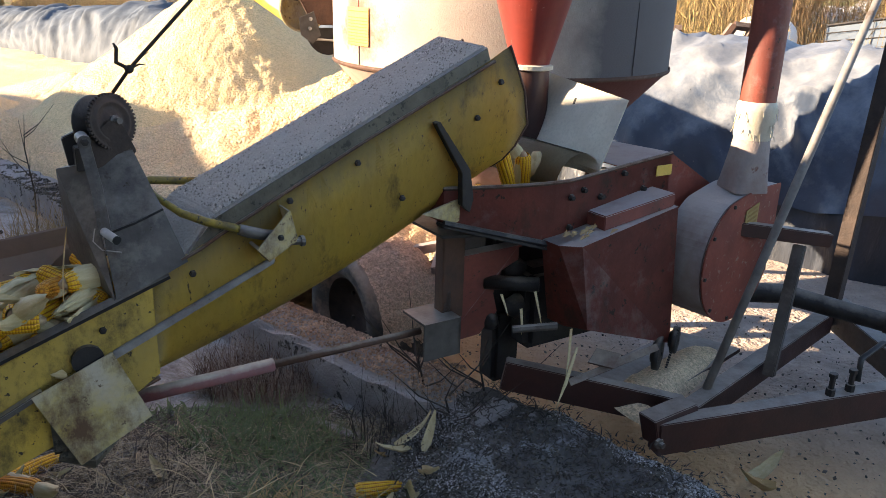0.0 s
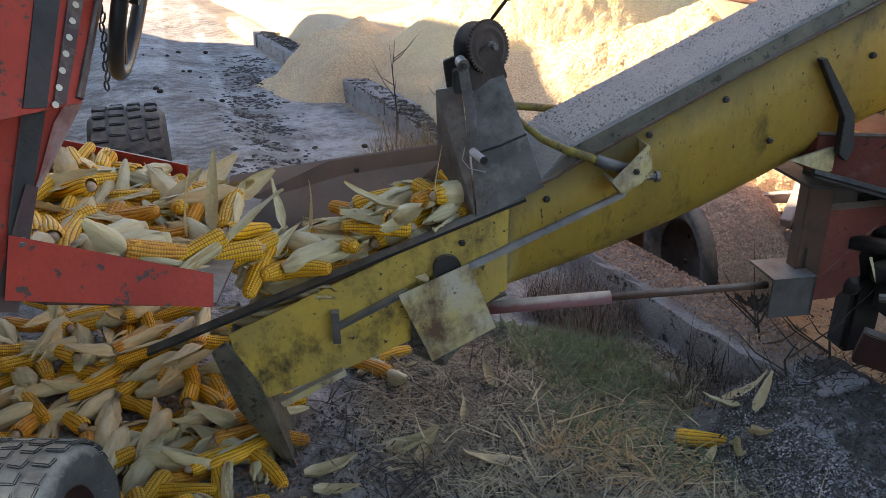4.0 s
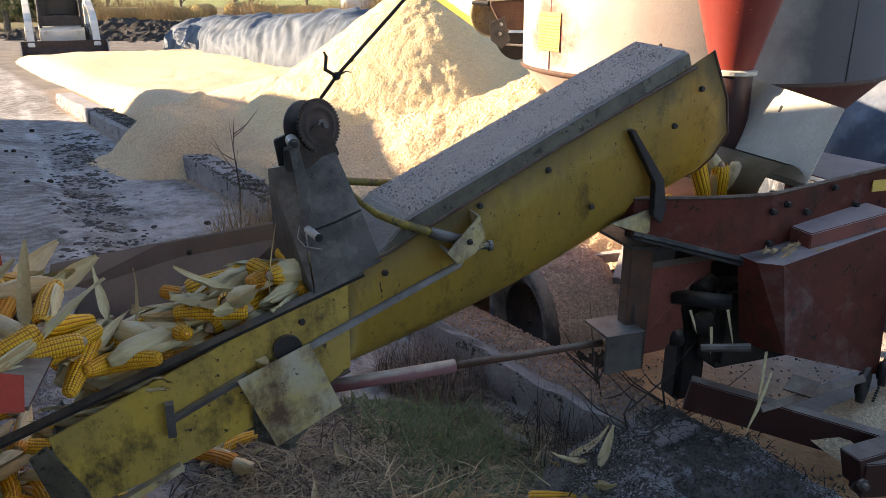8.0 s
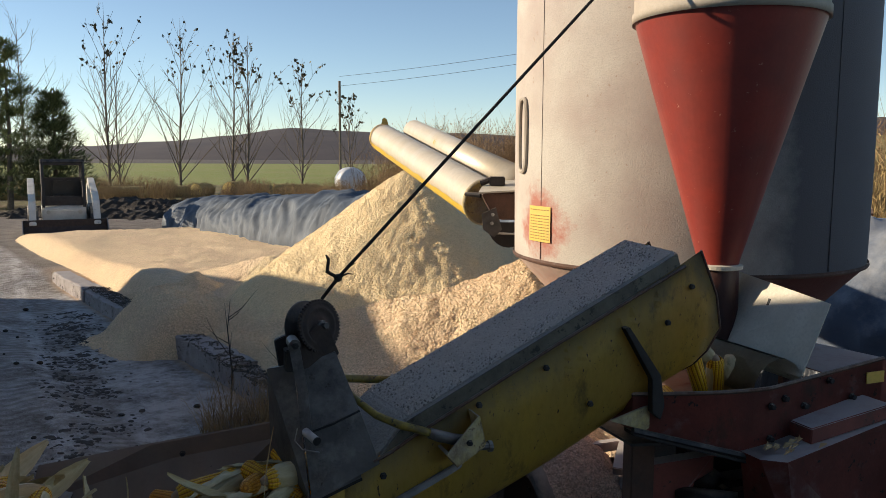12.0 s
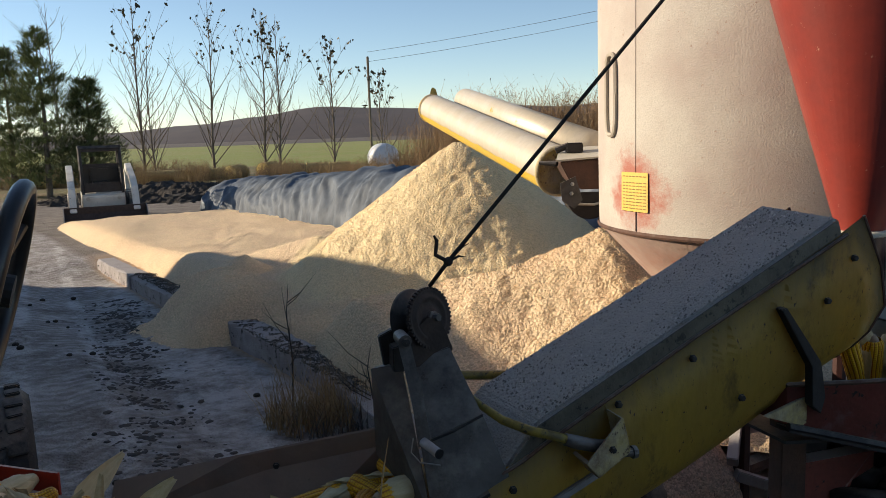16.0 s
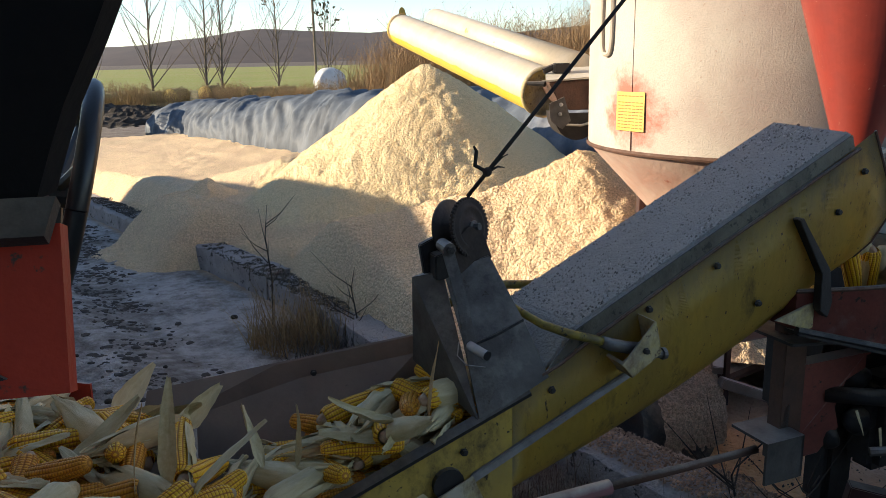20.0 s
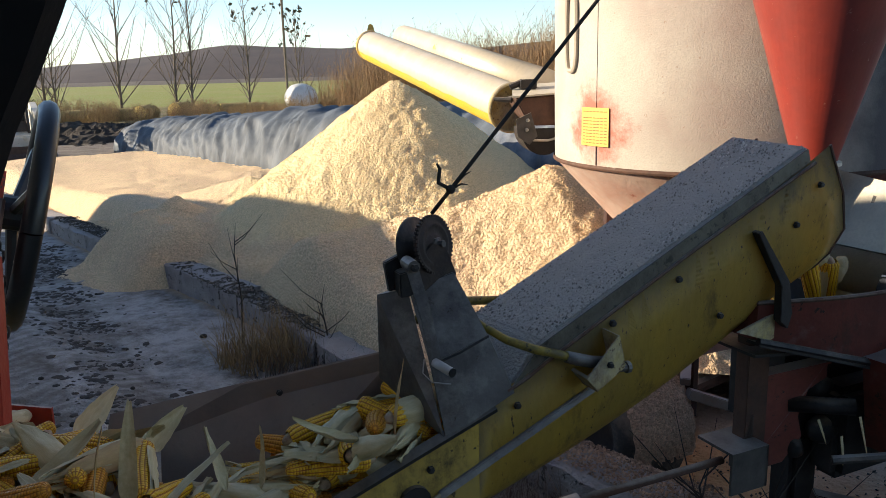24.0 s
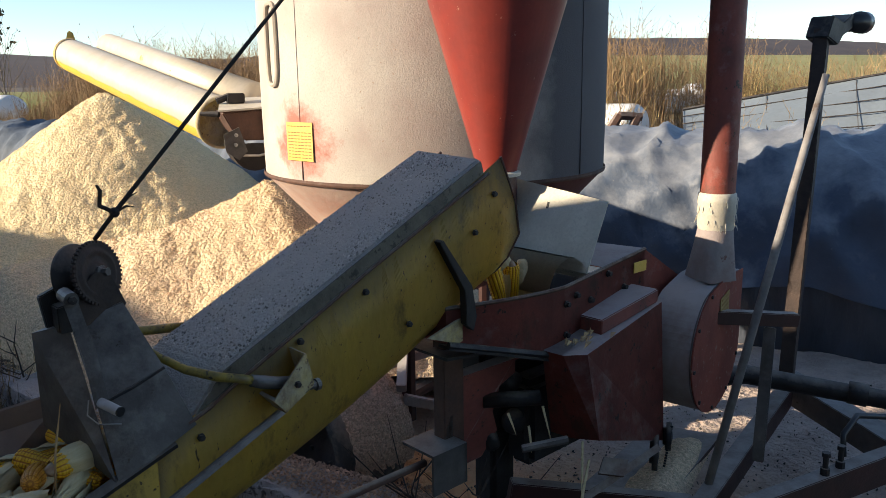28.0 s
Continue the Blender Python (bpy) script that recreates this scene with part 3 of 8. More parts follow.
# ---- unseen barn whose eave shades the foreground; a low annex, added in its middle, lets a band of sun through ----
def barn():
    c0, d = V((-3.874, 3.533, 0)), V((0.718, -0.697, 0)).normalized()
    n = V((-d.y, d.x, 0))

    def P(o, k, z):
        return tuple(c0 + n * o + d * k + V((0, 0, z)))
    for name, k0, k1, H in (("barn_far", -12.35, -5.75, 3.5), ("barn_sun_gap", -5.71, -1.75, 2.3), ("barn_near", -1.7, 22.0, 3.24)):
        # Unseen pale wall; it also bounces fill light onto the foreground.
        wl = B()
        slab(wl, [P(-0.95, k0 + 0.22, -0.3), P(-0.95, k1 - 0.22, -0.3), P(-0.95, k1 - 0.22, H), P(-0.95, k0 + 0.22, H)], 0.25)
        tagged(part("wall_" + name, wl, PLASTER), "unseen plastered barn wall behind the yard, placed for its shade and bounce", "wall", kind="structure")
        for q, k in (("a", k0 + 0.1), ("b", k1 - 0.1)):
            we = B()
            slab(we, [P(-0.1, k, -0.3), P(-9, k, -0.3), P(-9, k, H - 0.04), P(-4.6, k, H + 0.42), P(-0.1, k, H - 0.04)], 0.2)
            tagged(part("wall_gable_" + name + "_" + q, we, PLASTER), "unseen plastered gable wall of the barn, placed to block the sun", "wall", kind="structure")
        rf = B()
        slab(rf, [P(0, k0, H), P(0, k1, H), P(-4.6, k1, H + 0.5), P(-4.6, k0, H + 0.5)], 0.08)
        slab(rf, [P(-4.65, k0, H + 0.5), P(-4.65, k1, H + 0.5), P(-9.3, k1, H), P(-9.3, k0, H)], 0.08)
        tagged(part("roof_" + name, rf, ROOF_SHEET), "unseen sheet roof of the barn, its wide eave placed for the shade", "roof", kind="structure")


barn()


# ---- kerb wall ----
def kerb():
    e = thing("kerb_wall", Matrix.Identity(4), "low broken concrete kerb wall between lane and meal yard", "wall", kind="structure")
    rnd = random.Random(4)
    spans = [(-13.6, -11.6), (-11.55, -9.5), (-7.8, -6.3), (-6.25, -4.8), (-4.75, -3.3), (-3.25, -1.4)]
    for a, b in spans:
        bm = B()
        top = rnd.uniform(-0.02, 0.03) + (0.0 if b > -4.5 else -0.02)
        n = 14
        rows = []
        for i in range(n + 1):
            k = a + (b - a) * i / n
            row = []
            for o, z in ((0.0, -0.4), (0.0, top - 0.02), (0.025, top), (0.25, top), (0.275, top - 0.02), (0.275, -0.4)):
                j = 0.012
                row.append(bm.verts.new(KNRM * (kerb_off(k) + o + rnd.uniform(-j, j)) + KDIR * k + V((0, 0, z + rnd.uniform(-j, j)))))
            rows.append(row)
        for r0, r1 in zip(rows, rows[1:]):
            for q in range(5):
                bm.faces.new((r0[q], r1[q], r1[q + 1], r0[q + 1]))
        bm.faces.new(rows[0])
        bm.faces.new(rows[-1][::-1])
        part("kerb_stone", bm, CONCRETE, e)


kerb()

# ---- meal piles ----
def pile_height(x, y):
    """Main cone under the auger spout, a second mound by the tank, and the layer spread over the yard."""
    rough = 0.024 * fbm(x, y, 1.4, 1) + 0.016 * fbm(x, y, 4.5, 2) + 0.017 * fbm(x, y, 11, 4, 3) + 0.008 * fbm(x, y, 27, 7, 2)
    r = math.hypot(x + 0.37, (y - 8.95))
    z = 1.78 - 0.76 * math.sqrt(r * r + 0.02) * (1 + 0.06 * fbm(x, y, 0.9, 9))
    r2 = math.hypot((x - 0.75) / 1.0, (y - 5.9) / 1.15)
    z = max(z, 1.14 - 0.78 * math.sqrt(r2 * r2 + 0.01) * (1 + 0.08 * fbm(x, y, 1.1, 5)))
    for (xa, ya, za), (xb, yb, zb) in (((0.66, 5.8, 1.07), (0.0, 5.75, 0.8)), ((0.0, 5.75, 0.8), (-1.15, 6.15, 0.52))):
        dx, dy = xb - xa, yb - ya
        f = min(1.0, max(0.0, ((x - xa) * dx + (y - ya) * dy) / (dx * dx + dy * dy)))
        r3 = math.hypot(x - xa - f * dx, y - ya - f * dy)
        z = max(z, za + (zb - za) * f - 0.62 * math.sqrt(r3 * r3 + 0.01) + 0.05)
    o, k = off(x, y), along(x, y)
    gap = sstep(-10.0, -9.1, k) * sstep(-7.2, -8.0, k)
    lay = 0.16 + 0.14 * sstep(-16, -8, k) * sstep(6, 3.4, o) + 0.06 * fbm(x, y, 0.45, 6)
    lay -= 0.6 * sstep(WALL_OFF + 0.7, WALL_OFF + 0.15, o) * (1 - gap) + 0.6 * sstep(WALL_OFF + 0.2, WALL_OFF - 0.6, o)
    lay -= 0.7 * sstep(-18.5, -23.5, k) + 0.8 * sstep(7.2, 8.4, o) + 0.7 * sstep(-6.6, -4.8, k)
    z = max(z, lay)
    g = math.hypot((k + 8.8) / 1.2, (o - 3.2) / 1.08)
    z = max(z, 0.5 - 0.72 * g)
    g = math.hypot((k + 6.4) / 1.9, (o - 3.7) / 1.15)
    z = max(z, 0.42 - 0.45 * g)
    g = math.hypot((k + 9.2) / 2.0, (o - 4.3) / 1.3)
    z = max(z, 0.56 - 0.45 * g)
    ko = kerb_off(k)
    z -= (1 - gap) * 0.7 * sstep(ko + 0.32, ko + 0.02, o) + 0.5 * sstep(1.9, 1.2, o)
    return z + rough


px = steps((-12, -5, 0.12), (-5, -2.6, 0.05), (-2.6, 2.2, 0.024), (2.2, 4.2, 0.1))
py = steps((4.2, 9.4, 0.024), (9.4, 12, 0.06), (12, 22, 0.14))
pile = grid_object("meal_pile", px, py, lambda x, y: max(pile_height(x, y), gz(x, y) - 0.06), MEAL)
tagged(pile, "large heap of freshly ground yellow corn meal", "corn meal", kind="stuff")

# ---- the long silage bag ----
def bag():
    p0, p1 = V((-7.35, 22.5, 0)), V((10.5, -2.5, 0))
    d = (p1 - p0)
    ln = d.length
    d.normalize()
    nrm = V((d.y, -d.x, 0))
    n, seg = 420, 56

    def surface(s, f, lift=0.0):
        """A point of the film: s metres along the bag, f from its far foot (0) over the top to its near foot (1)."""
        cap = math.sqrt(max(0.0, min(s, 1.3) / 1.3))
        w = 1.12 * cap * (1 + 0.06 * fbm(s, 0, 0.4, 2)) + lift
        h = (1.5 - 0.5 * sstep(12, 0, s)) * cap * (1 + 0.05 * fbm(s, 3, 0.35, 5)) + lift
        j = f * 46
        a = math.pi * f
        near = sstep(14, 19, s)
        sl = s + 0.9 * math.cos(a) + 0.5 * noise.noise((s * 0.5, j * 0.08, 4))
        fold = (0.05 - 0.03 * near) * fbm(s * 1.3, j * 0.16, 0.8, 3) + 0.05 * near * noise.noise((sl * 0.75, j * 0.09, 5))
        fold += (0.09 - 0.02 * near) * (1 - abs(noise.noise((sl * 1.4, j * 0.05, 8)))) ** 3
        fold += 0.06 * (1 - abs(noise.noise((sl * 3.3, j * 0.05, 2)))) ** 4 + 0.03 * (1 - abs(noise.noise((sl * 7.0 + j * 0.1, j * 0.05, 6)))) ** 4 - 0.08
        fold += near * (0.075 * (1 - abs(noise.noise((s * 0.7 + j * 0.075, j * 0.03, 9)))) ** 9 + 0.04 * (1 - abs(noise.noise((s * 1.9 - j * 0.11, j * 0.06, 3)))) ** 10)
        x = -math.copysign(abs(math.cos(a)) ** 0.75, math.cos(a)) * (w + fold)
        z = math.sin(a) ** 0.8 * (h + fold) if 0 < f < 1 else 0.0
        p = p0 + d * s + nrm * x
        return (p.x, p.y, -0.3 + z)

    def film(name, s0, s1, rows_n, f1, material, label, lift=0.0):
        bm = B()
        rows = []
        for i in range(rows_n + 1):
            s = s0 + (s1 - s0) * i / rows_n
            fe = f1(s)
            rows.append([bm.verts.new(surface(s, fe * j / seg, lift)) for j in range(seg + 1)])
        for r0, r1 in zip(rows, rows[1:]):
            for j in range(seg):
                bm.faces.new((r0[j], r0[j + 1], r1[j + 1], r1[j]))
        bmesh.ops.recalc_face_normals(bm, faces=bm.faces[:])
        return part(name, bm, material, e, label, smooth=True)
    e = thing("silage_bag", Matrix.Identity(4), "long silage bag in creased grey and black plastic film", "silage bag")
    film("film", 0.0, 15.6, 300, lambda s: 1.0, BAG, "creased grey film")
    film("film", 15.6, ln, 260, lambda s: 1.0, BAG_BLACK, "black film")
    film("cover_sheet", 15.2, ln - 0.5, 260, lambda s: 0.93 + 0.06 * noise.noise((s * 0.5, 1, 3)) + 0.012 * noise.noise((s * 2.2, 1, 3)), SHEET_PALE, "dust-greyed slate-blue sheet drawn over the top", 0.03)


bag()

# ---- elevator ----
ME = pose(0.985, 2.582, 0, 0, 0, 21)


def bolt(parent, s, w, z, r=0.011, material=None, axis="w"):
    bm = B()
    m = Matrix.Translation((s, w, z)) @ (pose(0, 0, 0, 90) if axis == "w" else Matrix.Identity(4))
    turned(bm, [(r * 1.3, 0.0), (r * 1.3, 0.003), (r, 0.004), (r, 0.011), (r * 0.6, 0.012)], 6, m, True)
    part("bolt", bm, material or DARK_STEEL, parent)


def elevator():
    e = thing("ear_corn_elevator", ME, "weathered yellow corn elevator with dusty grey cover over the hopper", "elevator")
    # near side wall of the trough, upper part curved in at the bottom
    W = 0.31
    top = [(-1.19, 0.868), (-0.1, 1.425), (-0.012, 1.447)]
    bm = B()
    prof = []
    n = 26
    for i in range(n + 1):
        t = i / n
        s = -1.3 + 1.3 * t
        zt = 0.833 + 0.652 * t
        zb = 0.46 + 0.57 * (s + 1.35) / 1.36 - 0.055 * math.sin(math.pi * min(1.0, (s + 1.35) / 1.36))
        prof.append((s, zt, zb))
    rows = []
    for s, zt, zb in prof:
        h = zt - zb
        row = []
        sh = 0.11 * sstep(-0.12, 0.02, s)
        for f, w in ((0, 0.0), (0.35, -0.004), (0.62, 0.002), (0.8, 0.022), (0.92, 0.06), (1.0, 0.11), (1.02, 0.155), (1.0, 0.2), (0.92, 0.25), (0.8, 0.29), (0.62, 0.31), (0.35, 0.314), (0, 0.31)):
            row.append(bm.verts.new((s + sh * (1 - abs(2 * f - 1.1)) , w, zt - h * f)))
        rows.append(row)
    for r0, r1 in zip(rows, rows[1:]):
        for j in range(12):
            bm.faces.new((r0[j], r1[j], r1[j + 1], r0[j + 1]))
    rows_end = [v.co.copy() for v in rows[-1]]
    bmesh.ops.solidify(bm, geom=bm.faces[:], thickness=0.004)
    tr = part("trough", bm, YELLOW, e, "scratched yellow sheet steel trough", smooth=True)
    # lower open trough: flat near wall, round bottom strip
    bm = B()
    prism(bm, [(-2.2, 0.44), (-1.3, 0.83), (-1.3, 0.52), (-1.42, 0.44), (-1.85, 0.27), (-2.1, 0.19), (-2.17, 0.25)], -0.004, 0.004, 0.002)
    part("side_wall", bm, YELLOW_OILY, e, "oil-stained yellow lower side wall")
    bm = B()
    slab(bm, [(-2.45, -0.02, 0.4), (-1.25, -0.02, 0.835), (-1.25, 0.012, 0.845), (-2.45, 0.012, 0.41)], 0.012)
    part("rim", bm, DARK_STEEL, e, "dark worn rim edge")
    bm = B()
    slab(bm, [(-2.1, 0.0, 0.2), (-1.3, 0.0, 0.5), (-1.3, 0.31, 0.5), (-2.1, 0.31, 0.2)], 0.006)
    part("trough_floor", bm, RUST, e)
    bm = B()
    prism(bm, [(-2.06, 0.185), (-1.85, 0.285), (-1.84, 0.265), (-2.05, 0.165)], -0.03, 0.0)
    part("bottom_flange", bm, YELLOW_WORN, e)
    # channel strip riveted along the near side
    bm = B()
    prism(bm, [(-1.43, 0.6), (-0.92, 0.822), (-0.92, 0.845), (-1.43, 0.628)], -0.016, 0.0, 0.003)
    part("channel_strip", bm, DUSTY_BAR, e, "grey channel strip along the trough")
    bm = B()
    prism(bm, [(-1.86, 0.43), (-1.63, 0.54), (-1.63, 0.56), (-1.86, 0.45)], -0.03, 0.0, 0.003)
    box(bm, -1.875, -1.85, -0.035, 0.0, 0.39, 0.5)
    part("stub_rail", bm, GREY_STEEL, e)
    # cover: a folded lid whose lower end slopes down to the trough
    bm = B()
    near = [(-1.2, 0.0, 0.883), (-0.09, 0.0, 1.437), (-0.11, 0.0, 1.489), (-1.1, 0.0, 1.003)]
    back = [(-1.25, 0.33, 0.883), (-0.09, 0.33, 1.437), (-0.103, 0.33, 1.5), (-1.147, 0.33, 1.004)]
    a = [None, near[3], back[3]]
    b2 = [None, near[2], back[2]]
    pa = [bm.verts.new(p) for p in near]
    pb = [bm.verts.new(p) for p in back]
    for i in range(4):
        bm.faces.new((pa[i], pa[(i + 1) % 4], pb[(i + 1) % 4], pb[i]))
    bm.faces.new(pa[::-1])
    bm.faces.new(pb)
    bmesh.ops.recalc_face_normals(bm, faces=bm.faces[:])
    bmesh.ops.bevel(bm, geom=bm.edges[:], offset=0.009, segments=3, affect="EDGES")
    part("cover", bm, DUSTY_COVER, e, "folded steel cover thick with grey dust")
    bm = B()
    slab(bm, [(-1.19, -0.004, 0.893), (-0.1, -0.004, 1.437), (-0.114, -0.004, 1.478), (-1.1, -0.004, 0.994)], 0.004)
    part("cover_edge", bm, OILY_STEEL, e, "dark oily folded side of the cover")
    rc = random.Random(77)
    verts, faces = [], []
    q = [V(a[1]), V(b2[1]), V(b2[2]), V(a[2])]
    for i in range(5200):
        u, v = rc.uniform(0.01, 0.99), rc.uniform(0.02, 0.98)
        if noise.noise((u * 7, v * 2.5, 1)) < rc.uniform(-0.7, 0.2):
            continue
        p = q[0].lerp(q[1], u).lerp(q[3].lerp(q[2], u), v) + V((0, 0, 0.001))
        s = 0.0042 * rc.uniform(0.4, 1.3) ** 1.5
        k = len(verts)
        r = rc.uniform(0, 6.3)
        for j in range(3):
            w = r + j * 2.1
            verts.append(tuple(p + V((math.cos(w) * s, math.sin(w) * s, math.cos(w) * s * 0.5 - 0.001))))
        verts.append(tuple(p + V((rc.uniform(-0.3, 0.3) * s, 0, s * 0.9))))
        faces += [(k, k + 1, k + 3), (k + 1, k + 2, k + 3), (k + 2, k, k + 3)]
    me = bpy.data.meshes.new("dust_layer")
    me.from_pydata(verts, [], faces)
    me.materials.append(DUST_CRUMB)
    cr = new("dust_layer", me)
    cr.parent = e
    tagged(cr, "grey dust crumbs lying on the cover", kind="stuff")
    bm = B()
    tube(bm, [(-1.21, -0.006, 0.878), (-1.15, -0.008, 0.905), (-1.09, -0.008, 0.94), (-0.6, -0.008, 1.187), (-0.08, -0.008, 1.434)], 0.006, 6)
    part("seam_strip", bm, RUST, e)
    # rolled discharge edge
    bm = B()
    edge = [v for v in (rows_end)]
    tube(bm, edge, 0.005, 6)
    part("discharge_edge", bm, RUST, e, "bare rusty discharge edge")
    # rib with gusset
    bm = B()
    prism(bm, [(-0.335, 1.235), (-0.318, 1.24), (-0.185, 1.06), (-0.165, 0.95), (-0.18, 0.9), (-0.215, 0.93), (-0.22, 1.05)], -0.035, -0.004, 0.002)
    part("rib", bm, DARK_STEEL, e, "dark steel stiffening rib")
    bm = B()
    prism(bm, [(-0.36, 0.905), (-0.17, 0.955), (-0.165, 0.87), (-0.22, 0.855)], 0.0, 0.012, 0.002)
    part("gusset", bm, YELLOW_WORN, e)
    bm = B()
    prism(bm, [(-0.36, 0.905), (-0.17, 0.955), (-0.165, 0.87), (-0.22, 0.855)], 0.29, 0.302, 0.002)
    part("gusset", bm, YELLOW_WORN, e)
    for s, w, z in ((-0.146, -0.006, 1.238), (-0.05, -0.006, 1.36), (-0.62, -0.006, 1.12), (-0.45, -0.006, 0.98), (-1.18, -0.006, 0.83), (-1.45, -0.006, 0.7), (-0.86, -0.006, 1.02)):
        bolt(e, s, w, z, 0.009)
    # bracket box with the hydraulic lever
    bm = B()
    prism(bm, [(-1.0, 0.9), (-0.895, 1.01), (-0.87, 0.915), (-0.965, 0.86)], -0.085, -0.079, 0.001)
    prism(bm, [(-1.0, 0.9), (-0.99, 0.905), (-0.955, 0.865), (-0.965, 0.86)], -0.08, 0.0, 0.001)
    prism(bm, [(-0.895, 1.01), (-0.887, 1.008), (-0.865, 0.915), (-0.873, 0.915)], -0.08, 0.0, 0.001)
    prism(bm, [(-0.965, 0.86), (-0.87, 0.915), (-0.868, 0.908), (-0.962, 0.852)], -0.08, 0.0, 0.001)
    br = part("bracket", bm, YELLOW_WORN, e, "yellow bracket box")
    bolt(br, -0.925, -0.086, 0.93, 0.008)
    bm = B()
    tube(bm, [(-0.9, -0.06, 0.905), (-0.845, -0.06, 0.9)], [0.012, 0.012], 10)
    tube(bm, [(-0.85, -0.06, 0.9), (-0.838, -0.06, 0.9)], [0.018, 0.018], 10)
    part("pivot_pin", bm, GREY_STEEL, e)
    bm = B()
    tube(bm, [(-1.245, 0.15, 1.055), (-1.222, 0.1, 1.034), (-1.19, 0.03, 1.012), (-1.13, -0.02, 0.99), (-1.07, -0.035, 0.972), (-1.02, -0.042, 0.952)], [0.01, 0.011, 0.012, 0.013, 0.013, 0.014], 10)
    lv = part("lever", bm, HOSE, e, "bent lever with flaking yellow paint", smooth=True)
    bm = B()
    tube(bm, [(-1.04, -0.04, 0.96), (-1.01, -0.043, 0.948), (-0.96, -0.045, 0.932), (-0.9, -0.045, 0.92)], [0.017, 0.019, 0.018, 0.017], 12)
    part("lever_sleeve", bm, GREY_STEEL, lv, "dull grey sleeve", smooth=True)
    bm = B()
    tube(bm, [(-1.33, 0.36, 1.0), (-1.2, 0.37, 1.04), (-1.02, 0.36, 1.02)], 0.014, 10)
    part("hose_behind", bm, HOSE, e, smooth=True)
    # winch: leaning plate with a folded side, cheeks, toothed wheel with drum, crank
    BL, BR, TR, TL = V((-1.403, -0.012, 0.78)), V((-1.192, -0.012, 0.872)), V((-1.284, 0.169, 1.187)), V((-1.409, 0.205, 1.146))
    ML, MR = BL.lerp(TL, 0.5) + V((0, -0.02, 0)), BR.lerp(TR, 0.49) + V((0, -0.02, 0))
    bm = B()
    slab(bm, [BL, BR, MR, ML], 0.007)
    slab(bm, [ML, MR, TR, TL], 0.007)
    wp = part("winch_plate", bm, GREY_STEEL, e, "scratched grey steel winch mounting plate")
    bm = B()
    tube(bm, [ML + V((0, -0.005, 0)), ML.lerp(MR, 0.5) + V((0, -0.007, -0.004)), MR + V((0, -0.005, 0))], 0.004, 6)
    part("plate_fold", bm, DARK_STEEL, wp)
    bm = B()
    LT, LB = V((-1.489, 0.25, 1.129)), V((-1.475, 0.3, 0.86))
    slab(bm, [BL + V((-0.004, 0, 0)), TL + V((-0.004, 0, 0)), LT, LB], 0.006)
    slab(bm, [TL, TR, TR + V((0.0, 0.1, -0.02)), LT], 0.006)
    part("winch_side_plate", bm, GREY_STEEL, wp, "folded side of the winch plate")
    bm = B()
    prism(bm, [(-1.401, 1.236), (-1.36, 1.262), (-1.344, 1.278), (-1.31, 1.272), (-1.297, 1.248), (-1.27, 1.18), (-1.3, 1.15), (-1.396, 1.137)], 0.178, 0.19, 0.002)
    part("winch_cheek", bm, DARK_RUST, e, "rust-red winch cheek")
    bm = B()
    prism(bm, [(-1.466, 1.224), (-1.396, 1.252), (-1.369, 1.184), (-1.395, 1.111), (-1.451, 1.12)], 0.24, 0.262, 0.003)
    prism(bm, [(-1.44, 1.2), (-1.39, 1.21), (-1.37, 1.13), (-1.44, 1.13)], 0.19, 0.24, 0.003)
    part("winch_cheek", bm, DARK_STEEL, e, "dark outer winch cheek")
    hub, rear = V((-1.325, 0.2, 1.27)), V((-1.36, 0.262, 1.258))
    m = Matrix.Translation(hub) @ (rear - hub).to_track_quat("Z", "Y").to_matrix().to_4x4()
    dl = (rear - hub).length
    whl = B()
    turned(whl, [(0.012, -0.004), (0.026, -0.004), (0.03, 0.004), (0.05, 0.006), (0.054, -0.002), (0.062, -0.002), (0.066, 0.004), (0.074, 0.004), (0.079, 0.0), (0.08, 0.012), (0.05, 0.016), (0.012, 0.016)], 44, m)
    w = part("winch_wheel", whl, DARK_RUST, e, "rusty toothed winch wheel", smooth=True)
    bm = B()
    for i in range(44):
        box(bm, 0.077, 0.0855, -0.0032, 0.0032, 0.001, 0.012, m=m @ pose(0, 0, 0, 0, 0, i * 360 / 44))
    part("tooth_ring", bm, DARK_RUST, w)
    bm = B()
    turned(bm, [(0.045, 0.014), (0.045, dl - 0.004), (0.083, dl - 0.002), (0.085, dl + 0.004), (0.06, dl + 0.008), (0.01, dl + 0.008)], 40, m)
    part("drum", bm, DARK_STEEL, w, "rope drum with a plain rear flange", smooth=True)
    bm = B()
    turned(bm, [(0.02, 0.004), (0.02, -0.012), (0.011, -0.014), (0.011, -0.03), (0.001, -0.03)], 6, m)
    part("axle_nut", bm, GREY_STEEL, w)
    bm = B()
    slab(bm, [(-1.437, 0.16, 1.235), (-1.405, 0.155, 1.242), (-1.392, 0.085, 1.1), (-1.422, 0.09, 1.09)], 0.009)
    slab(bm, [(-1.422, 0.09, 1.09), (-1.392, 0.085, 1.1), (-1.39, 0.03, 0.975), (-1.424, 0.035, 0.972)], 0.009)
    tube(bm, [(-1.42, 0.19, 1.232), (-1.42, 0.135, 1.228)], 0.019, 12)
    ca = part("crank_arm", bm, GREY_STEEL, e, "bent steel crank arm")
    bm = B()
    turned(bm, [(0.011, 0), (0.011, 0.014), (0.001, 0.015)], 6, Matrix.Translation((-1.42, 0.137, 1.228)) @ pose(0, 0, 0, 90))
    part("crank_nut", bm, DARK_STEEL, ca)
    bm = B()
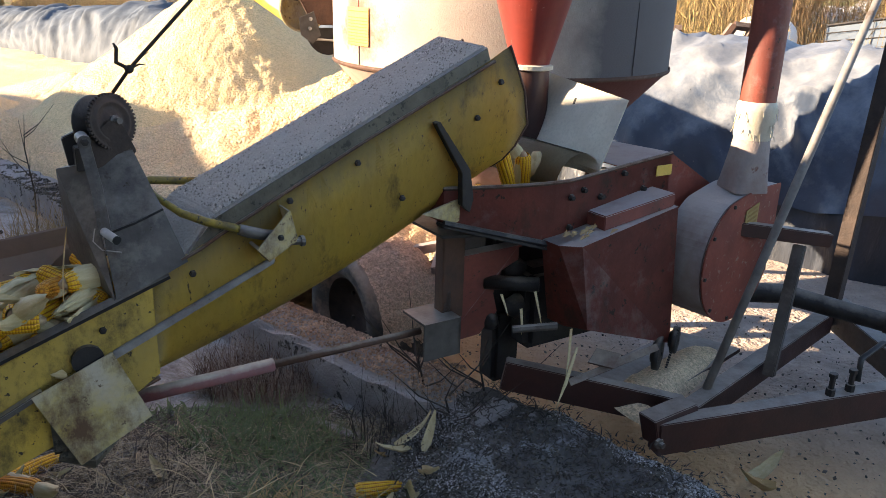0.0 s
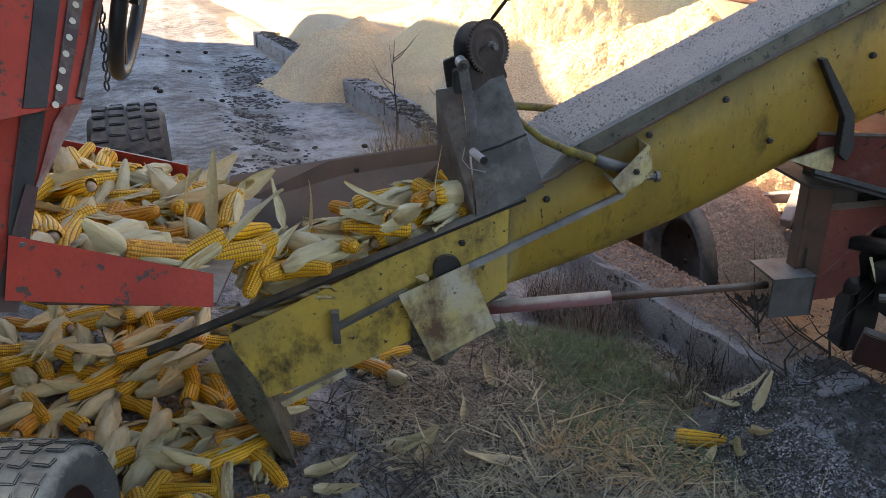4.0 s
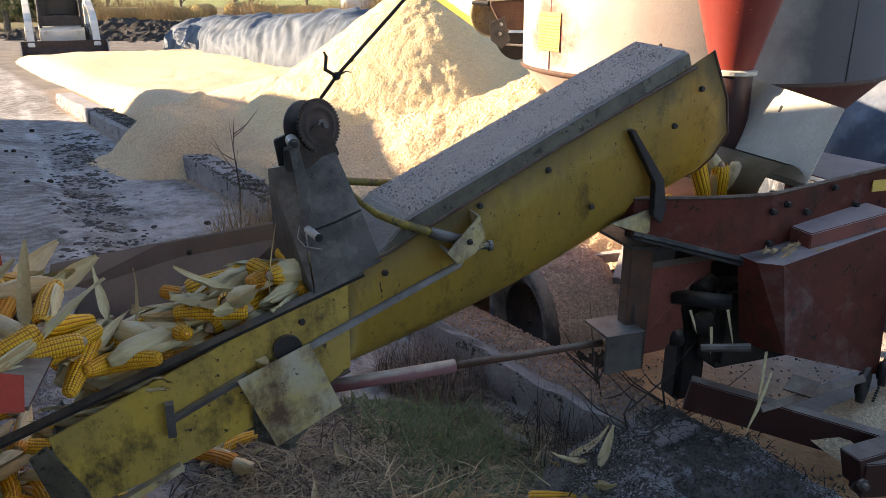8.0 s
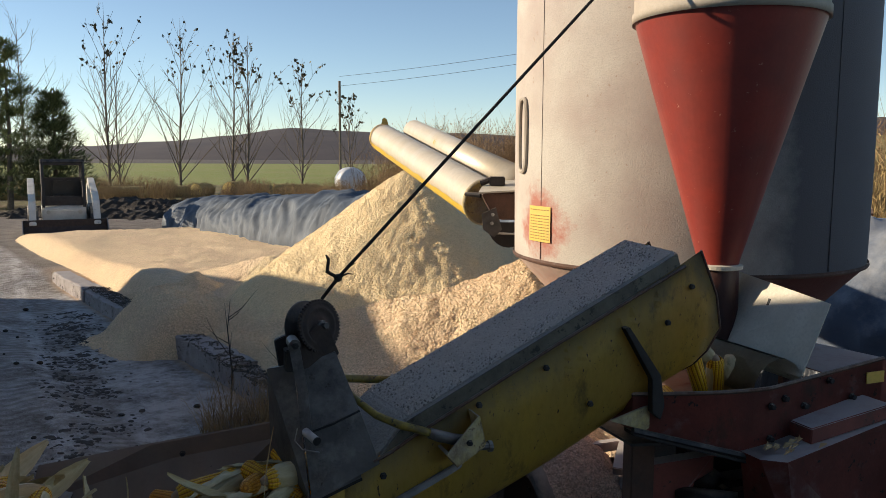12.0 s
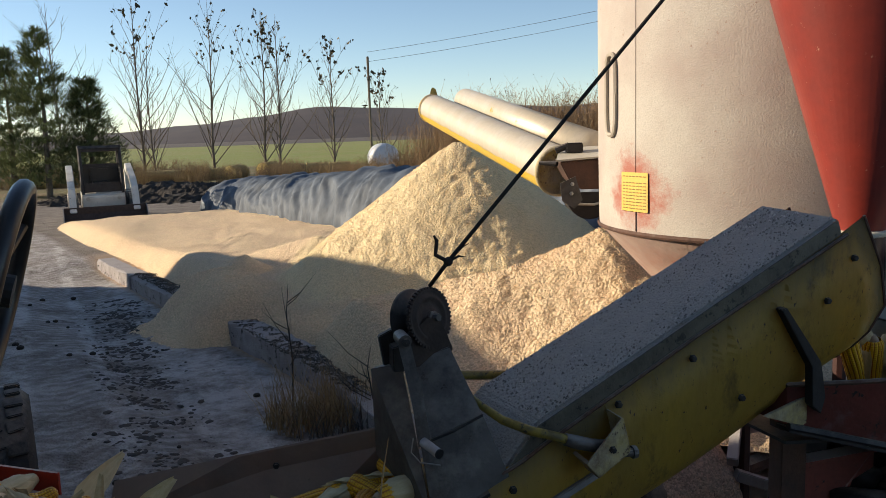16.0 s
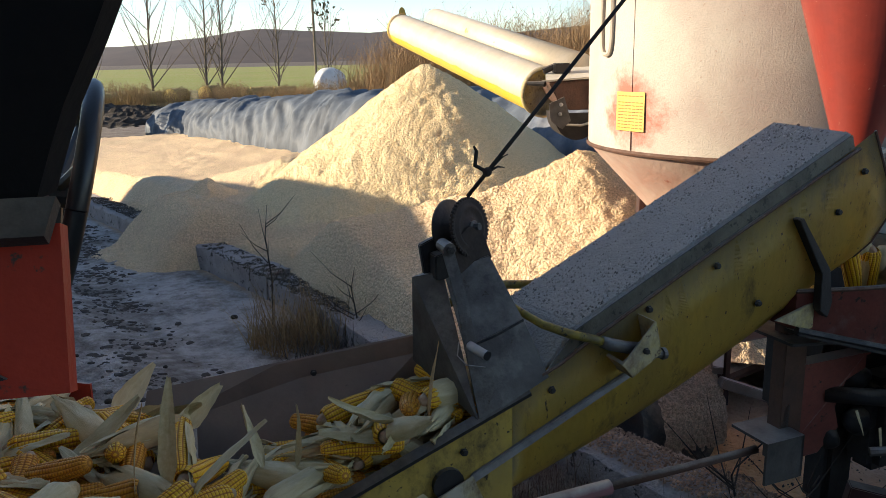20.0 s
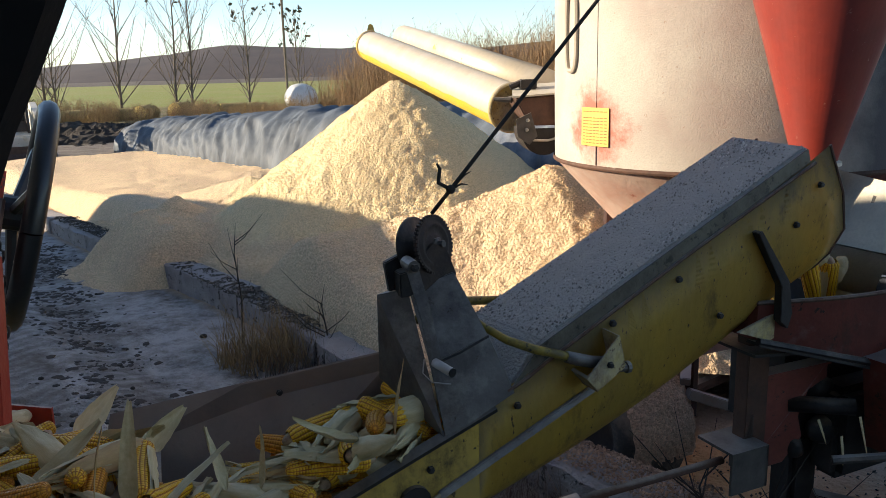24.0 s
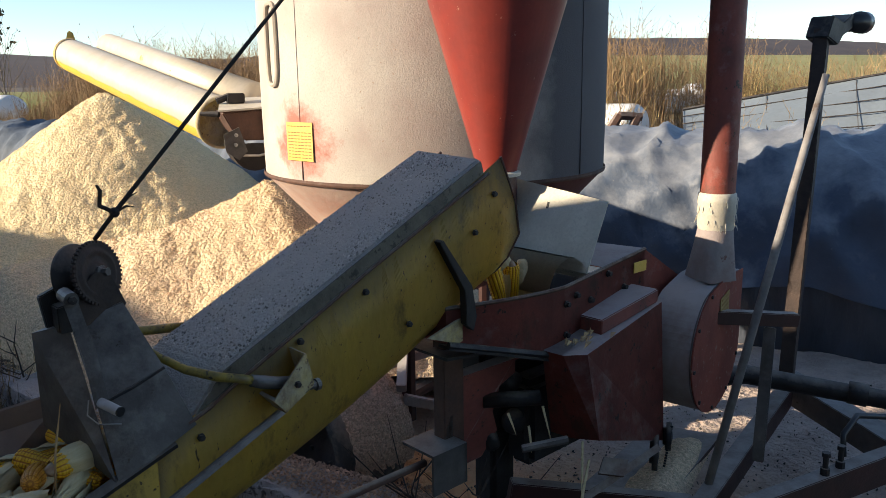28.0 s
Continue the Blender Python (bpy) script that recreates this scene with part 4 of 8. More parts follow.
    tube(bm, [(-1.41, 0.035, 0.985), (-1.39, -0.03, 0.975)], 0.0125, 14)
    g = part("crank_grip", bm, WHITE_GRIP, e, "pale plastic crank grip", smooth=True)
    bm = B()
    tube(bm, [(-1.39, -0.03, 0.975), (-1.3885, -0.034, 0.9745)], 0.0128, 14)
    part("grip_end", bm, BLACK_PLASTIC, g)
    bm = B()
    tube(bm, [(-1.43, 0.06, 0.99), (-1.44, 0.05, 0.955), (-1.42, 0.035, 0.93), (-1.37, 0.02, 0.92)], 0.002, 5)
    part("wire_clip", bm, BARE_STEEL, g, "thin bent wire on the crank")
    # flared far pan
    bm = B()
    slab(bm, [(-1.4, 0.31, 0.93), (-1.46, 0.31, 0.935), (-1.85, 0.5, 0.84), (-2.22, 0.72, 0.73), (-2.25, 0.66, 0.62), (-2.1, 0.33, 0.3), (-1.4, 0.31, 0.55)], 0.006)
    p = part("hopper_pan", bm, PAN_STEEL, e, "brown worn flared hopper pan")
    for s, ww, z in ((-1.55, 0.33, 0.72), (-1.95, 0.52, 0.66), (-1.75, 0.44, 0.82), (-2.1, 0.64, 0.7)):
        bolt(p, s, ww - 0.01, z, 0.008)
    # deflector plate and foot
    bm = B()
    slab(bm, [(-1.66, -0.03, 0.545), (-1.435, -0.03, 0.637), (-1.345, -0.05, 0.41), (-1.557, -0.05, 0.303)], 0.005)
    part("deflector_plate", bm, YELLOW_WORN, e, "paint-worn yellow square plate")
    bm = B()
    tube(bm, [(-1.5, -0.02, 0.62), (-1.5, 0.02, 0.62)], 0.045, 16)
    part("bearing_hub", bm, DARK_STEEL, e)
    bm = B()
    slab(bm, [(-2.21, -0.01, 0.42), (-2.12, -0.01, 0.25), (-2.03, 0.0, -0.1), (-2.06, 0.03, -0.12), (-2.2, 0.02, 0.14), (-2.26, 0.0, 0.38)], 0.008)
    slab(bm, [(-2.2, -0.01, 0.4), (-2.04, 0.0, -0.12), (-2.04, 0.31, -0.12), (-2.2, 0.31, 0.4)], 0.008)
    part("foot_plate", bm, OILY_STEEL, e, "oily black steel foot plate")
    bm = B()
    box(bm, -1.64, -1.5, -0.02, 0.02, 0.33, 0.47, 0.02)
    tube(bm, [(-1.6, 0.01, 0.33), (-1.52, 0.0, 0.3), (-1.45, 0.02, 0.33)], [0.03, 0.045, 0.02], 10)
    part("greasy_bearing", bm, OILY_STEEL, e, "grease-blackened bearing under the plate")
    # support post on the mill side
    bm = B()
    box(bm, -0.2, -0.1, 0.1, 0.16, 0.42, 0.9, 0.003)
    part("support_post", bm, RUST, e, "rusty support post")
    return e


elevator()

# ---- brace rod from elevator to mill ----
def jack():
    e = thing("brace_rod", ME, "telescopic brace rod with a faded red sleeve", "brace")
    bm = B()
    tube(bm, [(-1.36, 0.1, 0.402), (-0.9, 0.1, 0.404)], 0.024, 14)
    part("sleeve", bm, ROD_RED, e, "faded red sleeve", smooth=True)
    bm = B()
    tube(bm, [(-0.92, 0.1, 0.404), (-0.3, 0.1, 0.4)], 0.014, 12)
    part("rod", bm, RUST, e, smooth=True)
    bm = B()
    box(bm, -0.32, -0.155, 0.03, 0.2, 0.445, 0.455)
    box(bm, -0.32, -0.155, 0.03, 0.04, 0.3, 0.45)
    box(bm, -0.165, -0.155, 0.03, 0.2, 0.3, 0.45)
    prism(bm, [(-0.2, 0.45), (-0.16, 0.45), (-0.16, 0.54), (-0.175, 0.54)], 0.1, 0.11)
    part("clevis", bm, GREY_STEEL, e, "dusty clevis bracket")


jack()

# ---- grinder mixer ----
def wheel(name, m, R, width, rubber, rim_mat, parent=None, label="", lugs=0, tags=None):
    """A wheel whose axle lies along local y."""
    bm = B()
    rot = pose(0, 0, 0, 90, 0, 0)
    h = width / 2
    turned(bm, [(R * 0.56, -h * 0.8), (R * 0.7, -h), (R * 0.88, -h), (R * 0.97, -h * 0.8), (R, -h * 0.45), (R, h * 0.45), (R * 0.97, h * 0.8), (R * 0.88, h), (R * 0.7, h), (R * 0.56, h * 0.8)], 48, rot)
    if parent is None:
        e = thing(name, m, *tags)
    else:
        e = None
    tyre = part("tyre", bm, rubber, e if e else parent, label, smooth=True)
    if not e:
        tyre.matrix_local = m
    if lugs:
        bm = B()
        rl = random.Random(lugs)
        for i in range(lugs):
            for side in (-1, 1):
                for row in (0.22, 0.66):
                    a = 360 * (i + rl.uniform(-0.08, 0.08)) / lugs + (180 / lugs if side > 0 else 0) + (90 / lugs if row > 0.5 else 0)
                    hl, c, q = R * math.pi / lugs * rl.uniform(0.6, 0.76), row * h * side, rl.uniform(0.15, 0.2) * h
                    box(bm, -hl, hl, c - q, c + q, R * 0.985, R * rl.uniform(1.018, 1.038), 0.004, pose(0, 0, 0, 0, a, 0) @ pose(0, 0, 0, 0, 0, 6 * side + rl.uniform(-7, 7)))
        part("tread", bm, rubber, tyre)
    bm = B()
    turned(bm, [(R * 0.58, -h * 0.78), (R * 0.54, -h * 0.6), (R * 0.5, -h * 0.35), (R * 0.22, -h * 0.25), (R * 0.2, -h * 0.7), (R * 0.08, -h * 0.75), (0.001, -h * 0.75)], 36, rot)
    turned(bm, [(R * 0.58, h * 0.78), (R * 0.54, h * 0.6), (R * 0.5, h * 0.35), (0.001, h * 0.25)], 36, rot)
    rim = part("rim", bm, rim_mat, tyre if not e else e, smooth=True)
    for k in range(5):
        bm = B()
        turned(bm, [(R * 0.035, 0), (R * 0.035, 0.02), (0.001, 0.021)], 6, Matrix.Translation((R * 0.34 * math.cos(k * 1.2566), -h * 0.28, R * 0.34 * math.sin(k * 1.2566))) @ rot)
        part("wheel_nut", bm, DARK_STEEL, rim if e else tyre)
    return e or tyre


BARS = (((0.34, 1.0, 0.24), (0.62, 1.3, 0.42)), ((0.36, 1.0, 0.18), (0.8, 0.9, 0.0)), ((0.3, 1.2, 0.3), (1.1, 1.2, 0.3)))


def grinder():
    e = thing("grinder_mixer", Matrix.Identity(4), "dusty red feed grinder mixer with a tall tank and cyclone", "feed mill")
    EI = ME

    def loc(name, bm, material, label="", parent=None, smooth=False):
        bmesh.ops.transform(bm, matrix=EI, verts=bm.verts[:])
        return part(name, bm, material, parent or e, label, smooth)

    # tank
    tx, ty, R = 1.46, 4.45, 0.975
    mt = Matrix.Translation((tx, ty, 0))
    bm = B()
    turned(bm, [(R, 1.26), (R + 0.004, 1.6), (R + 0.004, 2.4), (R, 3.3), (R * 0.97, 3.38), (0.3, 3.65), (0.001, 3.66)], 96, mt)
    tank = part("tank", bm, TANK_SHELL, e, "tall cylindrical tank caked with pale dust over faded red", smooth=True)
    bm = B()
    turned(bm, [(R + 0.008, 1.245), (R + 0.012, 1.255), (R + 0.008, 1.268)], 96, mt)
    part("tank_seam", bm, RUST, tank)
    bm = B()
    turned(bm, [(R, 1.25), (0.38, 0.61), (0.36, 0.58), (0.2, 0.5), (0.18, 0.28)], 96, mt)
    part("tank_cone", bm, CONE_DUST, e, "dust-caked red lower cone of the tank", smooth=True)
    # vertical weld, oval inspection frame, decal
    for a in (-64, 28):
        bm = B()
        x, y = tx + (R + 0.004) * math.sin(radians(a)), ty - (R + 0.004) * math.cos(radians(a))
        box(bm, -0.004, 0.004, -0.003, 0.003, 1.27, 3.3, m=Matrix.Translation((x, y, 0)) @ pose(0, 0, 0, 0, 0, a))
        part("weld", bm, TANK_SHELL, tank)

    def on_tank(a, z, lift):
        return V((tx + (R + lift) * math.sin(radians(a)), ty - (R + lift) * math.cos(radians(a)), z))
    bm = B()
    pts = []
    for i in range(33):
        q = i * math.tau / 32
        pts.append(on_tank(-77 + 3.2 * math.copysign(abs(math.cos(q)) ** 0.6, math.cos(q)), 1.935 + 0.2 * math.copysign(abs(math.sin(q)) ** 0.5, math.sin(q)), 0.012))
    tube(bm, pts, 0.012, 6, False)
    part("window_frame", bm, TANK, tank, "raised oval frame of a dusted sight window")
    bm = B()
    cols = [-70.5 + 12.0 * i / 8 for i in range(9)]
    lo = [bm.verts.new(on_tank(a, 1.365, 0.009)) for a in cols]
    hi = [bm.verts.new(on_tank(a, 1.555, 0.009)) for a in cols]
    for i in range(8):
        bm.faces.new((lo[i], lo[i + 1], hi[i + 1], hi[i]))
    dec = part("decal", bm, SIGN, tank, "yellow table decal with rows of unreadable text")
    bm = B()
    for r in range(11):
        z = 1.538 - r * 0.0155
        for c in range(7):
            a0 = -69.6 + c * 1.56
            if r == 1:
                continue
            q = [on_tank(a0, z, 0.011), on_tank(a0 + 1.15, z, 0.011), on_tank(a0 + 1.15, z - 0.0045, 0.011), on_tank(a0, z - 0.0045, 0.011)]
            bm.faces.new([bm.verts.new(p) for p in q])
    tagged(part("text_bars", bm, INK, dec), kind="stuff")
    # legs under the tank
    for a in (-120, -35, 40, 130):
        bm = B()
        p = on_tank(a, 1.2, -0.3)
        tube(bm, [p, (p.x, p.y, -0.05)], 0.04, 8)
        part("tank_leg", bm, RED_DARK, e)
    # cyclone
    mc = Matrix.Translation((1.229, 3.13, 0))
    bm = B()
    turned(bm, [(0.075, 1.2), (0.085, 1.38), (0.374, 2.37)], 64, mc)
    cy = part("cyclone_cone", bm, CYCLONE_RED, e, "glossy red cyclone cone", smooth=True)
    bm = B()
    turned(bm, [(0.37, 2.365), (0.385, 2.36), (0.385, 2.4), (0.378, 2.405), (0.378, 3.1)], 64, mc)
    part("cyclone_drum", bm, TANK, cy, "dust-coated cyclone drum", smooth=True)
    bm = B()
    turned(bm, [(0.085, 1.37), (0.1, 1.365), (0.1, 1.35), (0.085, 1.345)], 32, mc)
    part("cyclone_collar", bm, CREAM, cy)
    bm = B()
    turned(bm, [(0.085, 1.345), (0.09, 1.0)], 32, mc)
    part("cyclone_spout", bm, RED_DARK, cy, smooth=True)
    bm = B()
    tube(bm, [(1.5, 2.95, 2.55), (2.1, 2.83, 2.62), (2.4, 2.8, 2.6)], 0.09, 16)
    part("air_duct", bm, DARK_STEEL, e, smooth=True)
    # blower pipe
    mp = Matrix.Translation((2.148, 2.828, 0))
    bm = B()
    turned(bm, [(0.074, 1.1), (0.074, 2.62)], 32, mp)
    pp = part("blower_pipe", bm, RED, e, "faded red upright blower pipe", smooth=True)
    bm = B()
    turned(bm, [(0.074, 1.09), (0.08, 1.11), (0.079, 1.16), (0.083, 1.17), (0.08, 1.2), (0.084, 1.215), (0.08, 1.25), (0.074, 1.255)], 32, mp)
    part("cloth_band", bm, CREAM, pp, "torn cloth band tied round the pipe", smooth=True)
    bm = B()
    rnd = random.Random(3)
    for i in range(26):
        a = rnd.uniform(0, math.tau)
        p = V((2.148 + 0.082 * math.cos(a), 2.828 + 0.082 * math.sin(a), rnd.uniform(1.1, 1.24)))
        slab(bm, [p, p + V((0.008, 0, -0.004)), p + V((0.01 * math.cos(a), 0.01 * math.sin(a), -rnd.uniform(0.02, 0.05)))], 0.001)
    tagged(part("cloth_frays", bm, CREAM, pp), kind="stuff")
    bm = B()
    n = 12
    rings = []
    for t in range(6):
        f = t / 5
        z = 1.1 - 0.23 * f
        ring = []
        for k in range(24):
            a = k * math.tau / 24
            cx, sx = math.cos(a), math.sin(a)
            sq = lambda v: math.copysign(abs(v) ** (1 - 0.7 * f), v)
            ring.append(bm.verts.new((2.148 - 0.01 * f + sq(cx) * (0.075 + 0.006 * f), 2.828 + 0.005 * f + sq(sx) * (0.075 + 0.018 * f), z)))
        rings.append(ring)
    for r0, r1 in zip(rings, rings[1:]):
        for k in range(24):
            bm.faces.new((r0[k], r1[k], r1[(k + 1) % 24], r0[(k + 1) % 24]))
    part("pipe_transition", bm, RED_DUSTED, pp, "grey dusted square-to-round transition", smooth=True)
    # fan housing: dusty scroll with a red face, its face turned to the right of the lane
    mf = ME @ Matrix.Translation((1.085, -0.16, 0.58)) @ pose(0, 0, 0, 0, 0, 8)
    prof = [(0.275, 0.3), (0.275, 0.0)] + [(0.275 * math.cos(radians(q)), 0.285 * math.sin(radians(q))) for q in range(-6, -250, -6)] + [(0.02, 0.29), (0.08, 0.3)]
    bm = B()
    prism(bm, prof, -0.1, 0.11)
    bmesh.ops.bevel(bm, geom=[ed for ed in bm.edges if abs(ed.verts[0].co.y - ed.verts[1].co.y) < 1e-5], offset=0.008, segments=2, affect="EDGES")
    bmesh.ops.transform(bm, matrix=mf, verts=bm.verts[:])
    fh = part("fan_housing", bm, RED_DUSTED, e, "round fan housing caked with grey dust")
    bm = B()
    prism(bm, [(x * 1.02, z * 1.02) for x, z in prof], -0.108, -0.101, 0.002)
    bmesh.ops.transform(bm, matrix=mf, verts=bm.verts[:])
    part("fan_face", bm, RED_FACE, fh, "worn rust-red fan face")
    for q in range(-20, -250, -38):
        bm = B()
        turned(bm, [(0.009, 0), (0.009, 0.006), (0.001, 0.007)], 6, mf @ Matrix.Translation((0.262 * math.cos(radians(q)), -0.108, 0.272 * math.sin(radians(q)))) @ pose(0, 0, 0, 90))
        part("face_bolt", bm, DARK_STEEL, fh)
    bm = B()
    slab(bm, [(0.0, -0.112, 0.13), (0.1, -0.112, 0.155), (0.1, -0.112, 0.245), (0.0, -0.112, 0.22)], 0.003)
    bmesh.ops.transform(bm, matrix=mf, verts=bm.verts[:])
    fd = part("fan_decal", bm, SIGN_OLD, fh, "small faded yellow decal with unreadable rows")
    bm = B()
    for q in range(4):
        slab(bm, [(0.012, -0.115, 0.145 + q * 0.021), (0.088, -0.115, 0.163 + q * 0.021), (0.088, -0.115, 0.172 + q * 0.021), (0.012, -0.115, 0.154 + q * 0.021)], 0.001)
    bmesh.ops.transform(bm, matrix=mf, verts=bm.verts[:])
    tagged(part("text_bars", bm, INK, fd), kind="stuff")
    # intake hopper with rounded front
    bm = B()
    rim, low = [], []
    outline = [(-0.27, 0.42), (-0.27, 0.05)] + [(-0.26 + 0.5 * (i / 8), 0.02 - 0.11 * math.sin(math.pi * 0.5 * i / 8)) for i in range(9)] + [(0.25, -0.09), (0.86, -0.035)]
    zt = lambda s: 0.985 if s < 0.25 else 0.985 + 0.045 * (s - 0.25) / 0.61
    zb = lambda s: 0.86 - 0.13 * min(1, max(0, (s + 0.25) / 0.5)) if s < 0.25 else 0.73 + 0.05 * (s - 0.25)
    for s, w in outline:
        rim.append(bm.verts.new((s, w, zt(s))))
        low.append(bm.verts.new((s, w, zb(s))))
    for i in range(len(rim) - 1):
        bm.faces.new((rim[i], rim[i + 1], low[i + 1], low[i]))
    bmesh.ops.solidify(bm, geom=bm.faces[:], thickness=0.006)
    hp = loc("hopper", bm, RED, "dusty dark red intake hopper with a rounded rim")
    bm = B()
    tube(bm, [(s, w, zt(s)) for s, w in outline], 0.008, 6)
    loc("hopper_rim", bm, RUST, "", hp)
    bm = B()
    slab(bm, [(-0.26, 0.02, 0.8), (0.25, -0.08, 0.78), (0.55, 0.4, 0.75), (-0.26, 0.45, 0.8)], 0.01)
    loc("hopper_floor", bm, DARK_STEEL, "", hp)
    bm = B()
    slab(bm, [(0.55, -0.06, 1.0), (0.86, -0.035, 1.03), (1.12, 0.1, 0.87), (1.1, 0.5, 0.87), (0.8, 0.5, 1.02), (0.55, 0.5, 1.0)], 0.008)
    prism(bm, [(0.86, 1.028), (1.19, 0.835), (1.12, 0.77), (0.86, 0.76)], -0.035, -0.027)
    loc("mill_cover", bm, RED, "dust-covered red mill housing", hp)
    bm = B()
    box(bm, 0.76, 0.85, -0.052, -0.048, 0.94, 0.985)
    loc("maker_plate", bm, SIGN, "small yellow plate", hp)
    for s, w, z in ((0.32, -0.085, 0.94), (0.42, -0.078, 0.9), (0.55, -0.066, 0.98), (0.25, -0.094, 0.92), (0.25, -0.094, 0.8), (0.68, -0.055, 0.9)):
        bm = B()
        turned(bm, [(0.014, 0.0), (0.014, 0.006), (0.01, 0.008), (0.01, 0.018), (0.001, 0.019)], 6, Matrix.Translation((s, w, z)) @ pose(0, 0, 0, 90))
        loc("hopper_bolt", bm, DARK_STEEL, "", hp)
    bm = B()
    tube(bm, [(-0.27, -0.0, 0.86), (0.24, -0.12, 0.72)], 0.014, 6)
    slab(bm, [(-0.27, -0.01, 0.85), (0.24, -0.13, 0.7), (0.24, -0.05, 0.7), (-0.27, 0.05, 0.85)], 0.01)
    loc("feed_rail", bm, DARK_STEEL)
    # deflector flap over the hopper
    bm = B()
    fl = [(0.559, 0.466, 1.325), (0.524, -0.078, 1.275), (0.42, -0.06, 1.0), (0.4, 0.42, 1.02)]
    slab(bm, fl, 0.005)
    f = loc("flap", bm, CREAM, "cream sheet-metal flap with a dark slot")
    bm = B()
    fa, fb, fc, fd = (V(p) for p in fl)
    fn = (fb - fa).cross(fd - fa).normalized()
    fn = fn if fn.x < 0 else -fn
    sl = [fa.lerp(fb, u).lerp(fd.lerp(fc, u), v) + fn * 0.005 for u, v in ((0.45, 0.2), (0.475, 0.2), (0.475, 0.72), (0.45, 0.72))]
    slab(bm, sl, 0.004)
    loc("slot", bm, BLACK_PLASTIC, "", f)
    bm = B()
    rows = []
    for i in range(9):
        a = radians(10 + 170 * i / 8)
        rows.append([bm.verts.new((0.335 + 0.12 * math.cos(a), w, 0.945 + 0.13 * math.sin(a))) for w in (-0.04, 0.43)])
    for r0, r1 in zip(rows, rows[1:]):
        bm.faces.new((r0[0], r0[1], r1[1], r1[0]))
    bmesh.ops.solidify(bm, geom=bm.faces[:], thickness=0.005)
    loc("flap_roll", bm, CREAM, "dust-speckled rolled flap edge", f, True)
    # belt guard
    bm = B()
    pts = [(0.13, -0.08, 0.765), (0.142, -0.17, 0.762), (0.205, -0.232, 0.766), (0.76, -0.188, 0.843), (0.76, -0.04, 0.85)]
    lowp = [(0.19, -0.08, 0.42), (0.2, -0.17, 0.42), (0.215, -0.288, 0.445), (0.79, -0.21, 0.225), (0.79, -0.04, 0.23)]
    hi = [bm.verts.new(p) for p in pts]
    lo = [bm.verts.new(p) for p in lowp]
    for i in range(4):
        bm.faces.new((hi[i], hi[i + 1], lo[i + 1], lo[i]))
    bm.faces.new(hi)
    bmesh.ops.solidify(bm, geom=bm.faces[:], thickness=0.005)
    gd = loc("belt_guard", bm, RED, "dented red belt guard filmed with dust")
    bm = B()
    prism(bm, [(0.36, 0.79), (0.745, 0.845), (0.745, 0.9), (0.36, 0.85)], -0.18, -0.05, 0.004)
    loc("guard_ledge", bm, RED, "dusty ledge", gd)
    # mill body, dark, behind; its mass also stands for the shaded interior
    bm = B()
    slab(bm, [(-0.17, 0.13, 0.66), (0.0, 0.085, 0.68), (0.13, 0.055, 0.7), (0.13, 0.055, 0.64), (0.06, 0.07, 0.6), (0.03, 0.08, 0.5), (0.05, 0.075, 0.42), (-0.02, 0.09, 0.33), (-0.17, 0.13, 0.3)], 0.012)
    loc("gear_plate", bm, RED, "dark red cut-out side plate")
    bm = B()
    slab(bm, [(-0.18, 0.12, 0.662), (0.135, 0.04, 0.702), (0.15, 0.1, 0.702), (-0.16, 0.18, 0.662)], 0.008)
    loc("gear_box_lid", bm, RED, "dusty lid")
    bm = B()
    box(bm, 0.04, 0.78, 0.13, 0.45, 0.36, 0.74, 0.03)
    box(bm, 0.16, 0.6, 0.0, 0.14, 0.24, 0.6, 0.03)
    box(bm, 0.1, 0.24, 0.14, 0.26, 0.04, 0.38, 0.02)
    loc("mill_body", bm, DARK_STEEL, "dark oily mill body, filling in for the shaded interior")
    bm = B()
    tube(bm, [(0.0, 0.1, 0.55), (0.16, -0.05, 0.56)], 0.03, 12)
    loc("drive_shaft", bm, DARK_STEEL, "", None, True)
    bm = B()
    tube(bm, [(0.0, -0.1, 0.42), (0.14, -0.2, 0.445)], 0.016, 8)
    loc("linkage", bm, GREY_STEEL)
    # pulley and chain below the guard
    for s, z, r in ((0.7, 0.2, 0.075), (0.8, 0.24, 0.06)):
        bm = B()
        turned(bm, [(0.01, 0), (r * 0.6, 0.0), (r * 0.65, 0.012), (r, 0.012), (r, 0.035), (r * 0.65, 0.035), (0.01, 0.04)], 28, Matrix.Translation((s, -0.2, z)) @ pose(0, 0, 0, 90, 0, 30))
        loc("pulley", bm, DARK_STEEL, "", None, True)
    for i in range(16):
        bm = B()
        c = V((0.8 - 0.003 * i, -0.24, 0.3 - 0.011 * i))
        tube(bm, [c, c + V((-0.002, 0, -0.008))], 0.006, 6)
        loc("chain_link", bm, DARK_STEEL)
    # frame: two converging beams, hitch joint, draw tube
    def beam(a, b, wd, ht, material, name, label=""):
        a, b = V(a), V(b)
        d = (b - a)
        m = Matrix.Translation(a) @ d.to_track_quat("X", "Z").to_matrix().to_4x4()
        bm = B()
        box(bm, 0, d.length, -wd / 2, wd / 2, -ht / 2, ht / 2, 0.004, m)
        return loc(name, bm, material, label)
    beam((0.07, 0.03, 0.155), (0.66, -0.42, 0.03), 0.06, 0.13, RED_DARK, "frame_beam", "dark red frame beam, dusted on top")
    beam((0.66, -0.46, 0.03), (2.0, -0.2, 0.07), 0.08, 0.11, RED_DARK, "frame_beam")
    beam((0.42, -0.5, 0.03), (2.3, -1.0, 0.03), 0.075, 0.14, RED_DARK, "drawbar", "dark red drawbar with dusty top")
    bm = B()
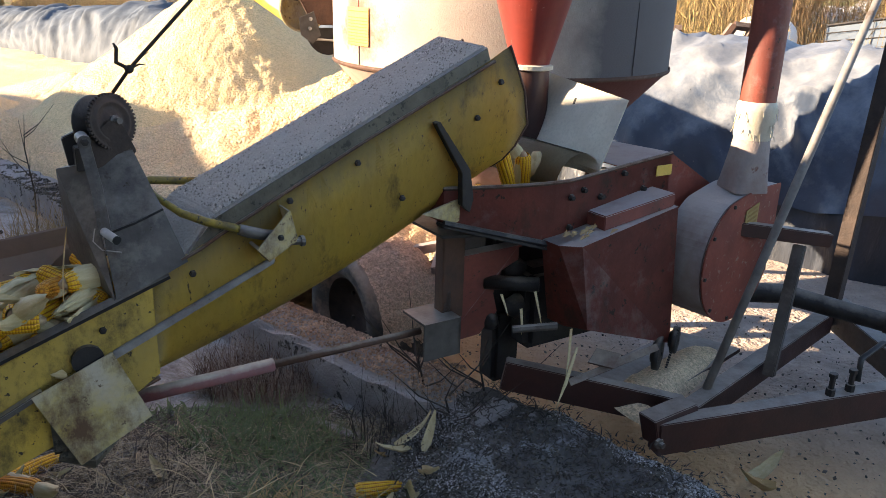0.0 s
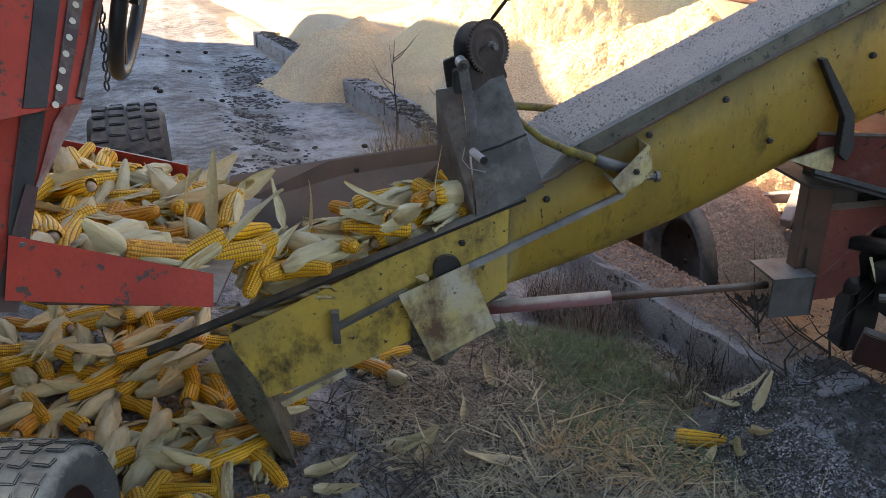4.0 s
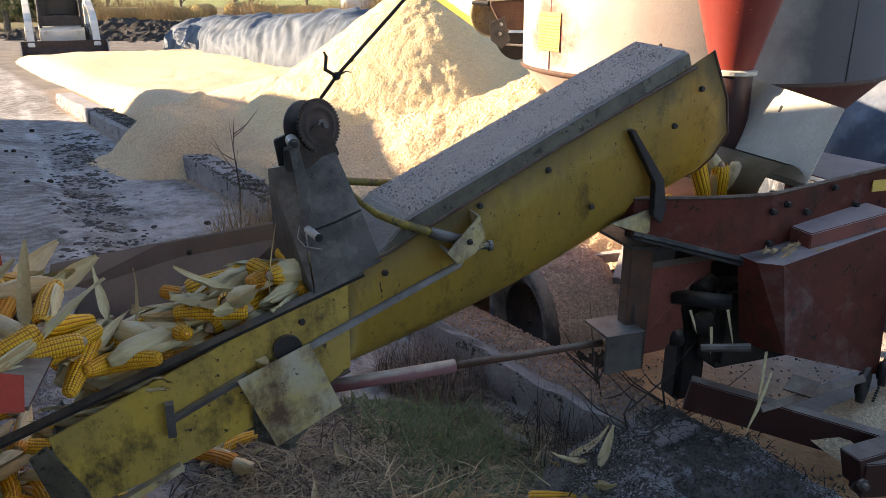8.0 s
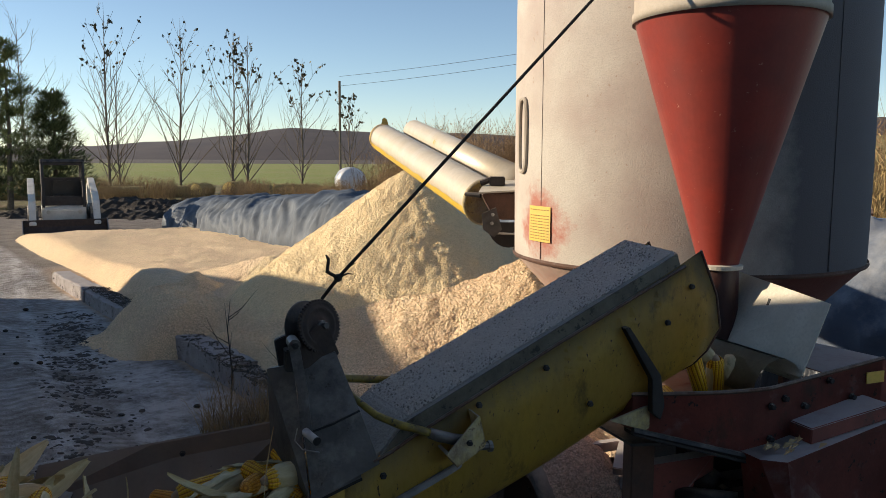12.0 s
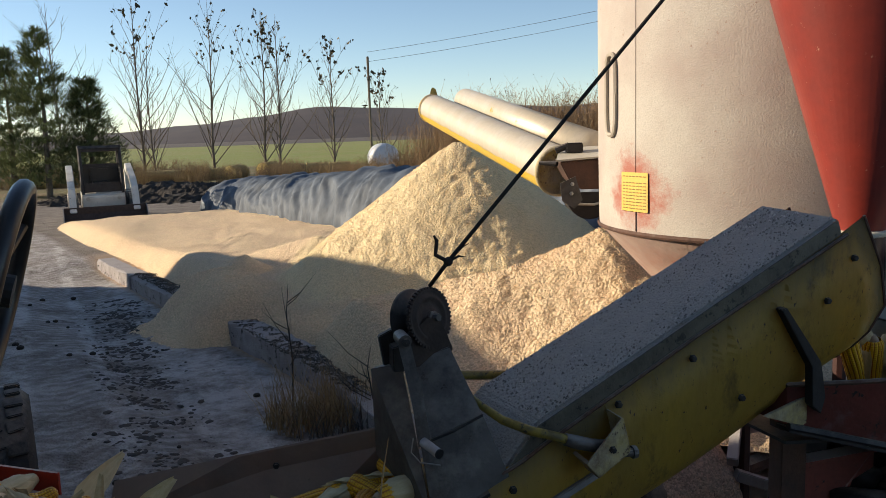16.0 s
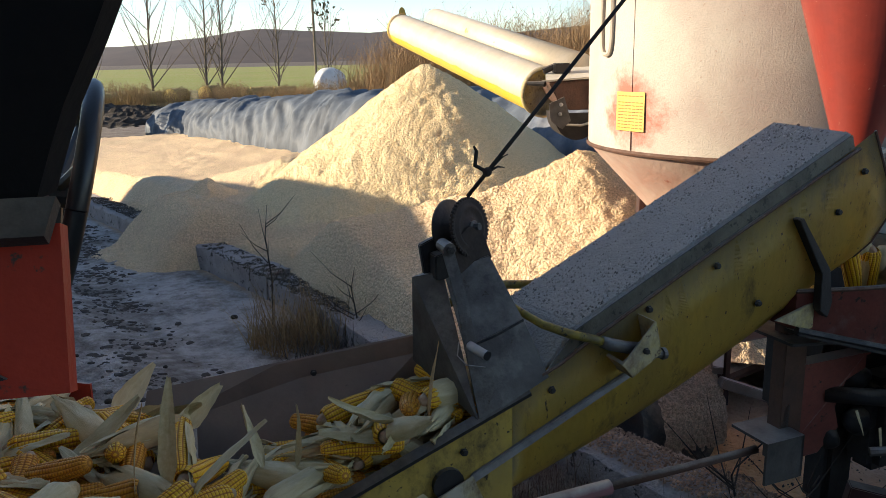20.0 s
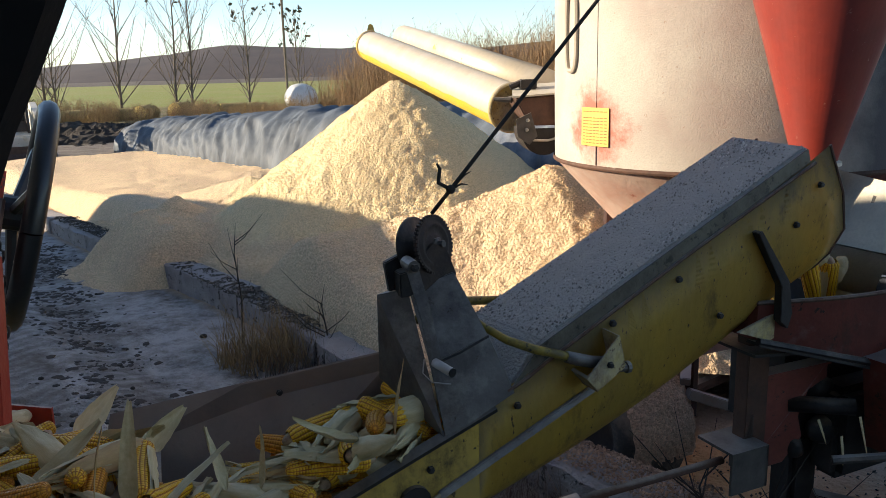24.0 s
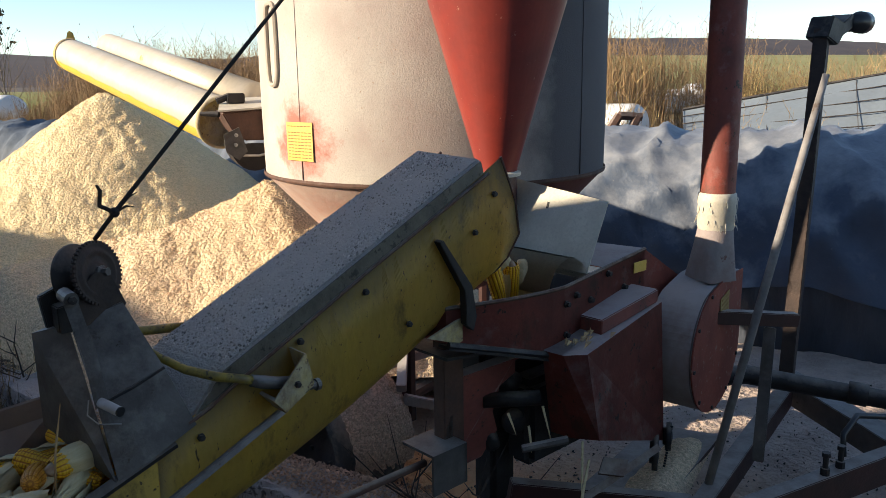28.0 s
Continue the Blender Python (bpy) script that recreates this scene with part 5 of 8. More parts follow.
    prism(bm, [(0.38, 0.12), (0.62, 0.13), (0.68, -0.07), (0.6, -0.09), (0.42, -0.01)], -0.53, -0.44, 0.004)
    j = loc("hitch_joint", bm, RED_DARK, "bolted hitch joint plate")
    for s, z in ((0.41, 0.02), (0.57, 0.07)):
        bm = B()
        turned(bm, [(0.022, 0), (0.022, 0.012), (0.012, 0.014), (0.012, 0.03), (0.001, 0.03)], 8, Matrix.Translation((s, -0.53, z)) @ pose(0, 0, 0, 90))
        loc("joint_bolt", bm, GREY_STEEL, "", j)
    # meal lying on the frame where the beams meet
    bm = B()
    rows = []
    for i in range(11):
        f = i / 10
        row = []
        for j in range(7):
            g = j / 6
            hgt = 0.075 * math.sqrt(max(0.0, math.sin(math.pi * f))) * math.sin(math.pi * g) - 0.035 + 0.02 * noise.noise((f * 5, g * 4, 1))
            row.append(bm.verts.new((0.42 + 0.85 * f, -0.36 + 0.22 * f + (g - 0.3) * (0.3 - 0.1 * f), 0.075 + hgt)))
        rows.append(row)
    for r0, r1 in zip(rows, rows[1:]):
        for j in range(6):
            bm.faces.new((r0[j], r1[j], r1[j + 1], r0[j + 1]))
    loc("meal_drift", bm, MEAL, "drift of pale meal on the frame", None, True)
    bm = B()
    slab(bm, [(0.3, -0.05, 0.05), (0.5, -0.36, 0.05), (1.32, -0.2, 0.06), (1.2, 0.1, 0.06)], 0.02)
    loc("frame_plate", bm, RED_DARK)
    bm = B()
    tube(bm, [(1.2, -0.02, 0.33), (1.744, -0.1, 0.235), (1.96, -0.7, 0.21), (2.2, -1.3, 0.18)], [0.05, 0.05, 0.045, 0.045], 16)
    loc("drive_tube", bm, DARK_STEEL, "dark greasy drive tube", None, True)
    bm = B()
    tube(bm, [(1.9, -0.55, 0.224), (1.93, -0.63, 0.218)], 0.056, 16)
    loc("tube_coupling", bm, DARK_STEEL, "", None, True)
    beam((2.12, -0.12, 0.07), (1.8, -0.95, -0.05), 0.02, 0.13, GREY_STEEL, "side_arm", "dusty angle-iron side arm")
    beam((2.19, -0.13, 0.125), (1.87, -0.96, 0.005), 0.13, 0.015, GREY_STEEL, "side_arm_flange")
    # upright post with brace, cross bar and leg
    # Dark rust carries the shadow that pipe and tank throw on the post.
    po = beam((2.1, -0.16, 0.02), (2.37, -0.09, 1.98), 0.07, 0.1, DARK_RUST, "crane_post", "rusty upright post with a bracket head, darkened for the shadow on it")
    bm = B()
    prism(bm, [(2.3, 1.94), (2.36, 2.05), (2.5, 2.02), (2.62, 2.07), (2.64, 2.0), (2.5, 1.95), (2.44, 1.9)], -0.15, -0.03, 0.006)
    loc("post_head", bm, DARK_STEEL, "bent steel bracket head", po)
    bm = B()
    tube(bm, [(2.62, -0.12, 2.02), (2.74, -0.13, 2.03), (2.75, -0.13, 2.03), (2.82, -0.13, 2.03)], [0.045, 0.05, 0.06, 0.06], 16)
    loc("work_lamp", bm, BLACK_PLASTIC, "black work lamp", po, True)
    bm = B()
    tube(bm, [(1.36, -0.53, 1.75), (1.206, -0.502, 1.306), (0.819, -0.408, 0.074)], [0.014, 0.018, 0.018], 10)
    loc("brace_bar", bm, DUSTY_BAR, "grey slanting brace bar", None, True)
    beam((1.02, -0.2, 0.73), (1.46, -0.45, 0.67), 0.055, 0.06, RED_DARK, "cross_bar", "red cross bar with dusty top")
    beam((1.36, -0.38, 0.64), (1.213, -0.435, 0.06), 0.05, 0.05, GREY_STEEL, "stand_leg")
    for s, w in ((1.22, -0.72), (1.33, -0.74)):
        bm = B()
        turned(bm, [(0.02, 0.1), (0.02, 0.13), (0.012, 0.132), (0.012, 0.18), (0.018, 0.182), (0.018, 0.2)], 8, Matrix.Translation((s, w, 0)), True)
        loc("drawbar_bolt", bm, DARK_STEEL)
    bm = B()
    tube(bm, [(1.42, -0.72, 0.11), (1.45, -0.7, 0.2), (1.6, -0.7, 0.24), (1.8, -0.76, 0.19), (2.0, -0.85, 0.14), (2.3, -0.95, 0.12)], 0.013, 8)
    loc("hydraulic_hose", bm, BLACK_PLASTIC, "black hydraulic hose", None, True)
    # things caught under the hopper: husk strips, dangling links, oily lumps
    for i, (s, w, z, l, q) in enumerate(((0.06, -0.14, 0.58, 0.16, 0.02), (0.17, -0.24, 0.44, 0.2, -0.01), (0.2, -0.25, 0.36, 0.24, -0.05), (0.03, -0.1, 0.5, 0.1, 0.0), (-0.04, -0.06, 0.56, 0.09, 0.015))):
        bm = B()
        slab(bm, [(s, w, z), (s + 0.012, w, z), (s + 0.012 + q, w - 0.01, z - l * 0.6), (s + q * 2, w - 0.02, z - l)], 0.002)
        loc("caught_strip", bm, HUSK, "pale husk strip hanging down")
    for i in range(4):
        r_ = random.Random(i + 5)
        bm = B()
        bmesh.ops.create_icosphere(bm, subdivisions=2, radius=r_.uniform(0.03, 0.07), matrix=Matrix.Translation((r_.uniform(0.0, 0.2), r_.uniform(0.04, 0.12), r_.uniform(0.36, 0.6))) @ pose(0, 0, 0, 20, 40, 10))
        for v in bm.verts:
            v.co += V((1, 0.6, 0.8)) * 0.025 * noise.noise(v.co * 14)
        loc("greasy_clump", bm, DARK_STEEL, "", None, True)
    bm = B()
    slab(bm, [(0.28, -0.24, 0.27), (0.36, -0.3, 0.25), (0.42, -0.28, 0.29), (0.34, -0.22, 0.31)], 0.012)
    slab(bm, [(0.18, -0.26, 0.2), (0.62, -0.3, 0.27), (0.62, -0.28, 0.29), (0.18, -0.24, 0.22)], 0.012)
    loc("loose_bracket", bm, RUST)
    bm = B()
    for i in range(16):
        r_ = random.Random(i)
        s, w = r_.uniform(0.14, 0.34), r_.uniform(-0.24, -0.14)
        slab(bm, [(s, w, 0.79 + 0.06 * (s - 0.13)), (s + r_.uniform(0.02, 0.06), w + 0.01, 0.795 + 0.07 * (s - 0.13)), (s + 0.03, w + 0.02, 0.796 + 0.07 * (s - 0.13) + r_.uniform(0, 0.006))], 0.003)
    tagged(loc("guard_litter", bm, HUSK_BROWN, "husk litter on the guard"), "husk litter on the guard", kind="stuff")
    # road wheel under the tank
    wm = Matrix.Translation((0.64, 3.84, -0.04)) @ pose(0, 0, 0, 0, 0, -64)
    wheel("road_wheel", wm, 0.37, 0.42, RUBBER_DUSTY, DARK_RUST, e, "tyre heaped with fallen meal")
    bm = B()
    ring = []
    for j in range(49):
        a = radians(-15 + 160 * j / 48)
        row = []
        for i in range(25):
            f = i / 24
            r = 0.366 + 0.065 * math.sin(math.pi * f) * math.sin(math.pi * j / 48) + 0.018 * noise.noise((i * 0.9, j * 0.9, 2)) + 0.008 * noise.noise((i * 0.3, j * 0.3, 7))
            row.append(bm.verts.new(wm @ V((r * math.cos(a), 0.22 - 0.4 * f, r * math.sin(a)))))
        ring.append(row)
    for r0, r1 in zip(ring, ring[1:]):
        for i in range(24):
            bm.faces.new((r0[i], r0[i + 1], r1[i + 1], r1[i]))
    bmesh.ops.recalc_face_normals(bm, faces=bm.faces[:])
    part("meal_crust", bm, MEAL_PINK, e, "crust of pinkish meal heaped on the tyre", True)
    # The pale dusty colour also stands in for sunlight on these tubes.
    for a0, b0 in BARS:
        beam(a0, b0, 0.05, 0.05, RED_DUSTED, "frame_tube", "dusty frame tube, paled for the sun on it")
    bm = B()
    tube(bm, [(0.64, 3.84, -0.04), (2.3, 4.9, 0.0)], 0.05, 12)
    part("axle", bm, RUST, e)
    bm = B()
    tube(bm, [(0.95, 3.3, 0.72), (1.5, 4.0, 0.35)], 0.06, 12)
    part("under_frame", bm, RED, e)
    # unloading augers above the pile
    p_out, p_in = V((-0.62, 8.6, 2.03)), V((0.34, 5.28, 1.513))
    bm = B()
    d = (p_in - p_out).normalized()
    tube(bm, [p_out, p_in], 0.15, 32, False)
    tube(bm, [p_in, p_out], 0.143, 32, False)
    au = part("unloading_auger", bm, AUGER, e, "pale dusty unloading auger tube with yellow edge", True)
    bm = B()
    tube(bm, [p_out - d * 0.01, p_out + d * 0.05], 0.158, 32, False)
    part("spout_ring", bm, YELLOW, au, "yellow spout ring", True)
    bm = B()
    side = V((0.25, 0.12, 0.12))
    tube(bm, [p_out + side + d * 0.35, p_in + side], 0.12, 24)
    part("folding_auger", bm, AUGER, e, "second pale auger tube beside it", True)
    bm = B()
    sd = d.cross(V((0, 0, 1))).normalized()
    dn = d.cross(sd).normalized()
    dn = dn if dn.z < 0 else -dn
    rows = []
    for i in range(25):
        c = p_out.lerp(p_in, i / 24)
        ed = 0.12 * noise.noise((i * 0.7, 3, 1))
        rows.append([bm.verts.new(c + (dn * math.cos(a + ed * (k in (0, 8))) + sd * math.sin(a + ed * (k in (0, 8)))) * 0.1535) for k, a in enumerate([-1.3 + 2.6 * q / 8 for q in range(9)])])
    for r0, r1 in zip(rows, rows[1:]):
        for k in range(8):
            bm.faces.new((r0[k], r0[k + 1], r1[k + 1], r1[k]))
    part("paint_band", bm, YELLOW_BOUNCE, au, "yellow paint left along the underside, brightened as by the pile's bounce light", True)
    bm = B()
    lug = p_out + V((0.0, 0.1, 0.16))
    slab(bm, [lug + V((-0.04, 0, -0.03)), lug + V((0.05, 0, -0.03)), lug + V((0.03, 0, 0.05)), lug + V((0.0, 0, 0.07)), lug + V((-0.02, 0, 0.05))], 0.03)
    part("lifting_lug", bm, YELLOW, au)
    bm = B()
    turned(bm, [(0.001, 0), (0.16, 0), (0.165, 0.01), (0.165, 0.035), (0.15, 0.04)], 32, Matrix.Translation(p_in) @ d.to_track_quat("Z", "Y").to_matrix().to_4x4())
    part("end_flange", bm, YELLOW_WORN, au, "worn flange closing the lower end", True)
    bm = B()
    prism(bm, [(0.3, 1.585), (0.6, 1.6), (0.6, 1.42), (0.42, 1.42), (0.36, 1.47)], 4.82, 5.24, 0.008)
    hb = part("auger_hinge_box", bm, RUST, e, "rusty hinge box of the auger")
    bm = B()
    slab(bm, [(0.28, 4.8, 1.592), (0.62, 4.8, 1.61), (0.62, 5.2, 1.66), (0.34, 5.2, 1.65)], 0.01)
    part("hinge_lid", bm, CREAM, hb, "dusty pale lid")
    bm = B()
    box(bm, 0.36, 0.46, 4.98, 5.08, 1.63, 1.69, 0.006)
    tube(bm, [(0.3, 5.03, 1.645), (0.38, 5.03, 1.675)], 0.02, 8)
    part("hinge_catch", bm, DARK_STEEL, hb)
    bm = B()
    tube(bm, [(0.2, 5.0, 1.575), (0.3, 4.95, 1.57)], [0.012, 0.018], 8)
    part("hinge_pin", bm, DARK_STEEL, hb)
    bm = B()
    slab(bm, [(0.3, 4.8, 1.46), (0.39, 4.8, 1.5), (0.43, 4.8, 1.36), (0.38, 4.8, 1.31), (0.31, 4.8, 1.36)], 0.01)
    hp2 = part("hinge_plate", bm, GREY_STEEL, hb, "bolted grey hinge plate")
    for q in ((0.37, 1.455), (0.365, 1.4)):
        bm = B()
        turned(bm, [(0.012, 0), (0.012, 0.008), (0.001, 0.01)], 6, Matrix.Translation((q[0], 4.794, q[1])) @ pose(0, 0, 0, 90))
        part("plate_bolt", bm, BARE_STEEL, hp2)
    bm = B()
    rows = []
    for i in range(13):
        a = radians(175 + 190 * i / 12)
        rows.append([bm.verts.new((0.475 + 0.135 * math.cos(a), y, 1.39 + 0.15 * math.sin(a))) for y in (4.84, 5.15)])
    for r0, r1 in zip(rows, rows[1:]):
        bm.faces.new((r0[0], r0[1], r1[1], r1[0]))
    bm.faces.new([r[0] for r in rows])
    bmesh.ops.recalc_face_normals(bm, faces=bm.faces[:])
    bt = part("grain_boot", bm, DARK_STEEL, hb, "dark curved steel boot")
    bm = B()
    tube(bm, [(0.33, 4.825, 1.37), (0.4, 4.82, 1.335), (0.5, 4.82, 1.33), (0.61, 4.825, 1.36)], 0.008, 6)
    part("boot_strap", bm, BARE_STEEL, bt, "thin steel strap")
    return e


grinder()
bpy.context.view_layer.update()

# ---- winch rope ----
def rope():
    bm = B()
    a, c = V((-0.329, 2.363, 1.346)), V((-0.273, 2.344, 1.418))
    b = V((0.99, 3.03, 2.80))
    tube(bm, [a, c, (c + b) / 2, b], 0.006, 8)
    e = tagged(part("winch_rope", bm, ROPE, smooth=True), "dark knotted winch rope pulled tight", "rope")
    bm = B()
    bmesh.ops.create_icosphere(bm, subdivisions=2, radius=0.014, matrix=Matrix.Translation(c))
    tube(bm, [c, c + V((-0.035, 0, 0.02)), c + V((-0.03, 0, 0.06)), c + V((-0.038, 0, 0.075))], [0.006, 0.007, 0.006, 0.003], 6)
    tube(bm, [c, c + V((0.03, 0, 0.015)), c + V((0.05, 0, 0.012))], [0.005, 0.003, 0.001], 5)
    tube(bm, [c, c + V((0.04, 0, 0.04)), c + V((0.06, 0, 0.05))], [0.005, 0.003, 0.001], 5)
    part("knot", bm, ROPE, e, "frayed knot")


rope()

# ---- wagon ----
def wagon():
    e = thing("wagon", Matrix.Identity(4), "red farm wagon with raised gate, pouring ears from its chute", "wagon")
    q, dr = V((-0.9, 1.02, 0)), V((-0.36, -0.93, 0)).normalized()
    nr = V((dr.y, -dr.x, 0))

    def P(k, z, o=0.0):
        p = q + dr * k + nr * o
        return (p.x, p.y, z)
    # upper sheet with its stripe and punched strip
    pivot = V((0.052, -0.198, 1.687))

    def back(p):
        return pivot + (V(p) - pivot) * 1.2
    up, dn, bk = back((-0.967, 1.345, 1.6)), back((-0.945, 1.133, 1.338)), V((-0.36, -0.93, 0)) * 1.2
    nrm = (up - dn).cross(bk).normalized()
    nrm = nrm if nrm.x > 0 else -nrm
    bm = B()
    slab(bm, [up, dn, dn + bk, up + bk], 0.01)
    part("side_panel", bm, RED_CLEAN, e, "chipped red side panel")

    def on_sheet(pts, lift):
        return [back(p) + nrm * lift for p in pts]
    bm = B()
    slab(bm, on_sheet([(-1.021, 1.179, 1.571), (-1.001, 1.227, 1.568), (-0.972, 1.066, 1.341), (-0.99, 1.027, 1.349)], 0.007), 0.005)
    part("dark_stripe", bm, DARK_STEEL, e, "dark blue-black painted stripe")
    bm = B()
    slab(bm, on_sheet([(-0.993, 1.24, 1.565), (-0.98, 1.272, 1.562), (-0.958, 1.1, 1.339), (-0.968, 1.079, 1.343)], 0.009), 0.006)
    st = part("hole_strip", bm, RED_DARK, e, "punched adjusting strip")
    for i in range(8):
        bm = B()
        f = i / 6
        c = back((-0.982 + 0.014 * f, 1.229 - 0.132 * f, 1.524 - 0.164 * f)) + nrm * 0.014
        bmesh.ops.create_circle(bm, cap_ends=True, segments=14, radius=0.008, matrix=Matrix.Translation(c + V((0, 0.006, 0.012))) @ nrm.to_track_quat("Z", "Y").to_matrix().to_4x4())
        part("hole", bm, CREAM, st)
    bm = B()
    tube(bm, on_sheet([(-0.962, 1.3, 1.56), (-0.954, 1.2, 1.43), (-0.946, 1.13, 1.345)], 0.006), 0.009, 8)
    part("edge_bead", bm, RED_DARK, e)
    for i in range(9):
        bm = B()
        c = back((-0.955 + 0.004 * (i % 2), 1.262 - 0.003 * i, 1.5 - 0.019 * i))
        tube(bm, [c + V((0.006 * math.cos(q * 0.785), 0.006 * math.sin(q * 0.785) * (i % 2), 0.012 * math.sin(q * 0.785))) for q in range(9)], 0.0025, 6, False)
        part("chain_link", bm, DARK_STEEL, e)
    # black gate and red guard that stand out towards the yard
    bm = B()
    slab(bm, [(-0.72, 0.66, 1.65), (-0.708, 0.66, 1.68), (-0.694, 0.66, 1.712), (-0.672, 0.66, 1.752), (-0.652, 0.66, 1.792), (-0.634, 0.66, 1.83), (-0.6, 0.66, 1.9), (-0.58, 0.66, 2.25), (-1.5, 0.6, 2.3), (-1.5, 0.6, 1.65)], 0.03)
    part("raised_gate", bm, GATE_BLACK, e, "black raised tail gate")
    bm = B()
    slab(bm, [(-0.705, 0.628, 1.518), (-0.712, 0.662, 1.629), (-1.2, 0.57, 1.629), (-1.2, 0.55, 1.512)], 0.02)
    gd = part("gate_guard", bm, RED_CLEAN, e, "red guard with grease stains")
    bm = B()
    slab(bm, [(-0.71, 0.63, 1.625), (-0.708, 0.65, 1.648), (-1.2, 0.56, 1.648), (-1.2, 0.54, 1.625)], 0.012)
    # Dark steel gives the lip the shadow it lies in.
    part("guard_lip", bm, DARK_STEEL, gd, "rolled lip, its shadow put into a dark colour")
    bm = B()
    slab(bm, [(-0.74, 0.612, 1.535), (-0.79, 0.6, 1.528), (-0.8, 0.6, 1.545), (-0.765, 0.608, 1.552)], 0.004)
    part("grease_stain", bm, DARK_STEEL, gd)
    # lower sheet set back behind it, with flange and post
    bm = B()
    slab(bm, [(-1.178, 1.478, 1.335), (-1.18, 1.448, 1.26), (-1.243, 1.318, 1.086), (-1.266, 1.192, 0.823), (-1.6, 0.9, 0.88), (-1.62, 1.08, 1.38)], 0.012)
    hp = part("corner_panel", bm, RED_CLEAN, e, "faded red lower corner panel")
    bm = B()
    slab(bm, [(-1.262, 1.372, 1.3), (-1.225, 1.405, 1.294), (-1.248, 1.263, 0.999), (-1.25, 1.227, 0.913), (-1.279, 1.203, 0.922), (-1.275, 1.263, 1.067)], 0.014)
    part("dark_stripe", bm, DARK_STEEL, hp, "dark painted stripe")
    bm = B()
    slab(bm, [(-1.193, 1.424, 1.271), (-1.168, 1.441, 1.259), (-1.232, 1.312, 1.08), (-1.239, 1.31, 1.085), (-1.214, 1.383, 1.22)], 0.012)
    part("flange", bm, RED, hp, "pale worn flange plate")
    bm = B()
    slab(bm, [(-1.252, 1.298, 1.098), (-1.232, 1.31, 1.086), (-1.254, 1.184, 0.823), (-1.284, 1.16, 0.832), (-1.286, 1.185, 0.9)], 0.03)
    part("corner_post", bm, RED_DARK, hp, "dark red corner post")
    bm = B()
    turned(bm, [(0.016, 0), (0.016, 0.01), (0.009, 0.012), (0.009, 0.025), (0.001, 0.026)], 6, Matrix.Translation((-1.25, 1.24, 0.975)) @ pose(0, 0, 0, 90, 0, 45))
    part("hinge_bolt", bm, GREY_STEEL, hp)
    # chute
    bm = B()
    slab(bm, [(-1.262, 1.22, 1.0), (-0.9, 1.455, 0.825), (-0.893, 1.42, 0.748), (-1.25, 1.15, 0.87)], 0.012)
    part("chute_side", bm, RED_CLEAN, e, "scratched red chute side")
    bm = B()
    slab(bm, [(-2.2, 1.35, 0.82), (-1.22, 1.24, 0.82), (-0.9, 1.45, 0.74), (-1.15, 2.3, 0.7), (-2.3, 2.5, 0.82)], 0.01)
    part("chute_floor", bm, RUST, e)
    bm = B()
    slab(bm, [(-2.3, 2.5, 0.86), (-1.5, 2.42, 0.78), (-1.5, 2.42, 0.7), (-2.3, 2.5, 0.75)], 0.01)
    part("chute_side", bm, RED_CLEAN, e)
    # box behind
    bm = B()
    slab(bm, [(-2.4, 1.2, 0.9), (-2.4, 2.6, 0.9), (-3.6, 2.6, 0.9), (-3.6, 1.2, 0.9)], 0.05)
    part("bed", bm, RUST, e)
    # hand wheel
    mh = Matrix.Translation((-1.168, 1.72, 1.486)) @ V((-0.875, -0.396, 0.282)).to_track_quat("Z", "Y").to_matrix().to_4x4()
    bm = B()
    tube(bm, [(0.215 * math.cos(i * math.tau / 48), 0.215 * math.sin(i * math.tau / 48), 0) for i in range(49)], 0.02, 10, False)
    bmesh.ops.transform(bm, matrix=mh, verts=bm.verts[:])
    hw = part("hand_wheel", bm, BLACK_PLASTIC, e, "black hand wheel", True)
    bm = B()
    for k in range(3):
        a = k * math.tau / 3 + 0.4
        tube(bm, [(0, 0, 0.03), (0.21 * math.cos(a), 0.21 * math.sin(a), 0)], 0.012, 8)
    tube(bm, [(0, 0, -0.02), (0, 0, 0.05)], 0.035, 14)
    bmesh.ops.transform(bm, matrix=mh, verts=bm.verts[:])
    part("wheel_spider", bm, BLACK_PLASTIC, hw)
    wheel("wheel", Matrix.Translation((-2.25, 3.2, 0.36)) @ pose(0, 0, 0, 0, 0, -58), 0.42, 0.36, RUBBER, RED_DARK, e, "knobbly dark tyre", 34)
    wheel("wheel", Matrix.Translation((-1.42, 1.2, 0.08)) @ pose(0, 0, 0, 0, 0, 100), 0.27, 0.3, RUBBER_WORN, RED_DARK, e, "worn grey tyre", 30)
    return e


wagon()

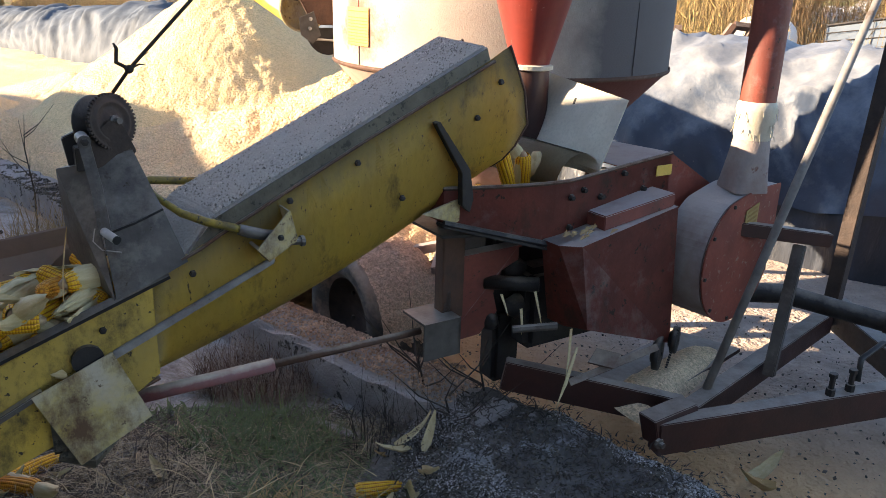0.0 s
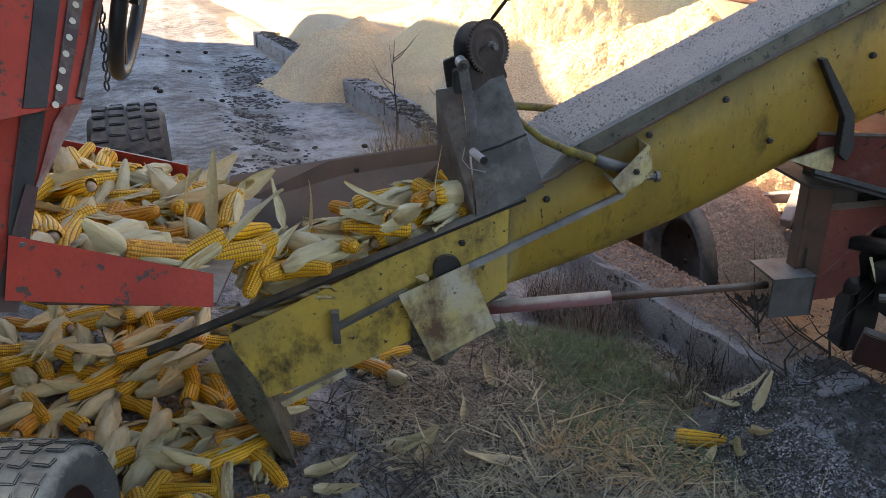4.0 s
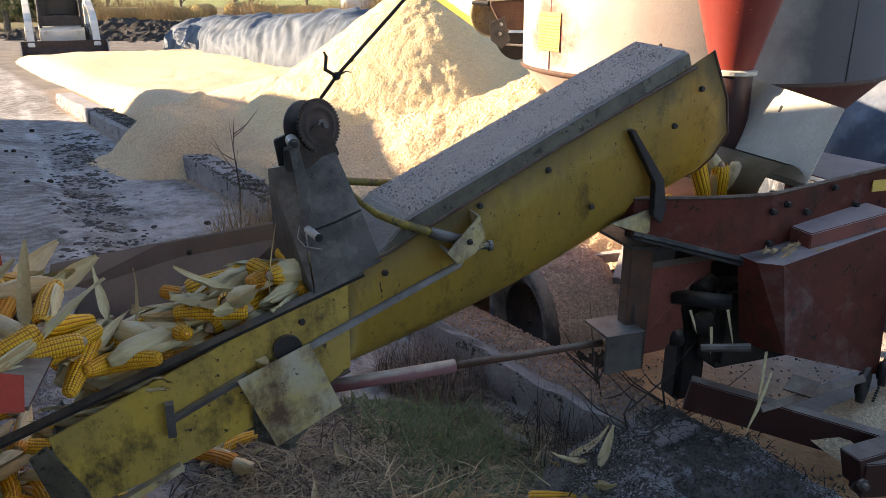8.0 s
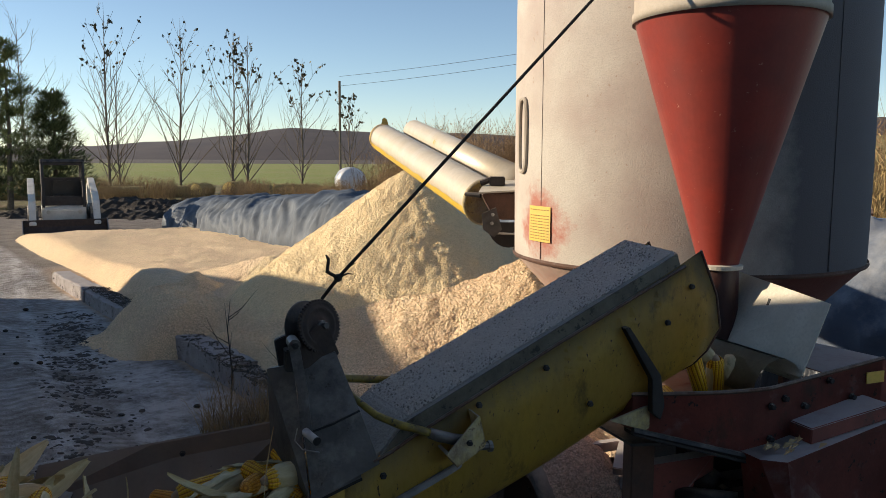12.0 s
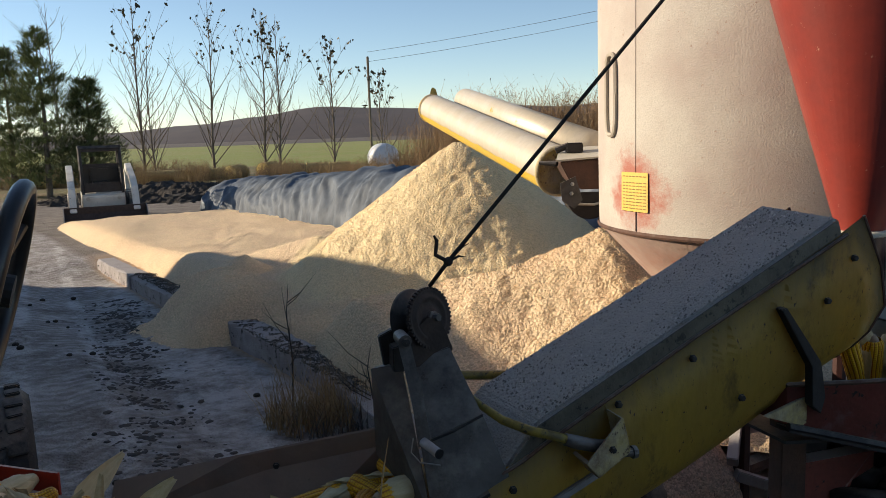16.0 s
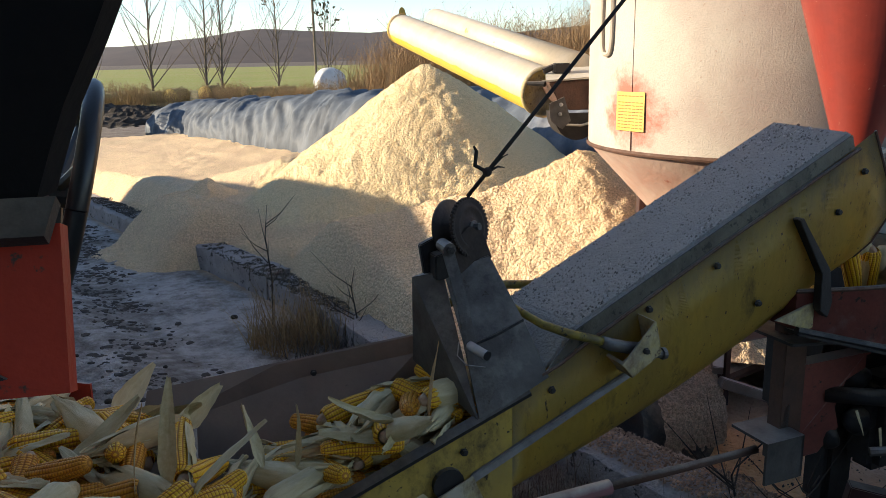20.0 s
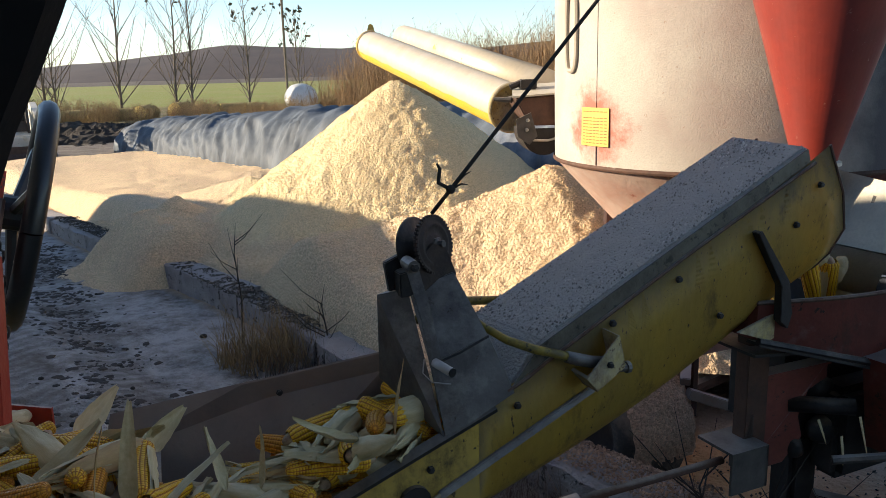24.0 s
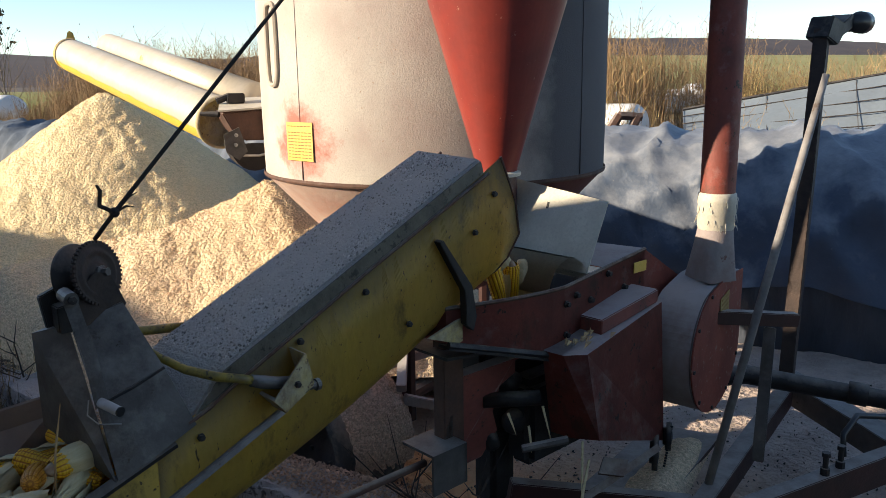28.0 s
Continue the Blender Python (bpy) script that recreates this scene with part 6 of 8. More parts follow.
# ---- ears of corn ----
def ear_mesh(bend=0.0, length=0.22, rows=15, cols=30, missing=0.0, seed=1):
    """Kernels in rows round a tapering cob, each kernel a rounded bump with darker flanks."""
    bm = B()
    us, vs = (0.0, 0.13, 0.5, 0.87), (0.0, 0.13, 0.87)
    nu, nv = rows * 4, cols * 3
    grid = []
    for j in range(nv + 1):
        t = min(1.0, (j // 3 + vs[j % 3]) / cols)
        r = 0.031 * (1 - 0.4 * t ** 2.2) * min(1.0, 0.75 + t * 4) * (1.0 if t < 0.93 else max(0.12, math.sqrt(max(0.0, 1 - ((t - 0.93) / 0.072) ** 2))))
        ring = []
        for i in range(nu):
            a = (i // 4 + us[i % 4]) * math.tau / rows + 0.12 * math.sin(t * 5 + seed)
            b = (0.0 if i % 4 == 0 else (1.0 if i % 4 == 2 else 0.85)) * (0.55 if j % 3 == 0 else 1.0)
            rr = r + 0.0036 * (b - 0.5) + 0.001 * noise.noise((i // 4 * 3.1, j // 3 * 2.7, seed))
            if missing and noise.noise((a * 1.5 + seed, t * 7, seed)) > 0.35:
                rr -= 0.005
            x = (t - 0.5) * length
            ring.append(bm.verts.new((x, rr * math.cos(a), rr * math.sin(a) + bend * (x / length) ** 2 * 4 * 0.02)))
        grid.append(ring)
    for j, (r0, r1) in enumerate(zip(grid, grid[1:])):
        for i in range(nu):
            f = bm.faces.new((r0[i], r1[i], r1[(i + 1) % nu], r0[(i + 1) % nu]))
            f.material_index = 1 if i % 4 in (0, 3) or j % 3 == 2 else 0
    bm.faces.new(grid[-1][::-1])
    return bm


def husk_wrap(a0, half, length, R, flare, close, seed):
    """One husk leaf still held at the butt, lying round the ear and opening towards its tip."""
    bm = B()
    n, m = 16, 11
    rows = []
    for j in range(n + 1):
        t = j / n
        h = half * (1 - 0.85 * t ** 2.6) * min(1.0, 0.6 + 2.5 * t)
        base = R * min(1.0, 0.45 + 3.5 * t) * (1 - close * t ** 3)
        lift = flare * t ** 2.2
        row = []
        for i in range(m):
            u = i / (m - 1) * 2 - 1
            a = a0 + u * h
            r = base + lift * (1 - 0.35 * u * u) + 0.0011 * math.sin(u * 16 + seed) + 0.011 * noise.noise((t * 5, u * 2.5, seed)) * (0.3 + t)
            rag = 0.05 * noise.noise((u * 5, seed * 3.3, 1)) * t
            row.append(bm.verts.new((-0.11 + (length + rag) * t - 0.25 * lift, r * math.cos(a), r * math.sin(a))))
        rows.append(row)
    for r0, r1 in zip(rows, rows[1:]):
        for i in range(m - 1):
            bm.faces.new((r0[i], r0[i + 1], r1[i + 1], r1[i]))
    return bm


def leaf_mesh(length, width, curl, lift, seed):
    """One dry husk leaf: a long ribbed strip, folded along its length, twisted, with a ragged tip."""
    rnd = random.Random(seed)
    bm = B()
    rows = []
    n, m = 14, 9
    tw, cup = rnd.uniform(-1.4, 1.4), rnd.uniform(0.25, 0.7)
    ph = rnd.uniform(0, 6)
    x, z, ang = 0.0, 0.0, lift
    for j in range(n + 1):
        t = j / n
        w = width * min(1.0, 0.45 + 3.2 * t) * (1 - t ** 2.2 * 0.8) * (1 + 0.12 * noise.noise((t * 5, seed, 0)))
        row = []
        for i in range(m):
            u = i / (m - 1) * 2 - 1
            q = tw * t * t
            yy = u * w / 2
            zz = -cup * w * (1 - u * u) + 0.0022 * math.sin(u * 9 + ph) + 0.006 * noise.noise((t * 5, u * 1.5, seed))
            rag = (0.02 * noise.noise((u * 4, seed * 3, 1)) if j == n else 0.0)
            row.append(bm.verts.new((x + rag, yy * math.cos(q) - zz * math.sin(q), z + yy * math.sin(q) + zz * math.cos(q))))
        rows.append(row)
        x += math.cos(ang) * length / n
        z += math.sin(ang) * length / n
        ang += curl / n * (1 + rnd.uniform(-0.9, 0.9))
    for r0, r1 in zip(rows, rows[1:]):
        for i in range(m - 1):
            bm.faces.new((r0[i], r0[i + 1], r1[i + 1], r1[i]))
    return bm


def spindle_mesh(length=0.21, R=0.028, seed=1):
    """An ear still wrapped in its husk."""
    bm = B()
    rings = []
    n, m = 18, 30
    for j in range(n + 1):
        t = j / n
        r = R * (math.sin(math.pi * (0.1 + 0.88 * t)) ** 0.7) * (1 - 0.25 * t)
        ring = []
        for i in range(m):
            a = i * math.tau / m
            rr = r * (1 + 0.05 * math.sin(a * 3 + seed + t * 2) + 0.03 * math.sin(a * 11 + seed * 3)) + 0.0008 * math.sin(a * 15)
            ring.append(bm.verts.new(((t - 0.5) * length, rr * math.cos(a), rr * math.sin(a))))
        rings.append(ring)
    for r0, r1 in zip(rings, rings[1:]):
        for i in range(m):
            bm.faces.new((r0[i], r1[i], r1[(i + 1) % m], r0[(i + 1) % m]))
    bm.faces.new(rings[0])
    bm.faces.new(rings[-1][::-1])
    return bm


def ear_master(kind, seed):
    rnd = random.Random(seed)
    labels = {0: "bare ripe yellow corn ear without husk", 1: "yellow corn ear with peeled pale husk leaves", 2: "corn ear still wrapped in pale dry husk", 3: "orange corn ear half out of its husk"}
    e = thing("corn_ear", Matrix.Identity(4), labels[kind], "corn ear", "spilled corn ears")
    if kind != 2:
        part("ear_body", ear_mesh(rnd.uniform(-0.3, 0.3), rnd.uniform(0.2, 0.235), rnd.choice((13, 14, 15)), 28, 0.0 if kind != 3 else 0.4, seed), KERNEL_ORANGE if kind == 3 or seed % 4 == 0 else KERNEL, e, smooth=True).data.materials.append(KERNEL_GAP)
        bm = B()
        tube(bm, [(-0.1, 0, 0), (-0.115, 0, 0), (-0.128, 0.001, 0)], [0.022, 0.016, 0.008], 12)
        part("cob_stub", bm, COB, e, smooth=True)
    else:
        part("wrapped_husk", spindle_mesh(rnd.uniform(0.23, 0.26), rnd.uniform(0.034, 0.038), seed), HUSK, e, smooth=True)
    for i in range({0: 0, 1: 2, 2: 3, 3: 1}[kind]):
        a = rnd.uniform(0, math.tau) if kind != 2 else i * 2.1 + seed
        if kind == 2:
            bm = husk_wrap(a, rnd.uniform(1.0, 1.5), rnd.uniform(0.25, 0.3), rnd.uniform(0.037, 0.042), rnd.uniform(0, 0.02), 0.75, seed * 5 + i)
        else:
            bm = husk_wrap(a, rnd.uniform(0.8, 1.4), rnd.uniform(0.2, 0.27), 0.035, rnd.uniform(0.0, 0.05), 0.35, seed * 5 + i)
        part("husk_leaf", bm, HUSK_BROWN if rnd.random() < 0.2 else HUSK, e, smooth=True)
    if kind in (1, 3):
        ob = part("husk_leaf", leaf_mesh(rnd.uniform(0.16, 0.24), rnd.uniform(0.05, 0.08), rnd.uniform(-1.0, 1.0), rnd.uniform(0.0, 0.4), seed * 7), HUSK, e, smooth=True)
        ob.matrix_local = Matrix.Translation((-0.1, 0, 0)) @ pose(0, 0, 0, rnd.uniform(0, 360), 0, 150) @ Matrix.Translation((0, 0, 0.02))
    return e


MASTERS = [ear_master(k, s) for k, s in ((0, 1), (0, 2), (0, 3), (0, 4), (1, 5), (1, 6), (1, 7), (2, 8), (2, 9), (2, 10), (3, 12), (1, 11))]
used = set()


def put_ear(i, m):
    if i not in used:
        used.add(i)
        MASTERS[i].matrix_world = m
    else:
        copy_thing(MASTERS[i], m)


def inside(x, y, poly):
    c = False
    for (x0, y0), (x1, y1) in zip(poly, poly[1:] + poly[:1]):
        if (y0 > y) != (y1 > y) and x < (x1 - x0) * (y - y0) / (y1 - y0) + x0:
            c = not c
    return c


def scatter(n, poly, height, seed, thick=0.05, pitch=14, gap=0.05, weights=(0, 1, 2, 3, 0, 1, 2, 3, 0, 2, 4, 5, 6, 7, 8, 9, 10, 11)):
    rnd = random.Random(seed)
    xs, ys = [p[0] for p in poly], [p[1] for p in poly]
    done, tries, seen = 0, 0, []
    while done < n and tries < n * 40:
        tries += 1
        x, y = rnd.uniform(min(xs), max(xs)), rnd.uniform(min(ys), max(ys))
        if not inside(x, y, poly):
            continue
        if any((x - a) ** 2 + (y - b) ** 2 < gap * gap for a, b in seen):
            continue
        seen.append((x, y))
        z = height(x, y) + rnd.uniform(-thick, 0.012)
        put_ear(rnd.choice(weights), pose(x, y, z, rnd.uniform(0, 360), rnd.uniform(-pitch, pitch), rnd.uniform(0, 360)))
        done += 1


EARS_GROUND = [(-2.45, 2.15), (-2.35, 2.62), (-1.75, 2.62), (-1.2, 2.35), (-0.98, 1.95), (-0.96, 1.62), (-1.15, 1.35), (-1.5, 1.4), (-1.9, 1.55)]
scatter(135, EARS_GROUND, lambda x, y: gz(x, y) + 0.05 + 0.12 * sstep(2.0, 2.4, y) * sstep(-1.0, -1.5, x), 21, 0.05, 12, 0.064, (0, 1, 2, 3, 0, 2, 7, 8, 9, 7, 8, 9, 4, 5, 10))
EARS_CHUTE = [(-2.05, 2.42), (-1.5, 2.3), (-1.2, 2.02), (-0.98, 1.88), (-0.95, 1.7), (-1.05, 1.6), (-1.35, 1.46), (-2.0, 1.62)]


def chute_top(x, y):
    return 0.8 + 0.1 * sstep(-1.0, -1.9, x) - 0.1 * sstep(1.9, 2.4, y) - 0.1 * sstep(-1.05, -0.8, x) + 0.05 * noise.noise((x * 3, y * 3, 0))


scatter(115, EARS_CHUTE, chute_top, 22, 0.05, 20, 0.06, (0, 1, 2, 3, 0, 1, 2, 3, 0, 1, 4, 5, 7, 8, 9, 10, 11))
EARS_TROUGH = [(-1.05, 1.98), (-0.75, 2.2), (-0.42, 2.28), (-0.36, 2.16), (-0.7, 1.98), (-0.95, 1.78)]
scatter(26, EARS_TROUGH, lambda x, y: 0.66 + 0.16 * sstep(-1.0, -0.4, x) + 0.03 * noise.noise((x * 4, y * 4, 3)), 23, 0.035, 22, 0.06)
rnd_t = random.Random(27)
for i in range(54):  # two layers in the lower trough
    t = (i % 27 + rnd_t.random()) / 27
    at = -2.12 + 0.8 * t
    z = 0.4 + 0.3625 * (at + 2.45) - (0.1 if i < 27 else 0.0) + rnd_t.uniform(-0.02, 0.02)
    put_ear(rnd_t.choice((4, 5, 7, 8, 9, 10, 11, 0, 2, 3, 7, 9)), ME @ pose(at, rnd_t.uniform(0.07, 0.27), z, rnd_t.uniform(0, 360), rnd_t.uniform(-14, 6), rnd_t.uniform(-50, 50) + 180 * rnd_t.randint(0, 1)))
# ears dropping from the lip and lying in the hopper
for i, (s, w, z, a, b, c) in enumerate(((0.1, 0.12, 0.97, 20, 70, 10), (0.18, 0.12, 0.95, 0, 74, 40), (0.26, 0.12, 0.94, 0, 80, 0), (0.18, 0.15, 0.86, 30, 20, 80), (-0.02, 0.2, 0.86, 50, 10, 20), (0.28, 0.2, 0.85, 0, 15, 130), (0.1, 0.3, 0.86, 0, 5, 60))):
    put_ear((0, 4, 7, 1, 8, 2, 5)[i], ME @ pose(s, w, z, a, b, c))
# strays
for i, (x, y, a) in enumerate(((-0.78, 2.56, 40), (0.525, 2.36, 5), (1.78, 2.1, 80), (-0.83, 2.45, 160), (1.6, 2.2, 20))):
    put_ear((0, 3, 1, 10, 2)[i], pose(x, y, gz(x, y) + 0.03, 30, 0, a))


def husk_scrap(x, y, size, turn, seed, material=None):
    bm = leaf_mesh(size, size * 0.32, random.Random(seed).uniform(0.2, 1.0), 0.05, seed)
    ob = part("husk_scrap", bm, material or HUSK, None, smooth=True)
    ob.matrix_world = pose(x, y, max(gz(x, y), -0.14) + 0.03, 0, 0, turn)
    tagged(ob, "pale dry husk leaf lying on the ground", "husk", "scattered husks")


for i, (x, y, s, a) in enumerate(((-0.62, 1.97, 0.2, 20), (-0.5, 1.93, 0.16, 75), (-0.16, 1.98, 0.2, 200), (-0.1, 2.0, 0.17, 60), (-0.86, 1.8, 0.19, 30), (-0.8, 1.72, 0.16, 10), (-0.38, 2.17, 0.1, 100), (0.64, 2.56, 0.15, 10), (0.6, 2.5, 0.13, 190), (0.72, 2.2, 0.19, 100), (0.45, 2.1, 0.14, 60), (0.78, 2.3, 0.16, 80), (1.9, 2.13, 0.2, 10), (2.0, 2.08, 0.18, 170), (1.7, 2.18, 0.17, 200), (-0.75, 2.5, 0.12, 0), (-0.86, 2.4, 0.13, 40), (-0.3, 2.42, 0.14, 120))):
    husk_scrap(x, y, s, a, 40 + i, HUSK_BROWN if i % 5 == 3 else HUSK)

for i, (x, y, z, size, lean, turn) in enumerate(((-1.06, 1.76, 0.8, 0.25, 1.42, 80), (-1.12, 1.72, 0.8, 0.22, 1.6, 200), (-0.85, 1.8, 0.82, 0.15, 1.1, 130), (-0.77, 1.8, 0.82, 0.15, 1.35, 40), (-0.46, 2.05, 0.8, 0.22, 1.5, 10), (-0.55, 1.98, 0.84, 0.18, 0.3, 190))):
    ob = part("husk_leaf", leaf_mesh(size, size * 0.2, 0.3 if i % 2 else -0.2, lean, 300 + i), HUSK_BROWN if i in (1, 4) else HUSK, None, smooth=True)
    ob.matrix_world = pose(x, y, z, 0, 0, turn)
    tagged(ob, "dry straw-coloured husk leaf standing up among the ears", "husk", "upright husks")

# loose kernels and chaff
def bits(name, n, poly, height, material, label, category, size, seed, flat=0.4, patchy=0.0):
    """Small eight-sided crumbs strewn over a polygon of the plan, as one object."""
    rng = np.random.default_rng(seed)
    P = np.array(poly)
    pts = np.zeros((0, 2))
    while len(pts) < n:
        q = rng.uniform(P.min(0), P.max(0), (n * 2, 2))
        odd = np.zeros(len(q), bool)
        for (xa, ya), (xb, yb) in zip(P, np.roll(P, -1, 0)):
            if ya != yb:
                odd ^= ((ya > q[:, 1]) != (yb > q[:, 1])) & (q[:, 0] < (xb - xa) * (q[:, 1] - ya) / (yb - ya) + xa)
        pts = np.vstack((pts, q[odd]))
    if patchy:  # gather the crumbs in soft drifts
        pts = np.array([p for p in pts if noise.noise((p[0] * patchy, p[1] * patchy, seed)) + noise.noise((p[0] * patchy * 3, p[1] * patchy * 3, 2)) * 0.5 > rng.normal(0.1, 0.12)])
        n = min(n, len(pts))
    pts = pts[:n]
    sz = size * rng.uniform(0.4, 1.0, n) ** 1.6 * 1.7
    zz = np.array([height(x, y) for x, y in pts]) + sz * 0.2
    basis, _ = np.linalg.qr(rng.normal(size=(n, 3, 3)) * (1, 1, 0.5) + np.eye(3) * 1.2)
    shape = np.array([(1, 0, 0), (0, 0.7, 0), (-1, 0, 0), (0, -0.7, 0), (0, 0, flat), (0, 0, -flat)])
    v = np.einsum("nij,kj->nki", basis, shape) * sz[:, None, None]
    v += np.column_stack((pts, zz))[:, None, :]
    tri = np.array([(0, 1, 4), (1, 2, 4), (2, 3, 4), (3, 0, 4), (1, 0, 5), (2, 1, 5), (3, 2, 5), (0, 3, 5)])
    f = (np.arange(n)[:, None, None] * 6 + tri[None]).reshape(-1, 3)
    me = bpy.data.meshes.new(name)
    me.from_pydata(v.reshape(-1, 3).tolist(), [], f.tolist())
    me.materials.append(material)
    return tagged(new(name, me), label, category, kind="stuff")


KERNEL_BITS = mat("loose_kernels", (0.5, 0.22, 0.06), (0.4, 0.15, 0.05), 0.6, 30, bump=0, island=0.4)
bits("loose_kernels", 1800, [(-2.7, 2.2), (-2.4, 2.8), (-1.5, 2.7), (-0.85, 1.9), (-1.0, 1.2), (-2.2, 1.5)], lambda x, y: gz(x, y) + 0.012, KERNEL_BITS, "loose kernels and cob crumbs among the ears", "kernels", 0.006, 5)

# ---- debris bank over the kerb's near end ----
def bank_height(x, y):
    o, k = off(x, y), along(x, y)
    e = sstep(-2.1, -1.55, k)
    z = 0.0 - 0.09 * sstep(-1.3, 0.4, k) - 0.32 * sstep(2.48, 2.86, o) - 0.14 * sstep(2.15, 1.65, o)
    z += 0.03 * fbm(x, y, 3, 3) + 0.022 * abs(fbm(x, y, 12, 8))
    return -0.45 + (z + 0.45) * e


bx, by = steps((-0.6, 2.6, 0.03)), steps((1.0, 4.4, 0.03))
bank = grid_object("debris_bank", bx, by, lambda x, y: max(bank_height(x, y), gz(x, y) - 0.06), ASH)
tagged(bank, "bank of ash, chaff and frost over the kerb", "debris", kind="stuff")
CHAFF = mat("dark_chaff", (0.07, 0.062, 0.055), (0.17, 0.15, 0.125), 0.95, 10, bump=0, island=0.7)
BANK = [(0.45, 2.2), (0.75, 2.9), (1.5, 2.4), (2.3, 1.6), (1.7, 1.1), (0.8, 1.7)]
bank_top = lambda x, y: max(bank_height(x, y), gz(x, y))
bits("chaff", 15000, BANK, bank_top, CHAFF, "dark chaff and cob crumbs on the bank", "chaff", 0.0065, 6, 0.3)
FROST_BIT = mat("pale_ash_crumbs", (0.5, 0.48, 0.485), (0.3, 0.29, 0.29), 0.95, 10, bump=0, island=0.5)
bits("frost_crumbs", 24000, BANK, lambda x, y: bank_top(x, y) + 0.003, FROST_BIT, "drifts of frost and pale ash crumbs on the bank", "frost", 0.0038, 66, 0.4, 2.2)
put_ear(0, pose(0.5, 2.29, bank_top(0.5, 2.29) + 0.008, 40, 4, 4))
for i, (x, y, size, lean, turn) in enumerate(((0.56, 2.47, 0.2, 0.25, 12), (0.62, 2.42, 0.16, 0.15, 190), (0.6, 2.2, 0.18, 0.3, 250), (0.63, 2.3, 0.2, 0.4, 285), (0.58, 2.25, 0.17, 0.2, 262), (0.66, 2.38, 0.17, 0.5, 60))):
    ob = part("husk_leaf", leaf_mesh(size, size * 0.24, 0.5 if i % 2 else 0.9, lean, 340 + i), HUSK, None, smooth=True)
    ob.matrix_world = pose(x, y, bank_top(x, y) + 0.03, 0, 0, turn)
    tagged(ob, "long pale husk leaf lying at the kerb's end", "husk", "husks by the kerb")
CHAFF_PALE = mat("pale_chaff", (0.52, 0.37, 0.27), (0.3, 0.2, 0.145), 0.95, 10, bump=0, island=0.4)
bits("meal_crumbs", 7000, [tuple((KNRM * o + KDIR * k).xy) for o, k in ((2.25, -3.9), (2.5, -3.9), (2.5, -1.6), (2.25, -1.6))], lambda x, y: max(bank_height(x, y), 0.012 + 0.03 * math.sin((off(x, y) - 2.25) * 12.5)), CHAFF_PALE, "pinkish meal crumbs on the kerb top", "crumbs", 0.007, 7, 0.4)

# ---- strips: hay, grass, weeds ----
def strands(name, n, region, material, label, category, length, width, lean, seed, bend=0.5, lift=0.0):
    """Many narrow bent blades as one object; region(rnd) gives x, y or None."""
    rnd = random.Random(seed)
    verts, faces = [], []
    k = 0
    while k < n:
        p = region(rnd)
        if p is None:
            continue
        k += 1
        x, y = p[0], p[1]
        z = p[2] if len(p) > 2 else gz(x, y)
        ln = length * rnd.uniform(0.4, 1.3)
        az = rnd.uniform(0, math.tau)
        el = radians(rnd.uniform(*lean))
        wd = width * rnd.uniform(0.6, 1.4)
        sx, sy = -math.sin(az) * wd, math.cos(az) * wd
        px_, py_, pz_ = x, y, z + lift * rnd.random()
        b = len(verts)
        for j in range(4):
            f = 1 - j / 3.6
            verts.append((px_ - sx * f, py_ - sy * f, pz_))
            verts.append((px_ + sx * f, py_ + sy * f, pz_))
            px_ += math.cos(az) * math.cos(el) * ln / 3
            py_ += math.sin(az) * math.cos(el) * ln / 3
            pz_ += math.sin(el) * ln / 3
            el -= bend * rnd.uniform(0.2, 1.0)
            az += rnd.uniform(-0.3, 0.3)
            if j < 3:
                faces.append((b + 2 * j, b + 2 * j + 1, b + 2 * j + 3, b + 2 * j + 2))
        for j in range(b, len(verts)):
            v = verts[j]
            if z < 1:
                verts[j] = (v[0], v[1], max(v[2], z + 0.004))
    me = bpy.data.meshes.new(name)
    me.from_pydata(verts, [], faces)
    me.materials.append(material)
    return tagged(new(name, me), label, category, kind="stuff")


def disc(cx, cy, rx, ry):
    def f(rnd):
        a, r = rnd.uniform(0, math.tau), math.sqrt(rnd.random())
        return cx + rx * r * math.cos(a), cy + ry * r * math.sin(a)
    return f


strands("loose_hay", 9000, disc(0.15, 2.3, 0.95, 0.62), HAY, "matted loose hay and dead stalks", "hay", 0.15, 0.0017, (0, 22), 1, 0.35, 0.04)
strands("loose_hay", 380, disc(0.2, 2.12, 0.3, 0.2), HUSK_BROWN, "heap of pale straw and husk shreds", "hay", 0.14, 0.003, (5, 50), 2, 0.5, 0.05)
strands("grass_tuft", 1500, disc(0.05, 2.75, 0.32, 0.22), GRASS, "tuft of green grass under the elevator", "grass", 0.17, 0.003, (15, 70), 3, 0.5)
strands("grass_tuft", 700, disc(-0.2, 2.95, 0.3, 0.16), GRASS, "low green weeds under the elevator", "grass", 0.07, 0.006, (0, 60), 4, 0.7)
strands("dry_weeds", 2600, disc(0.02, 3.36, 0.32, 0.26), RUST, "tangle of reddish dead weeds by the kerb", "weeds", 0.22, 0.002, (10, 85), 5, 0.5)
strands("dry_weeds", 420, disc(0.74, 2.66, 0.36, 0.26), DARK_STEM, "dark dead weeds standing before the kerb", "weeds", 0.28, 0.002, (50, 90), 6, 0.2)
strands("dry_weeds", 3200, disc(0.05, 2.55, 0.85, 0.5), DARK_STEM, "dark trampled stalks", "weeds", 0.14, 0.002, (0, 30), 16, 0.3, 0.02)
strands("dry_grass", 800, disc(-1.3, 5.5, 0.45, 0.3), DRY_STEM, "dry grass tuft at the kerb", "grass", 0.38, 0.0035, (45, 88), 7, 0.4)
